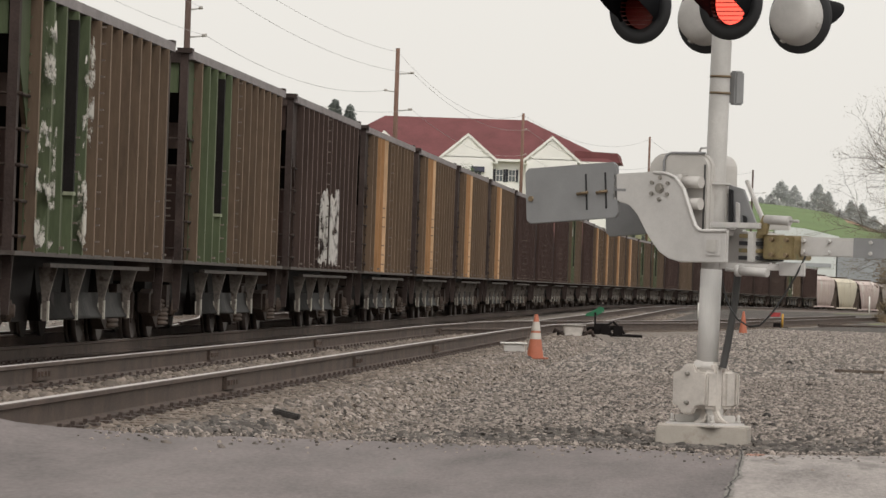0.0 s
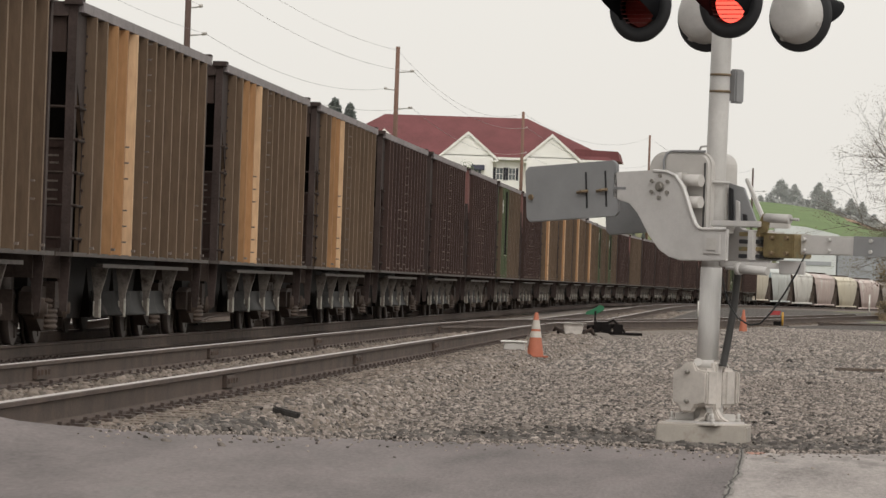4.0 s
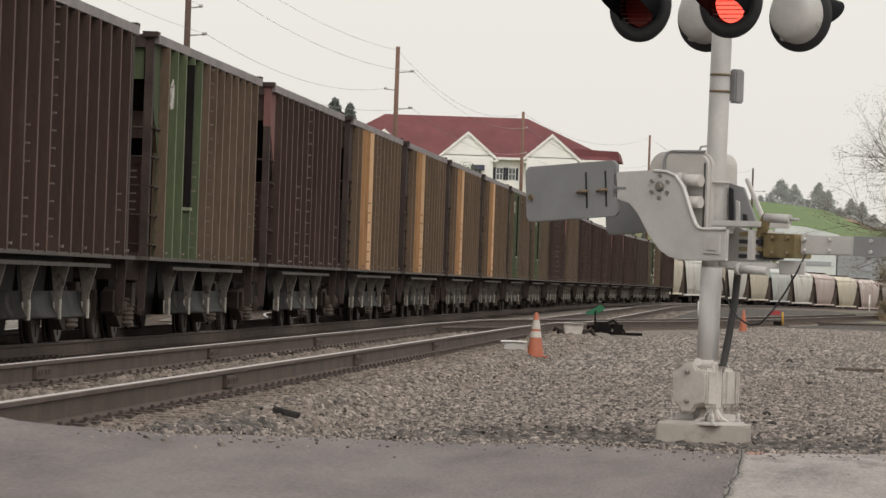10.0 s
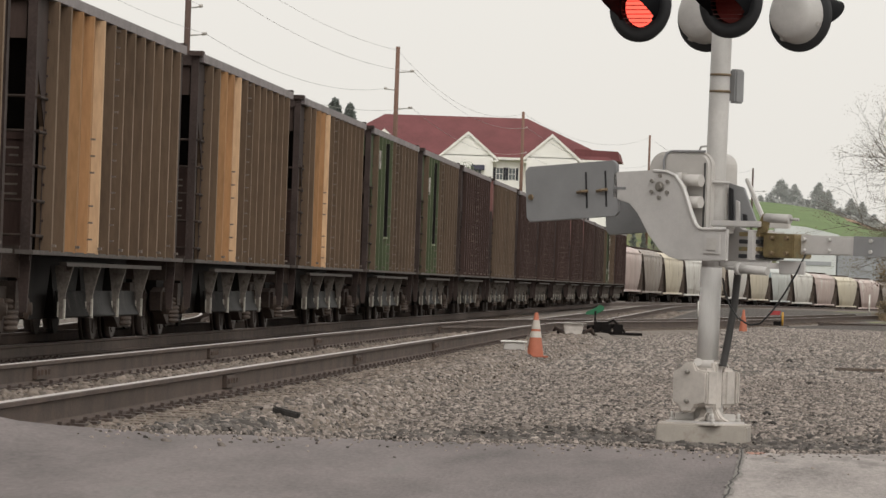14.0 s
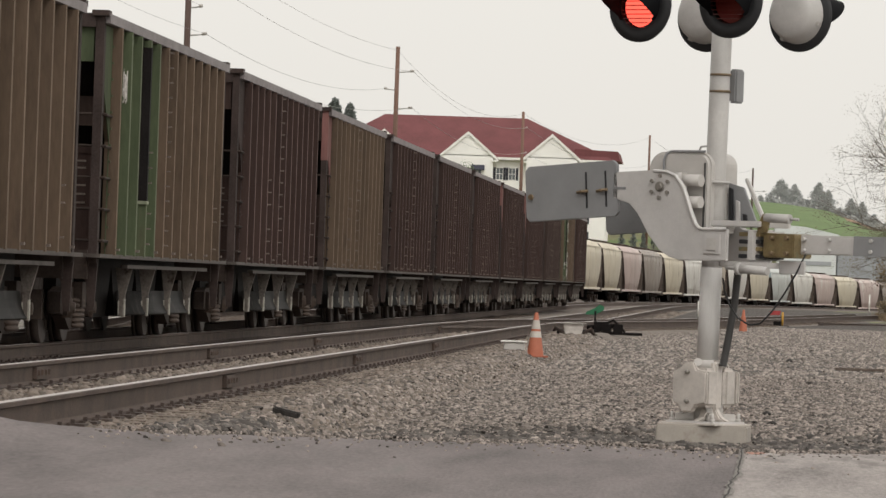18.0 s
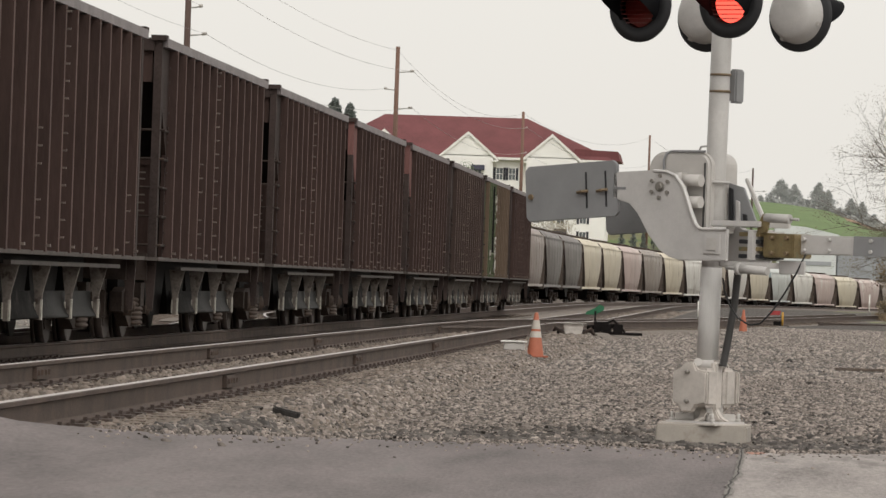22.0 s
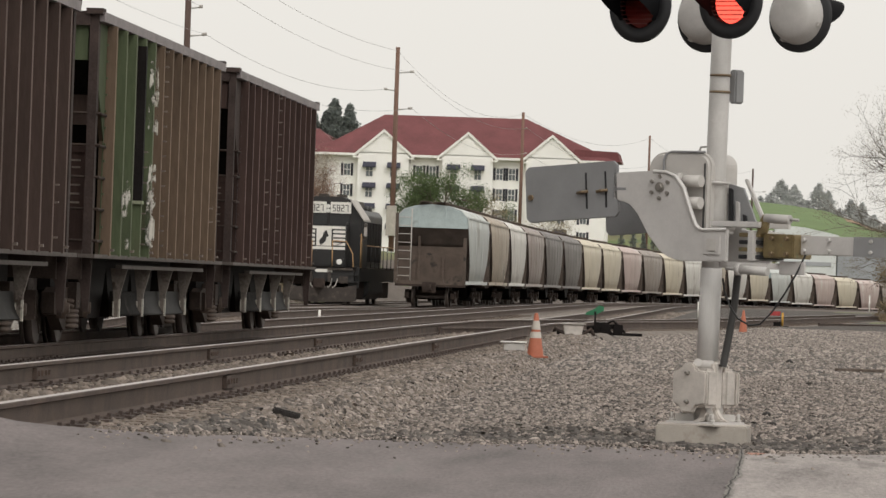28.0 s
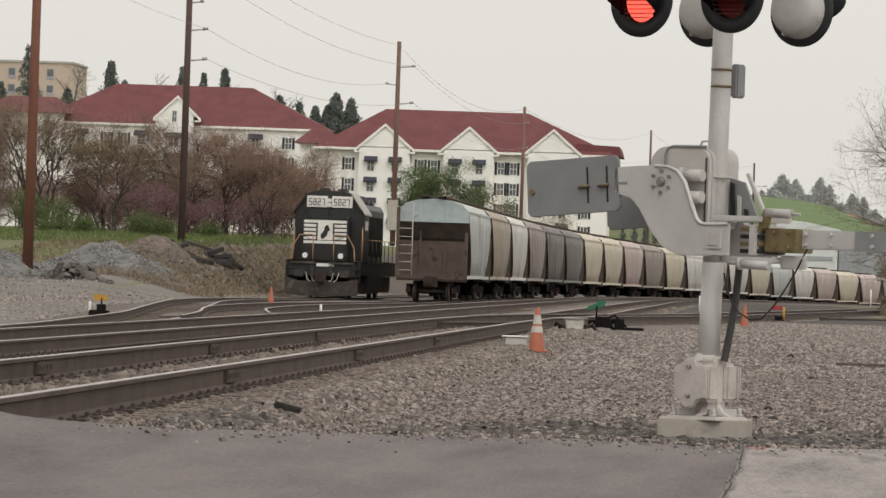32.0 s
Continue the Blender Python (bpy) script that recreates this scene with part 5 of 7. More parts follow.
BACK = Geo().turn([(0.200, 0.012), (0.200, 0.035), (0.190, 0.045), (0.186, 0.085), (0.172, 0.128), (0.150, 0.150), (0.09, 0.162), (0.0, 0.166)], n=32, rot=Matrix.Rotation(-math.pi / 2, 3, "X")).mesh("housing", M["galv"])
# dark cup added inside, to hide the glow of a turned-away lamp
BUCKET = Geo().turn([(0.150, 0.0), (0.150, 0.145), (0.0, 0.15)], n=32, rot=Matrix.Rotation(-math.pi / 2, 3, "X")).mesh("bucket", M["hood_black"])
LENS = Geo().turn([(0.155, 0.0), (0.15, 0.012), (0.10, 0.03), (0.0, 0.038)], n=32, rot=Matrix.Rotation(math.pi / 2, 3, "X"))
LENS = LENS.mesh("lens", M["lens"])
RIBS_ = Geo()
for i in range(9):
    z = -0.12 + i * 0.03
    w = math.sqrt(0.15 ** 2 - z * z) * 0.97
    RIBS_.box(-w, w, -0.006, 0.0, z - 0.003, z + 0.003)
RIBS_ = RIBS_.mesh("lens_ribs", M["dim_red"])
LIT = Geo().tube((0, -0.006, 0), (0, 0.006, 0), 0.143, 32).mesh("reflector", M["dim_red"])
LIT.materials.append(M["glow"])
for p in LIT.polygons:
    p.material_index = 1 if p.normal.y < -0.9 else 0
LAMPS = []
for v, face in ((-1, 0), (1, 180)):
    for u in (-0.385, 0.385):
        head = part("light_head", DISC, None, signal, "round black flasher with hood", at=pose(u + (0.024 if u < 0 and v < 0 else 0), v * 0.44, {(-1, -0.385): 3.026, (-1, 0.385): 3.052}.get((v, u), 3.010), -2 if v < 0 else 2, 0, face))
        part("hood", HOOD, None, head)
        part("housing", BACK, None, head, "rounded grey back housing")
        part("bucket", BUCKET, None, head)
        for a in (0.6, 2.6, 4.4):
            part("latch", Geo().box(-0.014, 0.014, 0.03, 0.07, 0.178, 0.205, Matrix.Rotation(a, 4, "Y")), M["cast"], head)
        part("lens", LENS, None, head, "red glass lens", at=pose(0, -0.012, 0))
        part("lens_ribs", RIBS_, None, head, at=pose(0, -0.03, 0))
        lamp = part("reflector", LIT, None, head, "red flashing lamp")
        LAMPS.append((lamp, (u < 0) == (v < 0)))
        part("bracket", Geo().line([(0, 0.08, 0.17), (0, 0.14, 0.22), (0, 0.42, 0.22)], 0.026, 10), M["galv"], head)
part("crossarm", Geo().tube((-0.5, 0.0, 3.24), (0.5, 0.0, 3.24), 0.03, 14), M["galv"], signal)
FLASH0, FLASH, SHARE = 0.1, 1.489, 0.775


def flash_rows(first):
    """Turns a lamp's bright face to the lens and away from it, in step with its partner."""
    start = FLASH0 if first else FLASH0 + SHARE - FLASH
    on = SHARE if first else FLASH - SHARE
    turns = []
    for k in range(-1, 24):
        turns += [start + k * FLASH, start + k * FLASH + on]
    rows, angle = [], 180.0
    events = [(round(t * 30), i) for i, t in enumerate(turns)]
    keys = {}
    for f, i in events:
        for step in range(4):
            keys[f - 3 + step] = angle + 60 * step
        angle += 180
    fs = sorted(keys)
    if 0 not in keys:
        before = max(f for f in fs if f < 0)
        keys[0] = keys[before]
    if 960 not in keys:
        before = max(f for f in fs if f < 960)
        keys[960] = keys[before]
    return [(f / 30, pose(0, 0.04, 0, 0, 0, keys[f])) for f in sorted(keys) if 0 <= f <= 960]
# ---------------------------------------------------------------- buildings
M["siding"] = mat("white_siding", (0.87, 0.85, 0.815), 0.8, var=0.06, size=3, bump=0.05)
M["trim"] = mat("white_trim", (0.82, 0.80, 0.76), 0.7, var=0.05)
M["roof_red"] = mat("red_shingle", (0.150, 0.050, 0.052), 0.9, var=0.25, size=2.5, bump=0.3, grain=0.2)
M["shutter"] = mat("dark_shutter", (0.025, 0.026, 0.035), 0.7, var=0.2)
M["pane"] = mat("window_pane", (0.13, 0.14, 0.15), 0.1, var=0.3, size=1.0, bump=0)
M["awning"] = mat("dark_awning", (0.035, 0.035, 0.055), 0.8, var=0.2)
M["tan_wall"] = mat("tan_brick", (0.52, 0.42, 0.34), 0.9, var=0.1, size=3)
M["pale_metal"] = mat("pale_metal_wall", (0.62, 0.64, 0.64), 0.6, var=0.08, size=4)
M["grey_metal"] = mat("grey_metal_wall", (0.33, 0.34, 0.36), 0.7, var=0.15, size=4)

FRAME_ = Geo().box(-0.62, 0.62, -0.05, 0.02, -0.85, 0.85).mesh("window_frame", M["trim"])
PANES_ = [Geo().box(a, b, -0.08, -0.05, c, d).mesh("pane", M["pane"]) for a, b in ((-0.52, -0.04), (0.04, 0.52)) for c, d in ((-0.76, -0.04), (0.04, 0.76))]
SHUT_ = Geo().box(-0.2, 0.2, -0.08, 0.0, -0.85, 0.85).mesh("shutter", M["shutter"])
AWN_ = Geo().slab([(0.0, 1.2), (-0.9, 0.62), (-0.9, 0.45), (0.0, 0.45)], 2.1, "x", -1.05).mesh("awning", M["awning"])


def window(house, x, y, z, style, w=1.0):
    f = part("window", FRAME_, None, house, at=Matrix.Translation((x, y, z)) @ Matrix.Diagonal((w, 1, 1, 1)))
    for p in PANES_:
        part("pane", p, None, f)
    if style == "shutters":
        for s in (-1, 1):
            part("shutter", SHUT_, None, f, at=pose(s * 0.84, 0, 0))
    if style == "awning":
        part("awning", AWN_, None, f, "dark awning")


def gable(house, x, y, half, eave, apex, depth):
    """A white gable with its little roof over a projecting bay."""
    part("gable_wall", Geo().slab([(x - half, eave - 0.2), (x + half, eave - 0.2), (x, apex - 0.2)], 0.2, "y", y), M["siding"], house)
    for s in (-1, 1):
        a, b = (x + s * (half + 0.7), eave - 0.75), (x, apex)
        part("gable_roof", Geo().add([(a[0], y - 0.15, a[1]), (b[0], y - 0.15, b[1]), (b[0], y + depth, b[1]), (a[0], y + depth, a[1]), (a[0], y - 0.15, a[1] + 0.3), (b[0], y - 0.15, b[1] + 0.3), (b[0], y + depth, b[1] + 0.3), (a[0], y + depth, a[1] + 0.3)],
                                 [(0, 1, 2, 3), (7, 6, 5, 4), (0, 4, 5, 1), (1, 5, 6, 2), (2, 6, 7, 3), (3, 7, 4, 0)]), M["roof_red"], house)
        part("barge_board", Geo().add([(a[0], y - 0.21, a[1] - 0.14), (b[0], y - 0.21, b[1] - 0.14), (b[0], y - 0.21, b[1] + 0.28), (a[0], y - 0.21, a[1] + 0.28), (a[0], y - 0.14, a[1] - 0.14), (b[0], y - 0.14, b[1] - 0.14), (b[0], y - 0.14, b[1] + 0.28), (a[0], y - 0.14, a[1] + 0.28)],
                                 [(0, 1, 2, 3), (7, 6, 5, 4), (0, 4, 5, 1), (1, 5, 6, 2), (2, 6, 7, 3), (3, 7, 4, 0)]), M["trim"], house)
        part("eave_return", Geo().box(min(a[0], a[0] - s * 0.9), max(a[0], a[0] - s * 0.9), y - 0.3, y, eave - 0.92, eave - 0.7), M["trim"], house)


def hip_roof(house, x0, x1, y0, y1, z0, rx0, rx1, z1, bays=()):
    ym = (y0 + y1) / 2
    v = [(x0, y0, z0), (x1, y0, z0), (x1, y1, z0), (x0, y1, z0), (rx0, ym, z1), (rx1, ym, z1)]
    part("roof", Geo().add(v, [(0, 1, 5, 4), (1, 2, 5), (2, 3, 4, 5), (3, 0, 4), (3, 2, 1, 0)]), M["roof_red"], house, "dark red shingle roof")
    stops = [x0] + [v for c, h in bays for v in (c - h - 0.5, c + h + 0.5)] + [x1]
    for a, b in zip(stops[::2], stops[1::2]):
        part("gutter", Geo().box(a, b, y0 - 0.15, y0 + 0.1, z0 - 0.3, z0 + 0.02), M["trim"], house)


house = thing("apartment_building", "white four-storey apartment building with red hipped roof", "apartments")
part("wall", Geo().box(-58.5, -20.6, 661.2, 676, 1.0, 18.1), M["siding"], house, "white siding wall")
hip_roof(house, -60.6, -19.4, 660.2, 677.5, 18.1, -51.5, -32.0, 23.75, ((-50.86, 3.45), (-39.44, 3.45), (-28.03, 3.45)))
part("roof", Geo().add([(-25, 661, 19.6), (-19.2, 661, 19.4), (-18.8, 661, 18.1), (-25, 661, 18.1), (-25, 677, 19.6), (-19.2, 677, 19.4), (-18.8, 677, 18.1), (-25, 677, 18.1)], [(0, 1, 2, 3), (7, 6, 5, 4), (0, 4, 5, 1), (1, 5, 6, 2), (2, 6, 7, 3), (3, 7, 4, 0)]), M["roof_red"], house)
for x in (-50.86, -39.44, -28.03):
    part("bay", Geo().box(x - 3.45, x + 3.45, 660.2, 661.4, 1.0, 18.3), M["siding"], house)
    gable(house, x, 660.2, 3.45, 18.4, 21.2, 8)
for z in (15.9, 13.1, 10.3, 7.6):
    for x in (-50.86, -39.44, -28.03):
        for d in (-1.85, 1.45):
            window(house, x + d, 660.2, z - 0.1, "awning", 0.85)
    for x in (-55.83, -46.0, -44.2, -35.1, -33.4, -23.6):
        window(house, x, 661.2, z, "shutters", 0.8)
part("downpipe", Geo().tube((-47.3, 661.1, 5), (-47.3, 661.1, 18), 0.08, 6), M["trim"], house)
part("corner_wing", Geo().box(-62.8, -58.4, 664, 676, 1.0, 18.6), M["siding"], house)
part("wing_roof", Geo().add([(-63.6, 663, 18.6), (-57.0, 663, 18.6), (-57.0, 677, 18.6), (-63.6, 677, 18.6), (-60.5, 669, 21.6)], [(0, 1, 4), (1, 2, 4), (2, 3, 4), (3, 0, 4), (3, 2, 1, 0)]), M["roof_red"], house)

wing = thing("apartment_building", "white apartment block with red roof behind bare trees", "apartments")
part("wall", Geo().box(-100, -63.4, 690.2, 704, 6.0, 21.3), M["siding"], wing, "white siding wall")
hip_roof(wing, -104, -61.2, 689.8, 706, 21.2, -92.5, -73.0, 27.1, ((-82.7, 2.7),))
part("side_roof", Geo().add([(-112, 688, 22.3), (-98, 688, 22.3), (-98, 704, 22.3), (-112, 704, 22.3), (-108, 696, 24.8), (-101, 696, 24.8)], [(0, 1, 5, 4), (1, 2, 5), (2, 3, 4, 5), (3, 0, 4), (3, 2, 1, 0)]), M["roof_red"], wing)
part("side_wall", Geo().box(-110, -99, 689, 703, 6, 22.3), M["siding"], wing)
gable(wing, -82.7, 688.8, 2.7, 22.6, 25.1, 6)
part("gable_bay", Geo().box(-85.8, -80.4, 688.85, 690.4, 6, 22.5), M["siding"], wing)
window(wing, -83.1, 688.8, 22.4, "plain", 0.55)
for z in (19.1, 16.2, 13.3, 10.4):
    for x in (-92.8, -90.4, -76.6, -66.9):
        window(wing, x, 690.2, z, "shutters", 0.85)
    for x in (-96.5, -87.9, -71.6):
        window(wing, x, 690.2, z, "awning", 1.0)
    window(wing, -83.1, 688.8, z - 0.2, "awning", 1.3)

tower = thing("office_block", "flat-roofed tan office block with dark window strips", "office block")
part("wall", Geo().box(-150, -128.0, 900, 920, 10, 38.0), M["tan_wall"], tower, "tan brick wall")
part("roof_edge", Geo().box(-150.2, -127.8, 899.8, 920.2, 38.0, 38.4), M["dust_sill"], tower)
for x in (-146.0, -142.6, -139.2, -135.4, -132.0):
    for z in (36.0, 33.0, 30.0, 27.0):
        w = part("window", Geo().box(x - 0.7, x + 0.7, 899.9, 900.05, z - 1.0, z + 1.0), M["grey_metal"], tower)
        part("pane", Geo().box(x - 0.55, x + 0.55, 899.85, 899.9, z - 0.4, z + 0.85), M["pane"], w)

shed = thing("warehouse", "long low white metal warehouse beyond the track", "warehouse")
part("wall", Geo().box(3.0, 11.7, 720, 760, -2, 9.6), M["pale_metal"], shed, "white metal wall")
part("roof", Geo().slab([(2.6, 9.6), (12.0, 9.6), (12.0, 9.9), (7, 10.9), (2.6, 11.2)], 41, "y", 719.6), M["pale_metal"], shed)
part("dark_band", Geo().box(3.4, 11.0, 719.9, 720.05, 5.3, 5.9), M["grey_metal"], shed)
annex = thing("warehouse", "grey metal shed beside the white warehouse", "warehouse")
part("wall", Geo().box(12.2, 22.0, 740, 765, -2, 9.0), M["grey_metal"], annex)
part("roof", Geo().box(12.0, 22.4, 739.5, 765.5, 9.0, 9.4), M["pale_metal"], annex)

# ---------------------------------------------------------------- poles and wires
M["red_pole"] = mat("red_brown_pole", (0.155, 0.065, 0.040), 0.9, var=0.35, size=0.5, bump=0.4, grain=0.03, spots=(0.22, 0.16, 0.11), spot_at=0.66, streak=0.9)
M["dark_pole"] = mat("dark_pole", (0.085, 0.055, 0.046), 0.9, var=0.35, size=0.5, bump=0.4, grain=0.03, streak=0.9)
M["brown_pole"] = mat("brown_pole", (0.17, 0.10, 0.075), 0.9, var=0.3, size=0.5, bump=0.4, grain=0.03, streak=0.9)
M["pale_box"] = mat("pale_box", (0.42, 0.39, 0.34), 0.8, var=0.25, size=0.5)
M["wire"] = mat("wire", (0.30, 0.29, 0.28), 0.6, var=0.1)


def pole(x, y, z0, z1, r, material, label, arms=()):
    p = thing("utility_pole", label, "utility pole", pose(x, y, 0), group="pole line")
    part("shaft", Geo().tube((0, 0, z0), (0, 0, z1), r * 1.12, 14, r * 0.82), M[material], p)
    for dx, z in arms:
        part("bracket", Geo().tube((0, 0, z - 0.1), (dx, 0, z), 0.05, 6, 0.035), M["galv"], p)
        part("insulator", Geo().tube((dx * 0.75, 0, z), (dx, 0, z + 0.03), 0.08, 8), M["dust_sill"], p)
    return p


pole(-27.75, 185, 0.3, 14.5, 0.19, "red_pole", "reddish wooden utility pole on a gravel mound")
pole(-27.82, 235, 2.0, 18.5, 0.165, "dark_pole", "dark wooden utility pole with side brackets", ((0.95, 12.62), (0.95, 11.16), (0.7, 13.95), (0.9, 15.3)))
pole(-24.69, 330, 3.0, 16.85, 0.17, "brown_pole", "brown wooden utility pole with short brackets", ((1.15, 15.2), (-0.85, 13.98), (1.1, 12.72)))
part("cabinet", Geo().box(-0.38, 0.31, -0.5, -0.2, 4.07, 6.11), M["pale_box"], bpy.data.objects["utility_pole.002"], "pale weathered box on the pole", 0.03)
pole(-21.88, 450, 4.0, 16.95, 0.16, "brown_pole", "brown wooden utility pole before the apartments", ((0.4, 15.5), (0.4, 13.2)))
pole(-14.0, 620, 3.0, 20.5, 0.16, "brown_pole", "far wooden utility pole", ((1.5, 17.2), (0.9, 15.6)))
pole(-1.05, 800, 2.0, 21.3, 0.18, "dark_pole", "far dark utility pole", ((2.2, 17.6),))
WIRE_ENDS = [((-27.0, 235, 15.3), (-23.6, 330, 15.2), 0.9), ((-26.9, 235, 12.62), (-25.5, 330, 13.98), 0.95), ((-26.9, 235, 11.16), (-23.6, 330, 12.72), 0.9),
             ((-27.1, 235, 13.95), (-27.6, 130, 15.8), 0.6), ((-26.9, 235, 12.62), (-27.6, 130, 14.4), 0.9), ((-27.82, 235, 17.2), (-24.69, 330, 16.6), 0.8),
             ((-23.6, 330, 15.2), (-21.5, 450, 15.5), 1.3), ((-24.69, 330, 16.6), (-21.88, 450, 16.8), 1.8), ((-23.6, 330, 12.72), (-21.5, 450, 13.2), 1.2), 
             ((-21.5, 450, 15.5), (-12.5, 620, 17.2), 2.0), ((-21.88, 450, 16.8), (-14, 620, 20.2), 1.8), ((-21.5, 450, 13.2), (-13.1, 620, 15.6), 2.0),
             ((-12.5, 620, 17.2), (1.1, 800, 17.6), 2.2), ((-14, 620, 20.2), (-1, 800, 21), 2.0)]
for a, b, sag in WIRE_ENDS:
    a, b = Vector(a), Vector(b)
    pts = [a.lerp(b, k / 16) - Vector((0, 0, sag * 4 * (k / 16) * (1 - k / 16))) for k in range(17)]
    w = part("overhead_wire", Geo().line(pts, 0.006 + 0.000012 * b.y, 4), M["wire"])
    tagged(w, "thin dark overhead wire sagging between poles", "wire", "pole line")

# ---------------------------------------------------------------- trees and growth
M["bark"] = mat("bark", (0.12, 0.092, 0.076), 0.95, var=0.3, size=0.4, bump=0.5, grain=0.04)
M["dark_bark"] = mat("dark_bark", (0.075, 0.058, 0.05), 0.95, var=0.3, size=0.4, bump=0.5, grain=0.04)
# haze_bark and haze_tree carry the haze of distance in their colour
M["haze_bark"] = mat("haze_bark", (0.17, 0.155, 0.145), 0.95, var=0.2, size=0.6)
M["grey_bark"] = mat("grey_bark", (0.17, 0.145, 0.12), 0.95, var=0.3, size=0.4, bump=0.5, grain=0.04)
# needle colour lightened, with distance haze mixed in
M["fir"] = island(mat("fir_needles", (0.19, 0.21, 0.195), 0.95, var=0.2, size=1.0), 0.12)
M["leaf"] = island(mat("spring_leaf", (0.105, 0.145, 0.06), 0.8, var=0.3, size=0.6), 0.5)
M["shrub_leaf"] = island(mat("bright_shrub_leaf", (0.125, 0.160, 0.062), 0.8, var=0.3, size=0.6), 0.5)
M["bud"] = island(mat("red_brown_bud", (0.27, 0.18, 0.137), 0.9, var=0.3, size=1.0), 0.35)
M["bud_olive"] = island(mat("olive_bud", (0.21, 0.16, 0.10), 0.9, var=0.3, size=1.0), 0.45)
M["blossom"] = island(mat("pink_blossom", (0.33, 0.20, 0.215), 0.9, var=0.2, size=0.6), 0.4)
M["pale_bud"] = island(mat("pale_bud", (0.30, 0.25, 0.16), 0.9, var=0.2, size=0.6), 0.4)
M["dim_bud"] = island(mat("dim_bud", (0.20, 0.16, 0.10), 0.9, var=0.2, size=0.6), 0.4)
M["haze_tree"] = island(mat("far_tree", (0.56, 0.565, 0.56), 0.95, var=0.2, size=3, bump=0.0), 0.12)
M["grass"] = island(mat("grass_blade", (0.15, 0.19, 0.07), 0.9, var=0.3, size=2), 0.5)
M["dull_grass"] = island(mat("dull_grass", (0.13, 0.14, 0.07), 0.9, var=0.3, size=2), 0.5)
M["dry_grass"] = island(mat("dry_grass", (0.24, 0.185, 0.12), 0.9, var=0.3, size=2), 0.45)


for key in ("fir", "haze_tree", "leaf", "shrub_leaf", "bud", "bud_olive", "blossom", "grass", "dry_grass", "dull_grass"):
    leafy(M[key])


def leaf_cloud(name, seed, centres, spread, per, size, material):
    """Small loose leaves round each of many centres."""
    rng = np.random.default_rng(seed)
    c = np.repeat(np.array(centres, float), per, 0)
    n = len(c)
    d = rng.normal(0, 1, (n, 3))
    d *= (spread * rng.random(n) ** 0.45 / np.linalg.norm(d, axis=1))[:, None]
    u = rng.normal(0, 1, (n, 3))
    u /= np.linalg.norm(u, axis=1)[:, None]
    w = np.cross(u, rng.normal(0, 1, (n, 3)))
    w /= np.linalg.norm(w, axis=1)[:, None]
    s = (size * rng.uniform(0.6, 1.4, n))[:, None]
    v = np.stack([c + d - u * s * 0.6, c + d - w * s * 0.45, c + d + u * s * 0.6, c + d + w * s * 0.45], 1)
    me = bpy.data.meshes.new(name)
    me.vertices.add(n * 4)
    me.vertices.foreach_set("co", v.reshape(-1))
    me.loops.add(n * 4)
    me.loops.foreach_set("vertex_index", np.arange(n * 4, dtype=np.int32))
    me.polygons.add(n)
    me.polygons.foreach_set("loop_start", np.arange(0, n * 4, 4, dtype=np.int32))
    me.update(calc_edges=True)
    me.materials.append(M[material])
    return me


def limb(geo, rnd, a, way, length, r, depth, tips, spread=0.6, gravity=0.0, sides=5):
    """A branch that forks; its tips are collected."""
    pts = [a]
    d = way.normalized()
    for k in range(3):
        d = (d + Vector((rnd.gauss(0, 0.12), rnd.gauss(0, 0.12), rnd.gauss(0, 0.1) + gravity))).normalized()
        pts.append(pts[-1] + d * length / 3)
    for i in range(3):
        geo.tube(pts[i], pts[i + 1], r * (1 - 0.22 * i), sides if depth > 1 else 3, r * (1 - 0.22 * (i + 1)))
    if depth == 0:
        tips.append(pts[-1])
        return
    for k in range(rnd.choice((2, 3, 3))):
        turn = Vector((rnd.gauss(0, spread), rnd.gauss(0, spread), rnd.gauss(0.1, spread * 0.7)))
        limb(geo, rnd, pts[rnd.choice((2, 3, 3))], d + turn, length * rnd.uniform(0.6, 0.85), r * 0.6, depth - 1, tips, spread, gravity, sides)


def broad_tree(name, label, seed, at, height, leaf, per_tip, lobe, size, bark="bark", depth=4, r=0.16, spread=0.6, group="trackside trees", stems=1):
    rnd = random.Random(seed)
    t = thing(name, label, "tree" if name == "tree" else "shrub", pose(*at), group=group)
    wood, tips = Geo(), []
    for k in range(stems):
        base = Vector((rnd.uniform(-0.3, 0.3) * (stems > 1), rnd.uniform(-0.3, 0.3) * (stems > 1), -0.2))
        limb(wood, rnd, base, Vector((rnd.gauss(0, 0.12 * stems), rnd.gauss(0, 0.12 * stems), 1)), height * 0.36, r, depth, tips, spread)
    zs = max(p.z for p in tips)
    k = height / zs
    wood.v = [(x * min(k, 1.3), y * min(k, 1.3), z * k) for x, y, z in wood.v]
    part("trunk", wood, M[bark], t, "forked trunk and limbs")
    spots = [(p.x * min(k, 1.3), p.y * min(k, 1.3), p.z * k) for p in tips]
    part("crown", leaf_cloud("crown", seed, spots, lobe, per_tip, size, leaf), None, t)
    return t


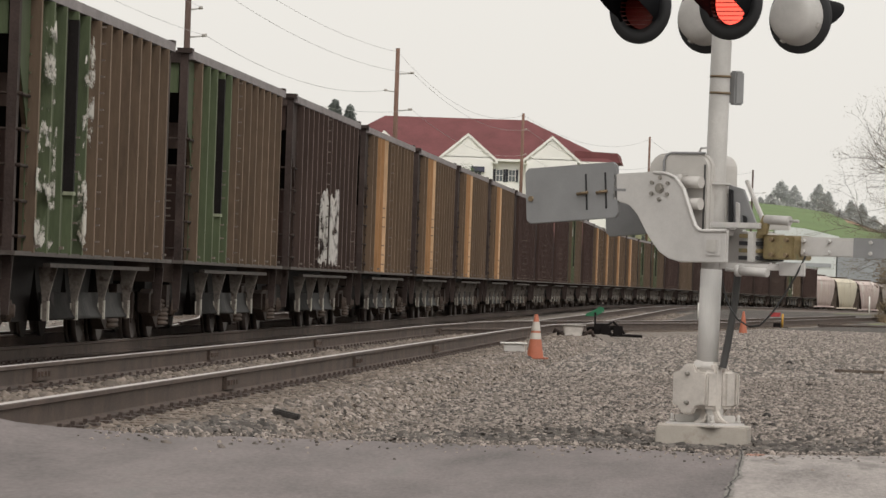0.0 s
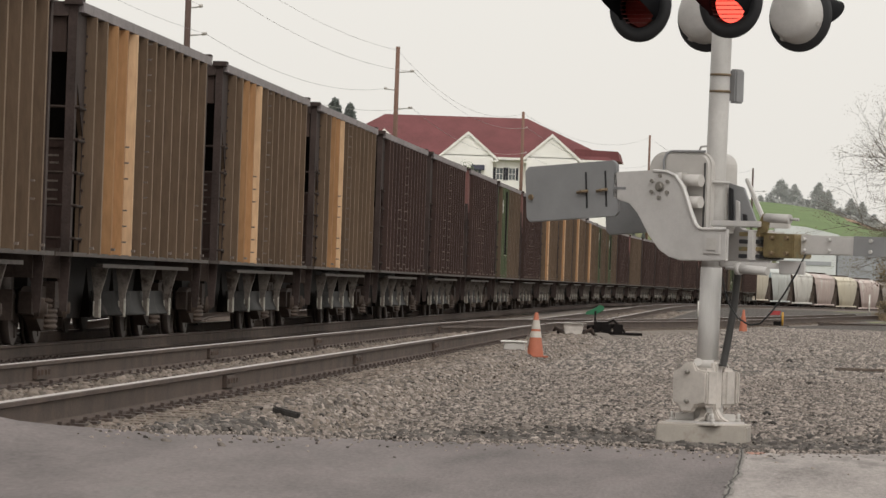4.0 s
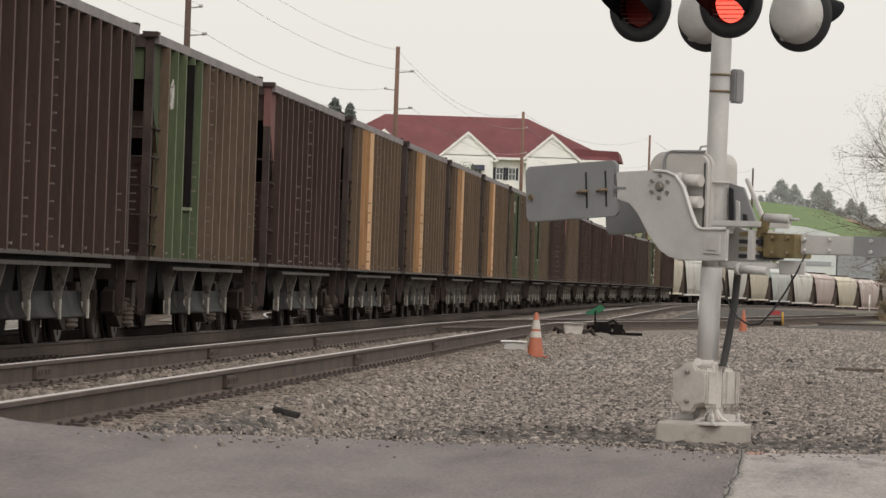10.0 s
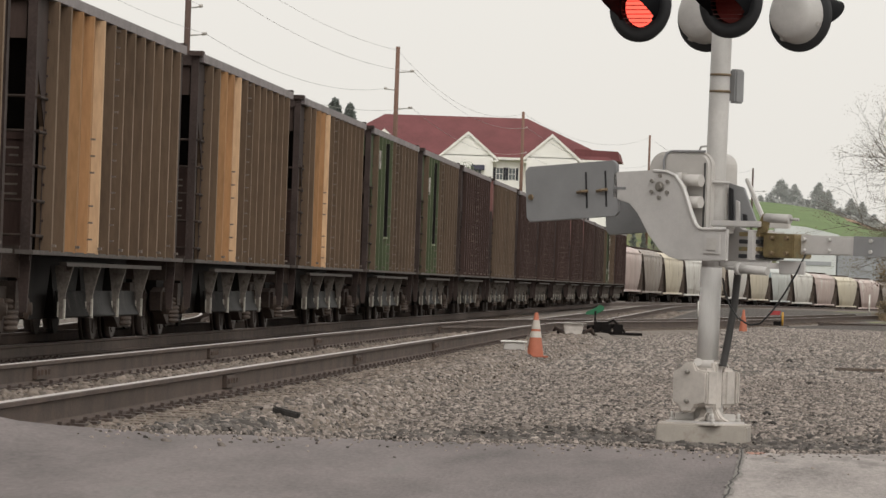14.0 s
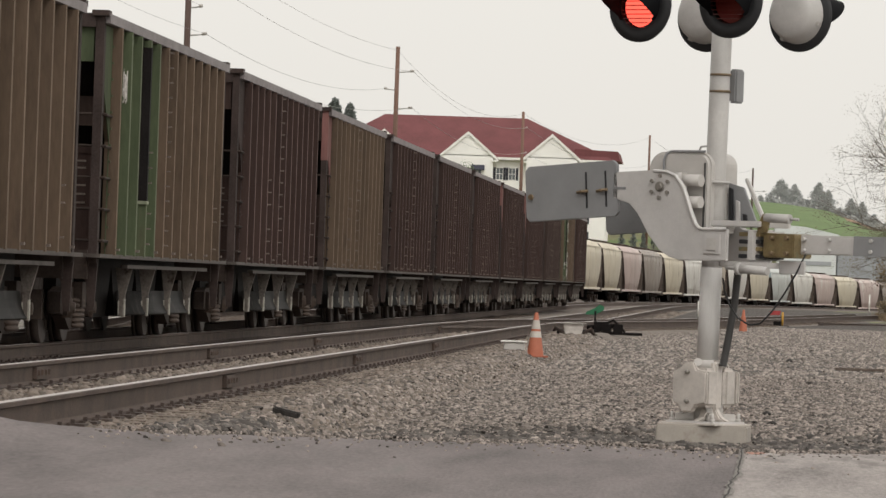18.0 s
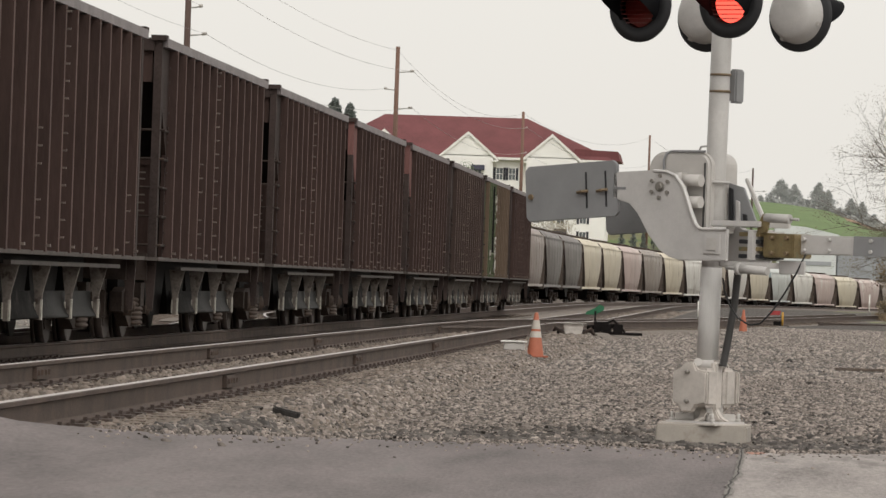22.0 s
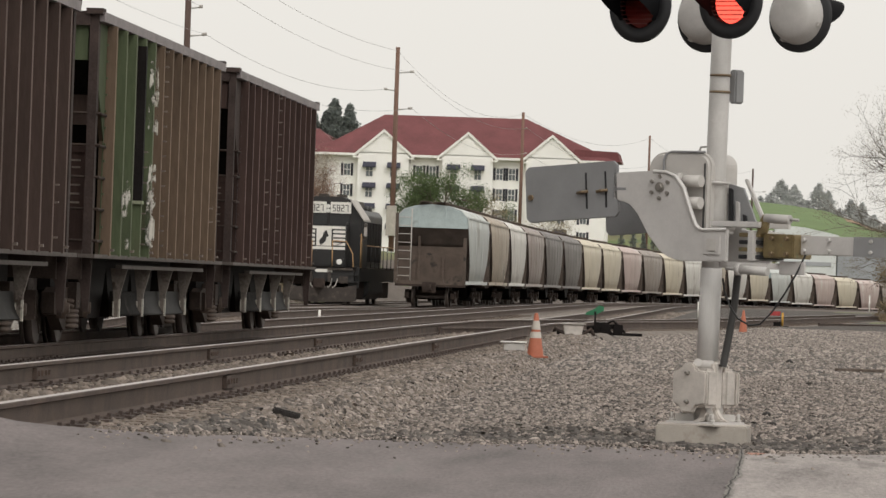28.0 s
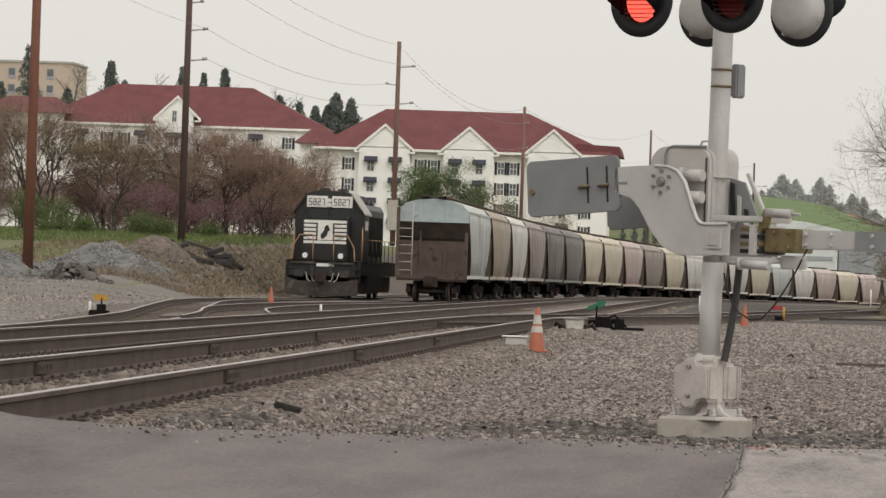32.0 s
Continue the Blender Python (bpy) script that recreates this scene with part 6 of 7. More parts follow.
def conifer(seed, at, height, width, material="fir", count=1500, group="hilltop trees"):
    rnd = random.Random(seed)
    t = thing("conifer", "tall dark evergreen on the hill" if material == "fir" else "hazy far evergreen on the hill", "tree", pose(*at), group=group)
    part("trunk", Geo().tube((0, 0, -1), (0, 0, height * 0.96), height * 0.018, 7, 0.03), M["bark"], t)
    spots = []
    for _ in range(count // 6):
        h = rnd.random() ** 1.2
        a = rnd.uniform(0, 6.283)
        tier = 0.74 + 0.26 * math.sin(h * 24 + a * 2.0 + seed)
        rr = width * ((1 - h) ** 0.9 if material == "fir" else (1 - h ** 2.2)) * tier * (0.35 + 0.65 * math.sqrt(rnd.random()))
        spots.append((rr * math.cos(a), rr * math.sin(a), height * (0.08 + 0.92 * h) - rr * 0.25))
    part("crown", leaf_cloud("crown", seed, spots, width * 0.14, 12, width * 0.075, material), None, t)
    return t


for i, (x, h, w) in enumerate(((-102.2, 9.5, 2.6), (-100.0, 6.5, 2.4), (-95, 5.5, 1.8), (-91, 7, 1.7), (-87.5, 6.0, 2.0), (-84.2, 6.8, 2.4), (-80, 4.2, 2.0), (-75.5, 4.0, 2.4), (-109, 5, 2.4))):
    conifer(20 + i, (x, 762, 23.2 if x < -82 else 22.0), h + (2.2 if 3 <= i <= 7 else 0), w * 1.5, count=1800)
for i, (x, h) in enumerate(((-108.5, 11), (-95.3, 9.5), (-93.8, 8), (-81.6, 8.5), (-73.6, 8), (-104, 8))):
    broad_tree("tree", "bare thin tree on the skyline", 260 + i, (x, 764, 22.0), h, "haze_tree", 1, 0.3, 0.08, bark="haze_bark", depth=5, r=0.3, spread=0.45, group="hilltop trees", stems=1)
for i, (x, h, w) in enumerate(((-72.2, 8.0, 2.6), (-69.6, 7.4, 2.5), (-66.4, 9.3, 3.4), (-64.0, 8.8, 2.8), (-67.6, 7.6, 3.0), (-71, 5, 3))):
    conifer(40 + i, (x, 760, 19.2), h, w * 1.45, count=2600)
for i, (x, h, w) in enumerate(((-121.5, 14, 4.2), (-120.5, 9, 4.0), (-103.2, 7.5, 3.2), (-126, 8, 4))):
    conifer(60 + i, (x + 2, 790, 22.0), h, w)
FAR_TREES = [(0.5, 4.0, 3.4), (3.0, 5.2, 3.0), (5.6, 8.6, 5.2), (9.0, 7.6, 4.4), (12.4, 4.6, 2.6), (15.2, 9.2, 4.6), (17.6, 7.6, 3.8), (20.6, 4.4, 2.6), (23.4, 7.4, 4.6), (26.2, 7.8, 4.2), (29.2, 5.8, 4.0), (32.2, 4.6, 3.2), (35, 7.5, 4)]
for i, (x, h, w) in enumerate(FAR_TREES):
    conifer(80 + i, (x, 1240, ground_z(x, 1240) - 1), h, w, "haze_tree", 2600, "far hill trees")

for i, (x, h) in enumerate(((-16.6, 6.5), (-15.2, 7.4), (-13.9, 6.2), (-12.6, 6.8))):
    conifer(70 + i, (x, 600, 1.5), h, 1.6, count=1500, group="garden evergreens")

# the thicket on the bank
THICKET = [(-44.5, 272, 7.0), (-42.3, 280, 7.2), (-40.3, 276, 6.6), (-38.4, 284, 6.8), (-36.4, 274, 6.2), (-34.6, 282, 6.0), (-33.0, 276, 5.8), (-31.4, 284, 5.9), (-30.0, 274, 5.6), (-28.6, 280, 5.0), (-27.5, 272, 4.4), (-26.2, 278, 3.6), (-46.5, 282, 6.5), (-43.2, 288, 7.2), (-35.6, 290, 6.2), (-29.4, 290, 5.6), (-48.2, 276, 7.4), (-46.9, 288, 7.2), (-45.4, 268, 6.4), (-49.5, 284, 7.6)]
for i, (x, y, h) in enumerate(THICKET):
    olive = i in (2, 4, 13, 14)
    broad_tree("tree", "budding red-brown tree in the thicket" if not olive else "budding olive tree in the thicket", 100 + i, (x, y, ground_z(x, y) - 0.1), h + 0.6, "bud_olive" if olive else "bud", 24, 0.45, 0.042, bark="dark_bark", depth=6, r=0.12, spread=0.5, stems=2)
for i in range(26):
    rnd = random.Random(700 + i)
    x, y = -47.6 + i * 0.88 + rnd.uniform(-0.4, 0.4), 284 + rnd.uniform(0, 8)
    if x > -31:
        y = 276 + rnd.uniform(0, 6)
    broad_tree("shrub", "tangled red-brown brush under the trees", 170 + 20 * i, (x, y, ground_z(x, y) - 0.1), rnd.uniform(2.8, 4.4), "bud", 66, 0.5, 0.045, bark="dark_bark", depth=4, r=0.05, spread=0.7, stems=3)
for i, (x, y, h) in enumerate(((-35.6, 274, 3.4), (-34.4, 275, 3.0), (-33.2, 274, 2.4), (-31.6, 274, 2.0), (-30.4, 274, 2.1), (-29.2, 275, 2.4), (-27.6, 274, 2.6), (-32.4, 276, 1.8))):
    broad_tree("shrub", "pink blossoming redbud shrub", 140 + i, (x, y, ground_z(x, y) - 0.1), h, "blossom", 60, 0.5, 0.055, depth=3, r=0.06, spread=0.7, stems=3)
for i, (x, y, h) in enumerate(((-38.6, 255, 2.6), (-37.3, 256, 2.2), (-31.2, 248, 1.3), (-30.4, 249, 1.2), (-28.2, 251, 0.9), (-40.2, 252, 1.4), (-34.5, 250, 1.0), (-36, 249, 0.9))):
    broad_tree("shrub", "fresh green leafy shrub on the bank", 160 + i, (x, y, ground_z(x, y) - 0.1), h * 0.8, "shrub_leaf", 80, 0.5, 0.06, depth=3, r=0.05, spread=0.75, stems=3)
broad_tree("tree", "round green spring tree before the apartments", 201, (-27.1, 400, 3.4), 7.0, "leaf", 170, 0.8, 0.08, depth=4, r=0.14, spread=0.75, stems=2)
broad_tree("tree", "green spring tree before the apartments", 202, (-25.3, 404, 3.4), 6.0, "leaf", 150, 0.8, 0.08, depth=4, r=0.12, spread=0.75, stems=2)
broad_tree("tree", "budding pale yellow tree behind the grain cars", 203, (-20.6, 400, 2.4), 6.2, "pale_bud", 50, 0.6, 0.07, bark="grey_bark", depth=4, r=0.1, spread=0.7, stems=3)
for i, (x, h) in enumerate(((-31.8, 4.6), (-30.4, 4.8), (-44, 6), (-33.2, 4.2))):
    broad_tree("tree", "thin bare grey tree before the apartments", 210 + i, (x * 1.28, 420, 4.0), h + 2, "pale_bud", 3, 0.4, 0.10, bark="grey_bark", depth=5, r=0.07, spread=0.55, stems=3)
for i, (x, y, h, s) in enumerate(((12.0, 232, 12.8, 2), (12.6, 238, 12.5, 2), (12.7, 226, 11.5, 2), (11.2, 229, 7.5, 2), (11.8, 236, 9.5, 2), (11.5, 241, 11.5, 2))):
    broad_tree("tree", "tall bare budding tree beside the lot", 220 + i, (x, y, -0.1), h, "dim_bud", 20, 0.4, 0.032, bark="grey_bark", depth=6, r=0.16, spread=0.5, stems=s + 1)
for i, (x, y, h) in enumerate(((7.6, 226, 2.8), (8.1, 222, 2.4), (10.0, 224, 4.6), (7.1, 218, 1.2), (7.8, 212, 1.2), (11.0, 224, 5.4), (10.6, 230, 6.0))):
    broad_tree("shrub", "scrubby tan and green brush beside the lot", 230 + i, (x, y, -0.1), h, "dim_bud" if i % 2 else "bud_olive", 60, 0.45, 0.06, bark="grey_bark", depth=4, r=0.04, spread=0.6, stems=4)
# ---------------------------------------------------------------- loose stone, grass and small things
def scatter(name, rnd_seed, count, place, size, material, label, category):
    """Angular stones thrown over the ground, as one loose mass."""
    rng = np.random.default_rng(rnd_seed)
    proto = np.array([[-1, -0.8, -0.5], [1, -0.9, -0.5], [0.9, 0.8, -0.5], [-0.9, 0.9, -0.5], [-0.6, -0.5, 0.6], [0.7, -0.4, 0.5], [0.4, 0.6, 0.7], [-0.5, 0.4, 0.5]])
    faces = np.array([[0, 1, 5, 4], [1, 2, 6, 5], [2, 3, 7, 6], [3, 0, 4, 7], [4, 5, 6, 7]])
    pts = place(rng, count)
    n = len(pts)
    a = rng.uniform(0, 2 * np.pi, n)
    tilt = rng.normal(0, 0.5, n)
    s = size * np.exp(rng.normal(0, 0.35, n))
    jit = rng.uniform(0.6, 1.3, (n, 8, 3))
    v = proto[None] * jit * s[:, None, None] * np.array([1, 0.8, 0.9])
    y2 = v[..., 1] * np.cos(tilt)[:, None] - v[..., 2] * np.sin(tilt)[:, None]
    z2 = v[..., 1] * np.sin(tilt)[:, None] + v[..., 2] * np.cos(tilt)[:, None]
    x3 = v[..., 0] * np.cos(a)[:, None] - y2 * np.sin(a)[:, None]
    y3 = v[..., 0] * np.sin(a)[:, None] + y2 * np.cos(a)[:, None]
    v = np.stack([x3, y3, z2], -1) + pts[:, None, :]
    f = (faces[None] + np.arange(n)[:, None, None] * 8).reshape(-1, 4)
    me = bpy.data.meshes.new(name)
    me.vertices.add(n * 8)
    me.vertices.foreach_set("co", v.reshape(-1))
    me.loops.add(f.size)
    me.loops.foreach_set("vertex_index", f.reshape(-1).astype(np.int32))
    me.polygons.add(len(f))
    me.polygons.foreach_set("loop_start", np.arange(0, f.size, 4, dtype=np.int32))
    me.update(calc_edges=True)
    me.materials.append(M[material])
    return tagged(new(name, me), label, category, kind="stuff")


def lot_spots(y0, y1, x0, x1, bias):
    def place(rng, n):
        y = y0 + (y1 - y0) * rng.random(n) ** bias
        x = rng.uniform(x0, x1, n) + 0.0 * y
        keep = [(a, b) for a, b in zip(x, y) if b > road_edge(a) + 0.1 and not (abs(a + 0.31) < 0.34 and abs(b - 33.9) < 0.3)]
        return np.array([(a, b, max(lot_z(a, b), shoulder(a, b))) for a, b in keep])
    return place


def shoulder(x, y):
    """The slope of crushed stone beside the near track."""
    cx, z = near_path(y)
    top, half = z - 0.2, 1.65
    d = abs(x - cx) - half
    return top - 0.53 * max(0.0, d) if d > -0.4 else -9.0


def side_spots(y0, y1, bias, path, lo, hi, lift=0.0):
    def place(rng, n):
        y = y0 + (y1 - y0) * rng.random(n) ** bias
        d = rng.uniform(lo, hi, n)
        out = []
        for a, b in zip(d, y):
            cx, z = path(b)
            if b < road_edge(cx + a) + 0.1:
                continue
            out.append((cx + a, b, z - 0.2 - 0.53 * max(0.0, abs(a) - 1.65) + lift))
        return np.array(out)
    return place


scatter("gravel_stones", 1, 82000, lot_spots(28, 62, -4.2, 2.3, 1.25), 0.0128, "stone", "loose grey crushed stones over the lot", "gravel")
scatter("gravel_stones", 2, 34000, lot_spots(60, 150, -4.0, 4.4, 1.1), 0.020, "pale_stone", "loose grey crushed stones farther over the lot", "gravel")
def edge_spots(rng, n):
    x = rng.uniform(-3.6, 2.0, n)
    y = np.array([road_edge(a) for a in x]) + 0.05 + rng.exponential(0.7, n)
    return np.array([(a, b, max(lot_z(a, b), shoulder(a, b)) + 0.008) for a, b in zip(x, y) if not (abs(a + 0.31) < 0.36 and abs(b - 33.9) < 0.34)])


scatter("gravel_stones", 6, 9000, edge_spots, 0.022, "dark_stone", "coarse dark stones along the road edge", "gravel")
scatter("gravel_stones", 7, 7000, edge_spots, 0.017, "stone", "grey stones along the road edge", "gravel")
def grit_spots(rng, n):
    x = rng.uniform(-3.6, 1.2, n)
    y = np.array([road_edge(a) for a in x]) - rng.exponential(0.55, n)
    return np.array([(a, b, road_z(a, b) + 0.004) for a, b in zip(x, y) if b > 25])


scatter("road_grit", 8, 1400, grit_spots, 0.010, "stone", "grit strewn along the edge of the road", "gravel")
scatter("ballast_stones", 9, 22000, side_spots(26, 90, 1.3, near_path, 1.35, 2.9, 0.008), 0.0165, "stone", "grey stones on the shoulder of the track", "ballast")
scatter("ballast_stones", 3, 22000, side_spots(26, 90, 1.3, near_path, 1.18, 2.9, 0.006), 0.0175, "rust_stone", "rust-stained stones beside the near rail", "ballast")
scatter("ballast_stones", 4, 24000, side_spots(26, 110, 1.2, near_path, -2.6, 0.7, 0.012), 0.022, "rust_stone", "rust-stained stones between the tracks", "ballast")
scatter("ballast_stones", 5, 6000, side_spots(80, 230, 1.0, near_path, -1.6, 1.6, -0.01), 0.045, "rust_stone", "stones along the far track", "ballast")


def bank_z(x, y):
    """The rough brown slope beside the yard lead."""
    lift = 0.2 * ease(-20.9, -22.8, x) * ease(-27.4, -25.5, x) * ease(188, 200, y) * ease(236, 226, y)
    return ground_z(x, y) - 0.06 - 0.6 * ease(-24.5, -25.3, x) * ease(216, 226, y) + 0.11 * ease(188, 192, y) * ease(-20.7, -21.1, x) + lift + 0.30 * ease(188, 195, y) * noise.noise((x * 0.9, y * 0.35, 2)) * ease(-20.9, -22, x) * ease(-27.4, -25.5, x) * ease(262, 250, y) + 0.10 * ease(188, 192, y) * noise.noise((x * 3, y * 1.0, 7))


def foot_z(x, y):
    return max(ground_z(x, y) + 0.045, bank_z(x, y) if -27.6 < x < -20.7 and 188 < y < 258 else -9)


def tufts(name, seed, count, x0, x1, y0, y1, height, material, label):
    rnd = random.Random(seed)
    g = Geo()
    for _ in range(count):
        x, y = rnd.uniform(x0, x1), rnd.uniform(y0, y1)
        z = foot_z(x, y) - 0.04
        for _ in range(4):
            a, h, b = rnd.uniform(0, 6.3), height * rnd.uniform(0.4, 1.3), rnd.uniform(0.05, 0.3)
            w = 0.014 + height * 0.04
            g.add([(x - w * math.cos(a), y - w * math.sin(a), z - 0.05), (x + w * math.cos(a), y + w * math.sin(a), z - 0.05), (x + b * math.sin(a), y + b * math.cos(a), z + h)], [(0, 1, 2)])
    me = bpy.data.meshes.new(name)
    me.from_pydata(g.v, [], g.f)
    me.materials.append(M[material])
    return tagged(new(name, me), label, "grass", kind="stuff")


tufts("grass", 11, 6500, -45, -24.6, 226, 262, 0.2, "grass", "fresh green grass along the bank")
tufts("dry_grass", 12, 3800, -33, -21.5, 190, 230, 0.16, "dry_grass", "dry tan grass on the slope")
tufts("dry_grass", 13, 2600, -26.5, -21.3, 190, 222, 0.2, "dry_grass", "dry tan grass beside the yard lead")
tufts("dry_grass", 16, 1600, -24.4, -21.3, 222, 252, 0.2, "dry_grass", "dry tan grass on the bank")
tufts("weeds", 15, 2600, -26.5, -21.3, 196, 256, 0.17, "dull_grass", "green weeds over the bank")
tufts("weeds", 14, 2600, 5.6, 10.5, 205, 232, 0.32, "dry_grass", "dry weeds beside the lot")


def mound(name, at, size, seed, material, label):
    """An uneven heap."""
    n, rings = 44, 14
    g = Geo()
    vs = []
    for j in range(rings + 1):
        r = j / rings
        for i in range(n):
            a = 2 * math.pi * i / n
            wob = 1 + 0.25 * noise.noise((math.cos(a) * 2 + seed, math.sin(a) * 2, r * 2))
            h = (0.5 + 0.5 * math.cos(math.pi * r)) * (1 + 0.45 * noise.noise((math.cos(a) * 3 * r + seed, math.sin(a) * 3 * r, 5)) + 0.22 * noise.noise((math.cos(a) * 9 * r + seed, math.sin(a) * 9 * r, 8))) * (1 - r * 0.1)
            vs.append((size[0] * r * wob * math.cos(a), size[1] * r * wob * math.sin(a), foot_z(at[0] + size[0] * r * wob * math.cos(a), at[1] + size[1] * r * wob * math.sin(a)) + size[2] * h - 0.12 * r))
    g.add(vs, [(j * n + i, j * n + (i + 1) % n, (j + 1) * n + (i + 1) % n, (j + 1) * n + i) for j in range(rings) for i in range(n)], True)
    ob = part(name, g, M[material], at=pose(at[0], at[1], 0))
    return tagged(ob, label, "heap")


M["grey_heap"] = mat("grey_gravel_heap", (0.175, 0.17, 0.165), 0.95, var=0.4, size=1.0, bump=1.0, grain=0.08)
M["dark_heap"] = mat("dark_scrap_heap", (0.045, 0.04, 0.037), 0.95, var=0.5, size=0.4, bump=1.0, grain=0.08)
M["brown_heap"] = mat("brown_earth_heap", (0.135, 0.105, 0.085), 0.95, var=0.4, size=1.0, bump=1.0, grain=0.08)


M["bank"] = mat("brown_bank", (0.135, 0.110, 0.088), 0.95, var=0.5, size=1.2, bump=1.0, grain=0.12, spots=(0.14, 0.135, 0.075), spot_at=0.56)
sheet("bank", steps((-27.6, -20.7, 0.22)), steps((188, 258, 0.5)), bank_z, M["bank"], "rough brown earth bank with dry grass", "bank")
HEAPS = [(-29.6, 186, 3.8, 4, 1.05, "grey"), (-26.4, 196, 3.3, 4.5, 0.85, "grey"), (-25.5, 206, 2.6, 5, 0.75, "brown")]
mound("gravel_heap", (-29.6, 186, 0.3), (3.8, 4, 1.05), 3, "grey_heap", "low heap of grey gravel round the pole")
mound("gravel_heap", (-26.4, 196, 0), (3.3, 4.5, 0.85), 5, "grey_heap", "broad heap of grey gravel below the bank")
mound("earth_heap", (-25.5, 206, 0), (2.6, 5, 0.75), 8, "brown_heap", "heap of brown earth and cinders")
mound("scrap_heap", (-26.3, 184, 0.30), (0.75, 1.0, 0.55), 7, "dark_heap", "dark pile of scrap beside the pole")
mound("scrap_heap", (-25.4, 184.4, 0.25), (0.8, 1.0, 0.45), 9, "dark_heap", "low dark pile of rubble beside the pole")


def heap_spots(x0, y0, w, d, h):
    def place(rng, n):
        a, r = rng.uniform(0, 6.283, n), rng.random(n) ** 0.6
        xs, ys = x0 + w * r * np.cos(a), y0 + d * r * np.sin(a)
        return np.array([(p, q, foot_z(p, q) + h * (0.5 + 0.5 * math.cos(math.pi * v)) - 0.02) for p, q, v in zip(xs, ys, r)])
    return place


for k, (hx, hy, w, d, h, tone) in enumerate(HEAPS):
    scatter("heap_stones", 31 + k, 4500, heap_spots(hx, hy, w, d, h), 0.035, "heap_stone" if tone == "grey" else "rust_stone", "loose %s stones over the heap" % tone, "gravel")
scatter("scrap_pieces", 35, 420, heap_spots(-25.9, 184, 1.5, 1.1, 0.55), 0.075, "dark_stone", "dark broken scrap lying in a heap", "scrap")
scatter("lot_pebbles", 36, 9000, lambda rng, n: np.array([(a, b, ground_z(a, b) + 0.045) for a, b in zip(rng.uniform(-30, -14, n), rng.uniform(95, 184, n)) if a < lead_path(b)[0] - 2.2]), 0.028, "pale_stone", "loose pale pebbles over the gravel yard", "gravel")
for i in range(14):
    rnd = random.Random(500 + i)
    x, y = -24.6 + rnd.uniform(-0.7, 1.6), 213 + rnd.uniform(-6, 6)
    b = part("old_tie", Geo().box(-0.9, 0.9, -0.11, 0.11, -0.09, 0.09), M["dark_heap"], bevel=0.02, at=pose(x, y, bank_z(x, y) + 0.08 + 0.1 * rnd.random(), rnd.uniform(-15, 15), rnd.uniform(-28, 28), rnd.uniform(0, 180)))
    tagged(b, "broken dark railway tie lying on the bank", "timber", "discarded ties")

# cones
M["cone"] = mat("orange_cone", (0.40, 0.125, 0.07), 0.65, var=0.15, size=0.2)
M["cone_white"] = mat("cone_band", (0.50, 0.46, 0.41), 0.6, var=0.15, size=0.1)


def cone(x, y, z, h, bands=True):
    c = thing("traffic_cone", "orange traffic cone with white bands on gravel" if bands else "small plain orange traffic cone", "traffic cone", pose(x, y, z, 0, 0, 20), group="traffic cones")
    r = h * 0.19
    part("base", Geo().box(-h * 0.25, h * 0.25, -h * 0.25, h * 0.25, 0, h * 0.04), M["cone"], c, bevel=0.01)
    part("body", Geo().turn([(r, h * 0.04), (h * 0.045, h * 0.97), (h * 0.03, h), (0, h)], n=20), M["cone"], c)
    if bands:
        for a, b in ((0.44, 0.58), (0.63, 0.83)):
            ra, rb = [r + (h * 0.045 - r) * (k - 0.04) / 0.93 + 0.004 for k in (a, b)]
            part("band", Geo().turn([(ra, h * a), (rb, h * b)], n=20), M["cone_white"], c, "white reflective band")


cone(-2.92, 65.6, 0.105, 0.6)
cone(-0.29, 131.0, -0.02, 0.62, False)
cone(-16.9, 170.0, -0.05, 0.55, False)

# switch stands
M["green_sign"] = mat("green_target", (0.02, 0.14, 0.065), 0.5, var=0.2, size=0.1)
M["yellow_sign"] = mat("yellow_target", (0.45, 0.24, 0.03), 0.6, var=0.2, size=0.1)
M["red_sign"] = mat("red_flag", (0.33, 0.04, 0.04), 0.7, var=0.2, size=0.1)
stand = thing("switch_stand", "low black switch stand with a green target", "switch stand", pose(-3.2, 101, 0.08))
part("body", Geo().box(-0.32, 0.28, -0.25, 0.25, 0, 0.1).box(-0.1, 0.22, -0.15, 0.15, 0.1, 0.28).tube((-0.25, 0, 0.15), (0.35, 0, 0.2), 0.05, 10), M["black"], stand, bevel=0.012)
part("crank", Geo().tube((0.15, -0.2, 0.14), (0.15, 0.2, 0.14), 0.11, 14).box(0.3, 0.5, -0.12, 0.12, 0.02, 0.24).box(-0.5, -0.34, -0.1, 0.1, 0.0, 0.16), M["black"], stand, bevel=0.01)
part("lever", Geo().line([(0.1, 0, 0.22), (0.3, -0.1, 0.32), (0.55, -0.1, 0.08)], 0.025), M["black"], stand)
part("rod", Geo().tube((-0.9, 0.1, 0.06), (0.9, 0.1, 0.04), 0.03, 8), M["black"], stand)
part("mast", Geo().tube((-0.08, 0, 0.2), (-0.08, 0, 0.5), 0.02, 8), M["black"], stand)
part("target", Geo().slab([(-0.29, 0.42), (-0.08, 0.42), (0.10, 0.52), (0.10, 0.6), (0.0, 0.63), (-0.1, 0.55), (-0.26, 0.48)], 0.012), M["green_sign"], stand, "green metal target", 0.004)
motor = thing("switch_heater", "small grey metal box on a post beside the switch", "metal box", pose(-3.5, 95, 0.0))
part("box", Geo().slab([(-0.2, 0.34), (0.2, 0.34), (0.15, 0.12), (-0.15, 0.12)], 0.28, "y", -0.14), M["cast_warm"], motor, bevel=0.02)
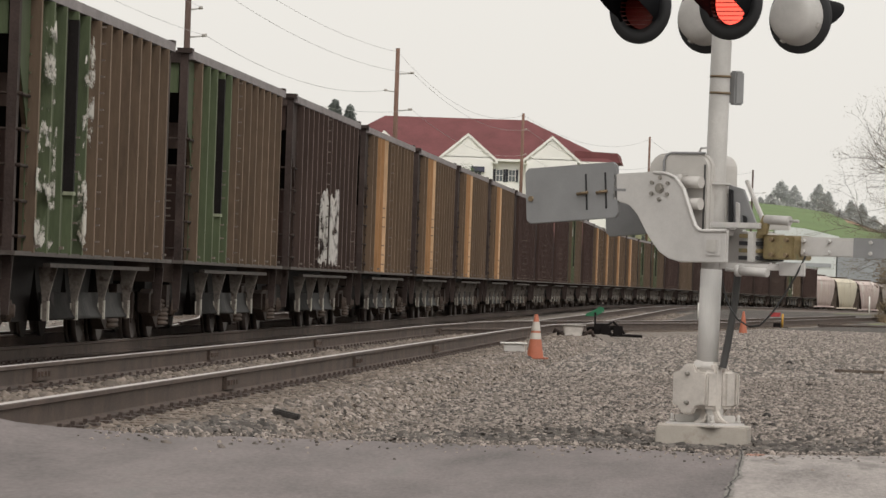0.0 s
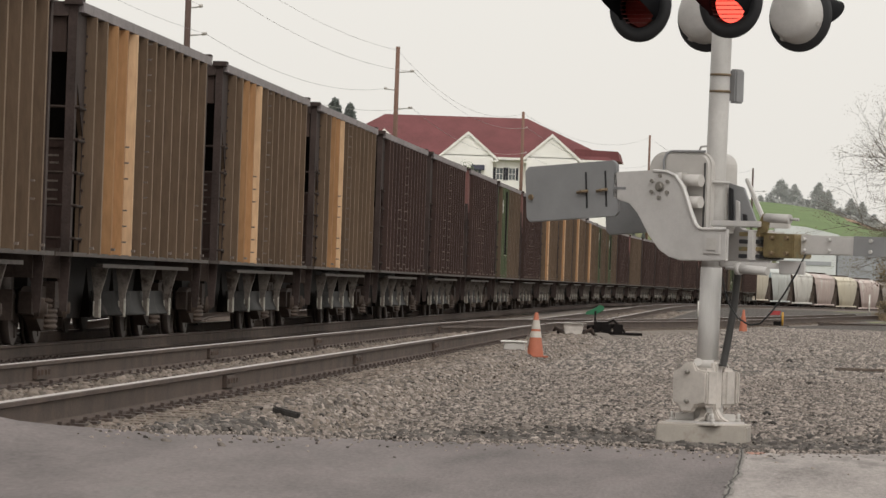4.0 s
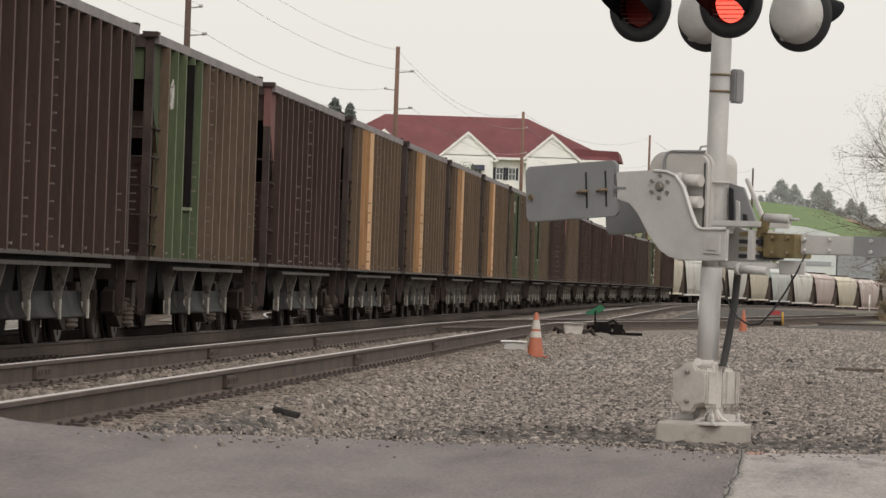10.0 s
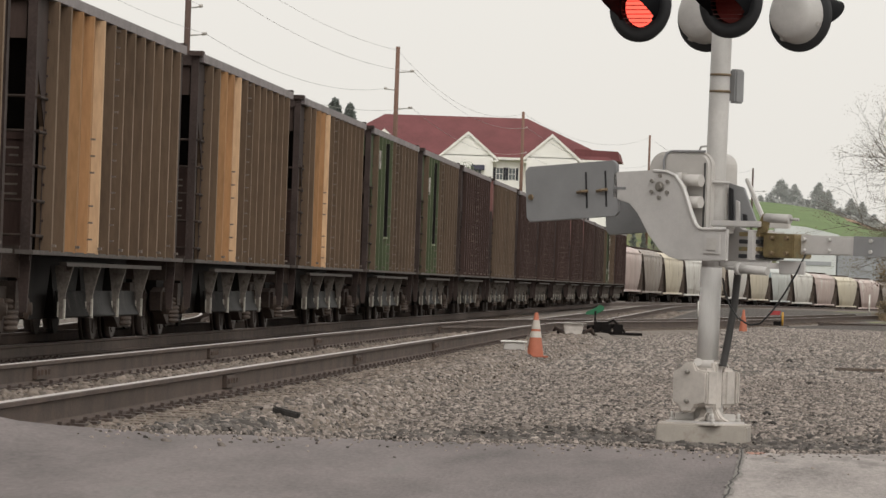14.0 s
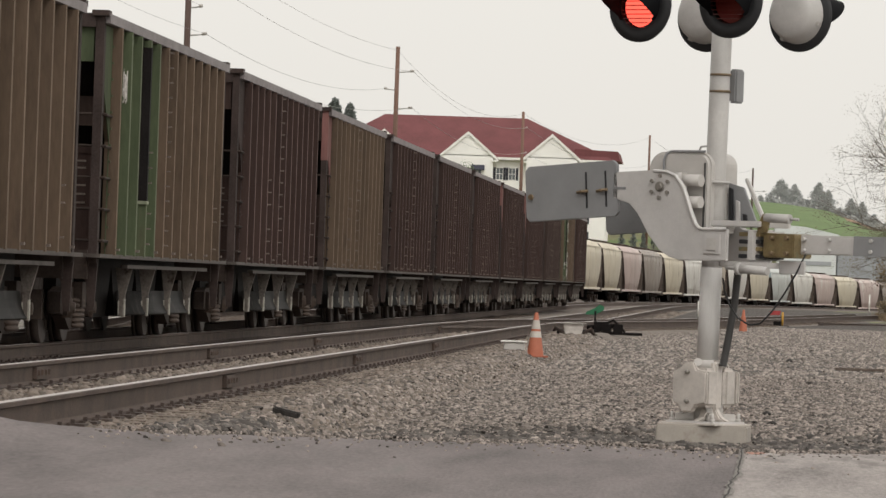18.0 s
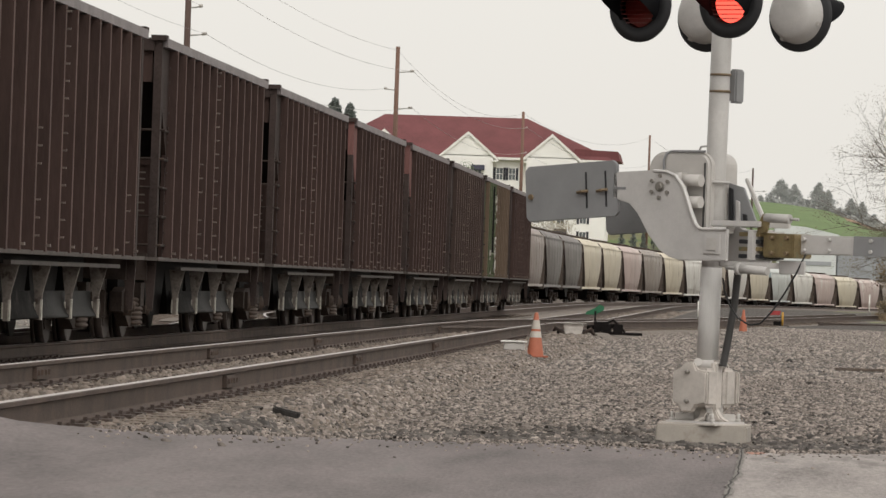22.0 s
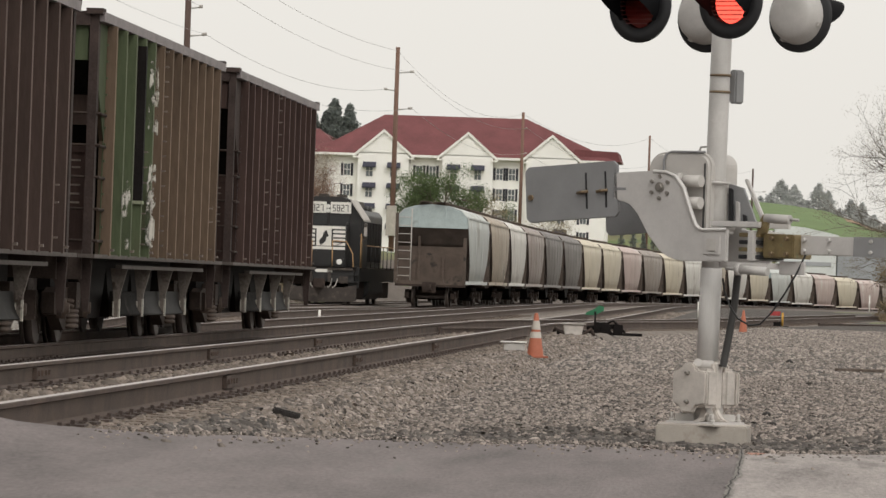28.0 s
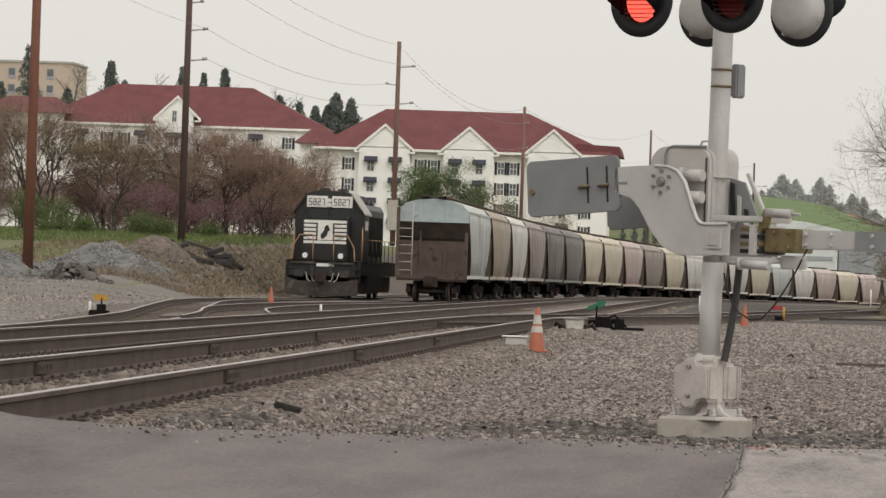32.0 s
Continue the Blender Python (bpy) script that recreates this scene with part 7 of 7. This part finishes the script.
for s in (-1, 1):
    part("lever", Geo().line([(s * 0.17, -0.1, 0.12), (s * 0.26, -0.12, 0.2), (s * 0.34, -0.1, 0.26), (s * 0.40, -0.05, 0.14)], 0.035, 8), M["truck"], motor, "dark crank arm")
part("lid", Geo().box(-0.24, 0.24, -0.18, 0.18, 0.34, 0.365), M["dust_sill"], motor, "white lid", 0.006)
part("leg", Geo().tube((0, 0, -0.05), (0, 0, 0.15), 0.07, 10), M["black"], motor)
part("pipe", Geo().tube((-0.55, 0, 0.12), (-0.2, 0, 0.18), 0.05, 8), M["black"], motor)
low = thing("junction_box", "low grey junction box with a pale lid on gravel", "metal box", pose(-3.27, 67.0, 0.09))
part("box", Geo().box(-0.14, 0.14, -0.1, 0.1, 0.06, 0.19), M["cast"], low, bevel=0.015)
part("lid", Geo().box(-0.19, 0.17, -0.12, 0.12, 0.19, 0.21), M["trim"], low, "pale lid", 0.005)
part("leg", Geo().tube((-0.04, 0, -0.02), (-0.04, 0, 0.07), 0.055, 10), M["black"], low)
yellow = thing("switch_stand", "black switch stand with a yellow target", "switch stand", pose(-15.2, 112, -0.12))
part("body", Geo().box(-0.12, 0.32, -0.2, 0.2, 0, 0.14).box(0.05, 0.25, -0.1, 0.1, 0.1, 0.28), M["black"], yellow, bevel=0.012)
part("target", Geo().box(-0.03, 0.28, -0.01, 0.01, 0.36, 0.50), M["yellow_sign"], yellow, "yellow metal target", 0.004)
part("mast", Geo().tube((0.15, 0, 0.2), (0.15, 0, 0.42), 0.02, 8), M["black"], yellow)
part("marker", Geo().tube((-0.12, 0, 0.0), (-0.12, 0, 0.34), 0.03, 8), M["white"], yellow, "short white marker")
flag = thing("derail_sign", "red derail flag beside a yellow marker", "sign", pose(0.86, 157, -0.03))
part("foot", Geo().box(-0.35, 0.25, -0.2, 0.2, 0, 0.07).box(-0.25, 0.0, -0.1, 0.1, 0.05, 0.2), M["black"], flag, bevel=0.01)
part("flag", Geo().slab([(-0.38, 0.4), (-0.04, 0.4), (-0.02, 0.54), (-0.36, 0.53)], 0.012), M["red_sign"], flag, "red flag plate", 0.003)
part("marker", Geo().tube((0.04, 0, 0.0), (0.04, 0, 0.5), 0.035, 8), M["yellow_sign"], flag, "yellow marker")
for x, y, z, h in ((-2.25, 196, -0.1, 0.75), (9.2, 395, -0.4, 1.6), (-11.4, 128, -0.05, 0.28)):
    p = part("marker_post", Geo().tube((0, 0, 0), (0, 0, h), 0.035 if h < 1 else 0.06, 10), M["white"], at=pose(x, y, z), bevel=0.008)
    tagged(p, "short white marker post beside the track", "post", "marker posts")
stick = part("timber_scrap", Geo().box(-0.1, 0.1, -0.02, 0.02, 0, 0.04), M["dark_heap"], bevel=0.008, at=pose(-3.03, 31.8, max(lot_z(-3.03, 31.8), shoulder(-3.03, 31.8)) + 0.03, 3, 10, -25))
tagged(stick, "dark charred stick lying on the stones", "stick")
for k, (x, y, r) in enumerate(((0.14, 42.6, 0.032), (0.56, 75.8, 0.045), (0.17, 39.8, 0.028))):
    rnd = random.Random(840 + k)
    lump = Geo().turn([(0.0, r * 0.8), (r * 0.6, r * 0.65), (r, r * 0.2), (r * 0.9, -r * 0.3), (0.0, -r * 0.5)], n=8)
    lump.v = [(a * rnd.uniform(0.8, 1.5), b * rnd.uniform(0.8, 1.2), c * rnd.uniform(0.8, 1.2)) for a, b, c in lump.v]
    lump.s = [False] * len(lump.s)
    tagged(part("rock", lump, M["dark_heap"], at=pose(x, y, lot_z(x, y) + r * 0.3)), "dark lump of coal lying on the gravel", "rock", "lumps of coal")
plank = part("timber_scrap", Geo().box(-0.35, 0.35, -0.04, 0.04, 0, 0.04), M["brown_heap"], bevel=0.008, at=pose(1.5, 69, 0.02, 0, 0, 8))
tagged(plank, "weathered plank lying on the gravel", "plank")
point = part("switch_rail", sweep(Geo(), RAIL, [(2.2, 168, 0.12), (3.0, 172, 0.1), (5.4, 182, 0.05)]), M["rail_side"])
tagged(point, "loose rusty rail section lying by the spur", "rail")
for k, (a, b) in enumerate((((-5.4, 84, 0.3), (-4.0, 104, 0.22)), ((-4.2, 120, 0.20), (-3.1, 146, 0.18)))):
    g = sweep(Geo(), RAIL, [a, tuple(Vector(a).lerp(Vector(b), 0.5) + Vector((0.12, 0, 0))), b])
    tagged(part("guard_rail", g, M["rail_side"]), "worn bright guard rail in the turnout", "rail")
# crack and seam in the paving
M["seam"] = mat("crack_seam", (0.20, 0.185, 0.17), 0.95, var=0.4, size=0.1)
rnd = random.Random(77)
pts = [(seam_x(22 + k * 0.35) + rnd.uniform(-0.008, 0.008), 22 + k * 0.35) for k in range(31)]
g, dark = Geo(), Geo()
for (a, b), (c, d) in zip(pts, pts[1:]):
    w, k = 0.012 + 0.012 * rnd.random(), 0.002 + 0.004 * rnd.random()
    g.add([(a - w, b, road_z(a, b) + 0.009), (a + w, b, road_z(a, b) + 0.009), (c + w, d, road_z(c, d) + 0.009), (c - w, d, road_z(c, d) + 0.009)], [(0, 1, 2, 3)])
    dark.add([(a - k, b, road_z(a, b) + 0.013), (a + k, b, road_z(a, b) + 0.013), (c + k, d, road_z(c, d) + 0.013), (c - k, d, road_z(c, d) + 0.013)], [(0, 1, 2, 3)])
tagged(part("road_seam", g, M["seam"]), "ragged pale joint between two pavings", "seam", kind="structure")
tagged(part("road_crack", dark, M["dark_heap"]), "dark crack along the paving joint", "crack", kind="structure")
M["spot_paint"] = mat("orange_survey_paint", (0.34, 0.17, 0.12), 0.85, var=0.3, size=0.03)
spot = Geo().slab([(0.055 * (1 + 0.3 * math.sin(3 * a)) * math.cos(a), 0.22 * (1 + 0.25 * math.sin(5 * a)) * math.sin(a)) for a in [k * math.pi / 9 for k in range(18)]], 0.003, "z", 0.0)
tagged(part("paint_spot", spot, M["spot_paint"], at=pose(0.035, 31.8, road_z(0.035, 31.8) + 0.004)), "faded orange survey mark sprayed on the apron", "paint mark")

scatter("bank_stones", 23, 3500, lambda rng, n: np.array([(a, b, bank_z(a, b)) for a, b in zip(rng.uniform(-27, -20.9, n), rng.uniform(189, 230, n))]), 0.07, "rust_stone", "brown clods and stones over the bank", "rubble")
scatter("tie_stones", 24, 7000, side_spots(27, 80, 1.3, near_path, 0.84, 1.32, 0.0), 0.018, "rust_stone", "rusty stones between the tie ends", "ballast")


# ---------------------------------------------------------------- what moves
def motions():
    for n, car in CARS.items():
        walk(car, car_rows(n))
    for lamp, first in LAMPS:
        walk(lamp, flash_rows(first))
    walk(wheel_lead, spin_rows())
    move = wheel_lead.animation_data
    for w in [o for o in scene.objects if o.name.startswith("wheelset") and o is not wheel_lead]:
        w.rotation_mode = "QUATERNION"
        w.animation_data_create().action = move.action
        w.animation_data.action_slot = move.action_slot


motions()
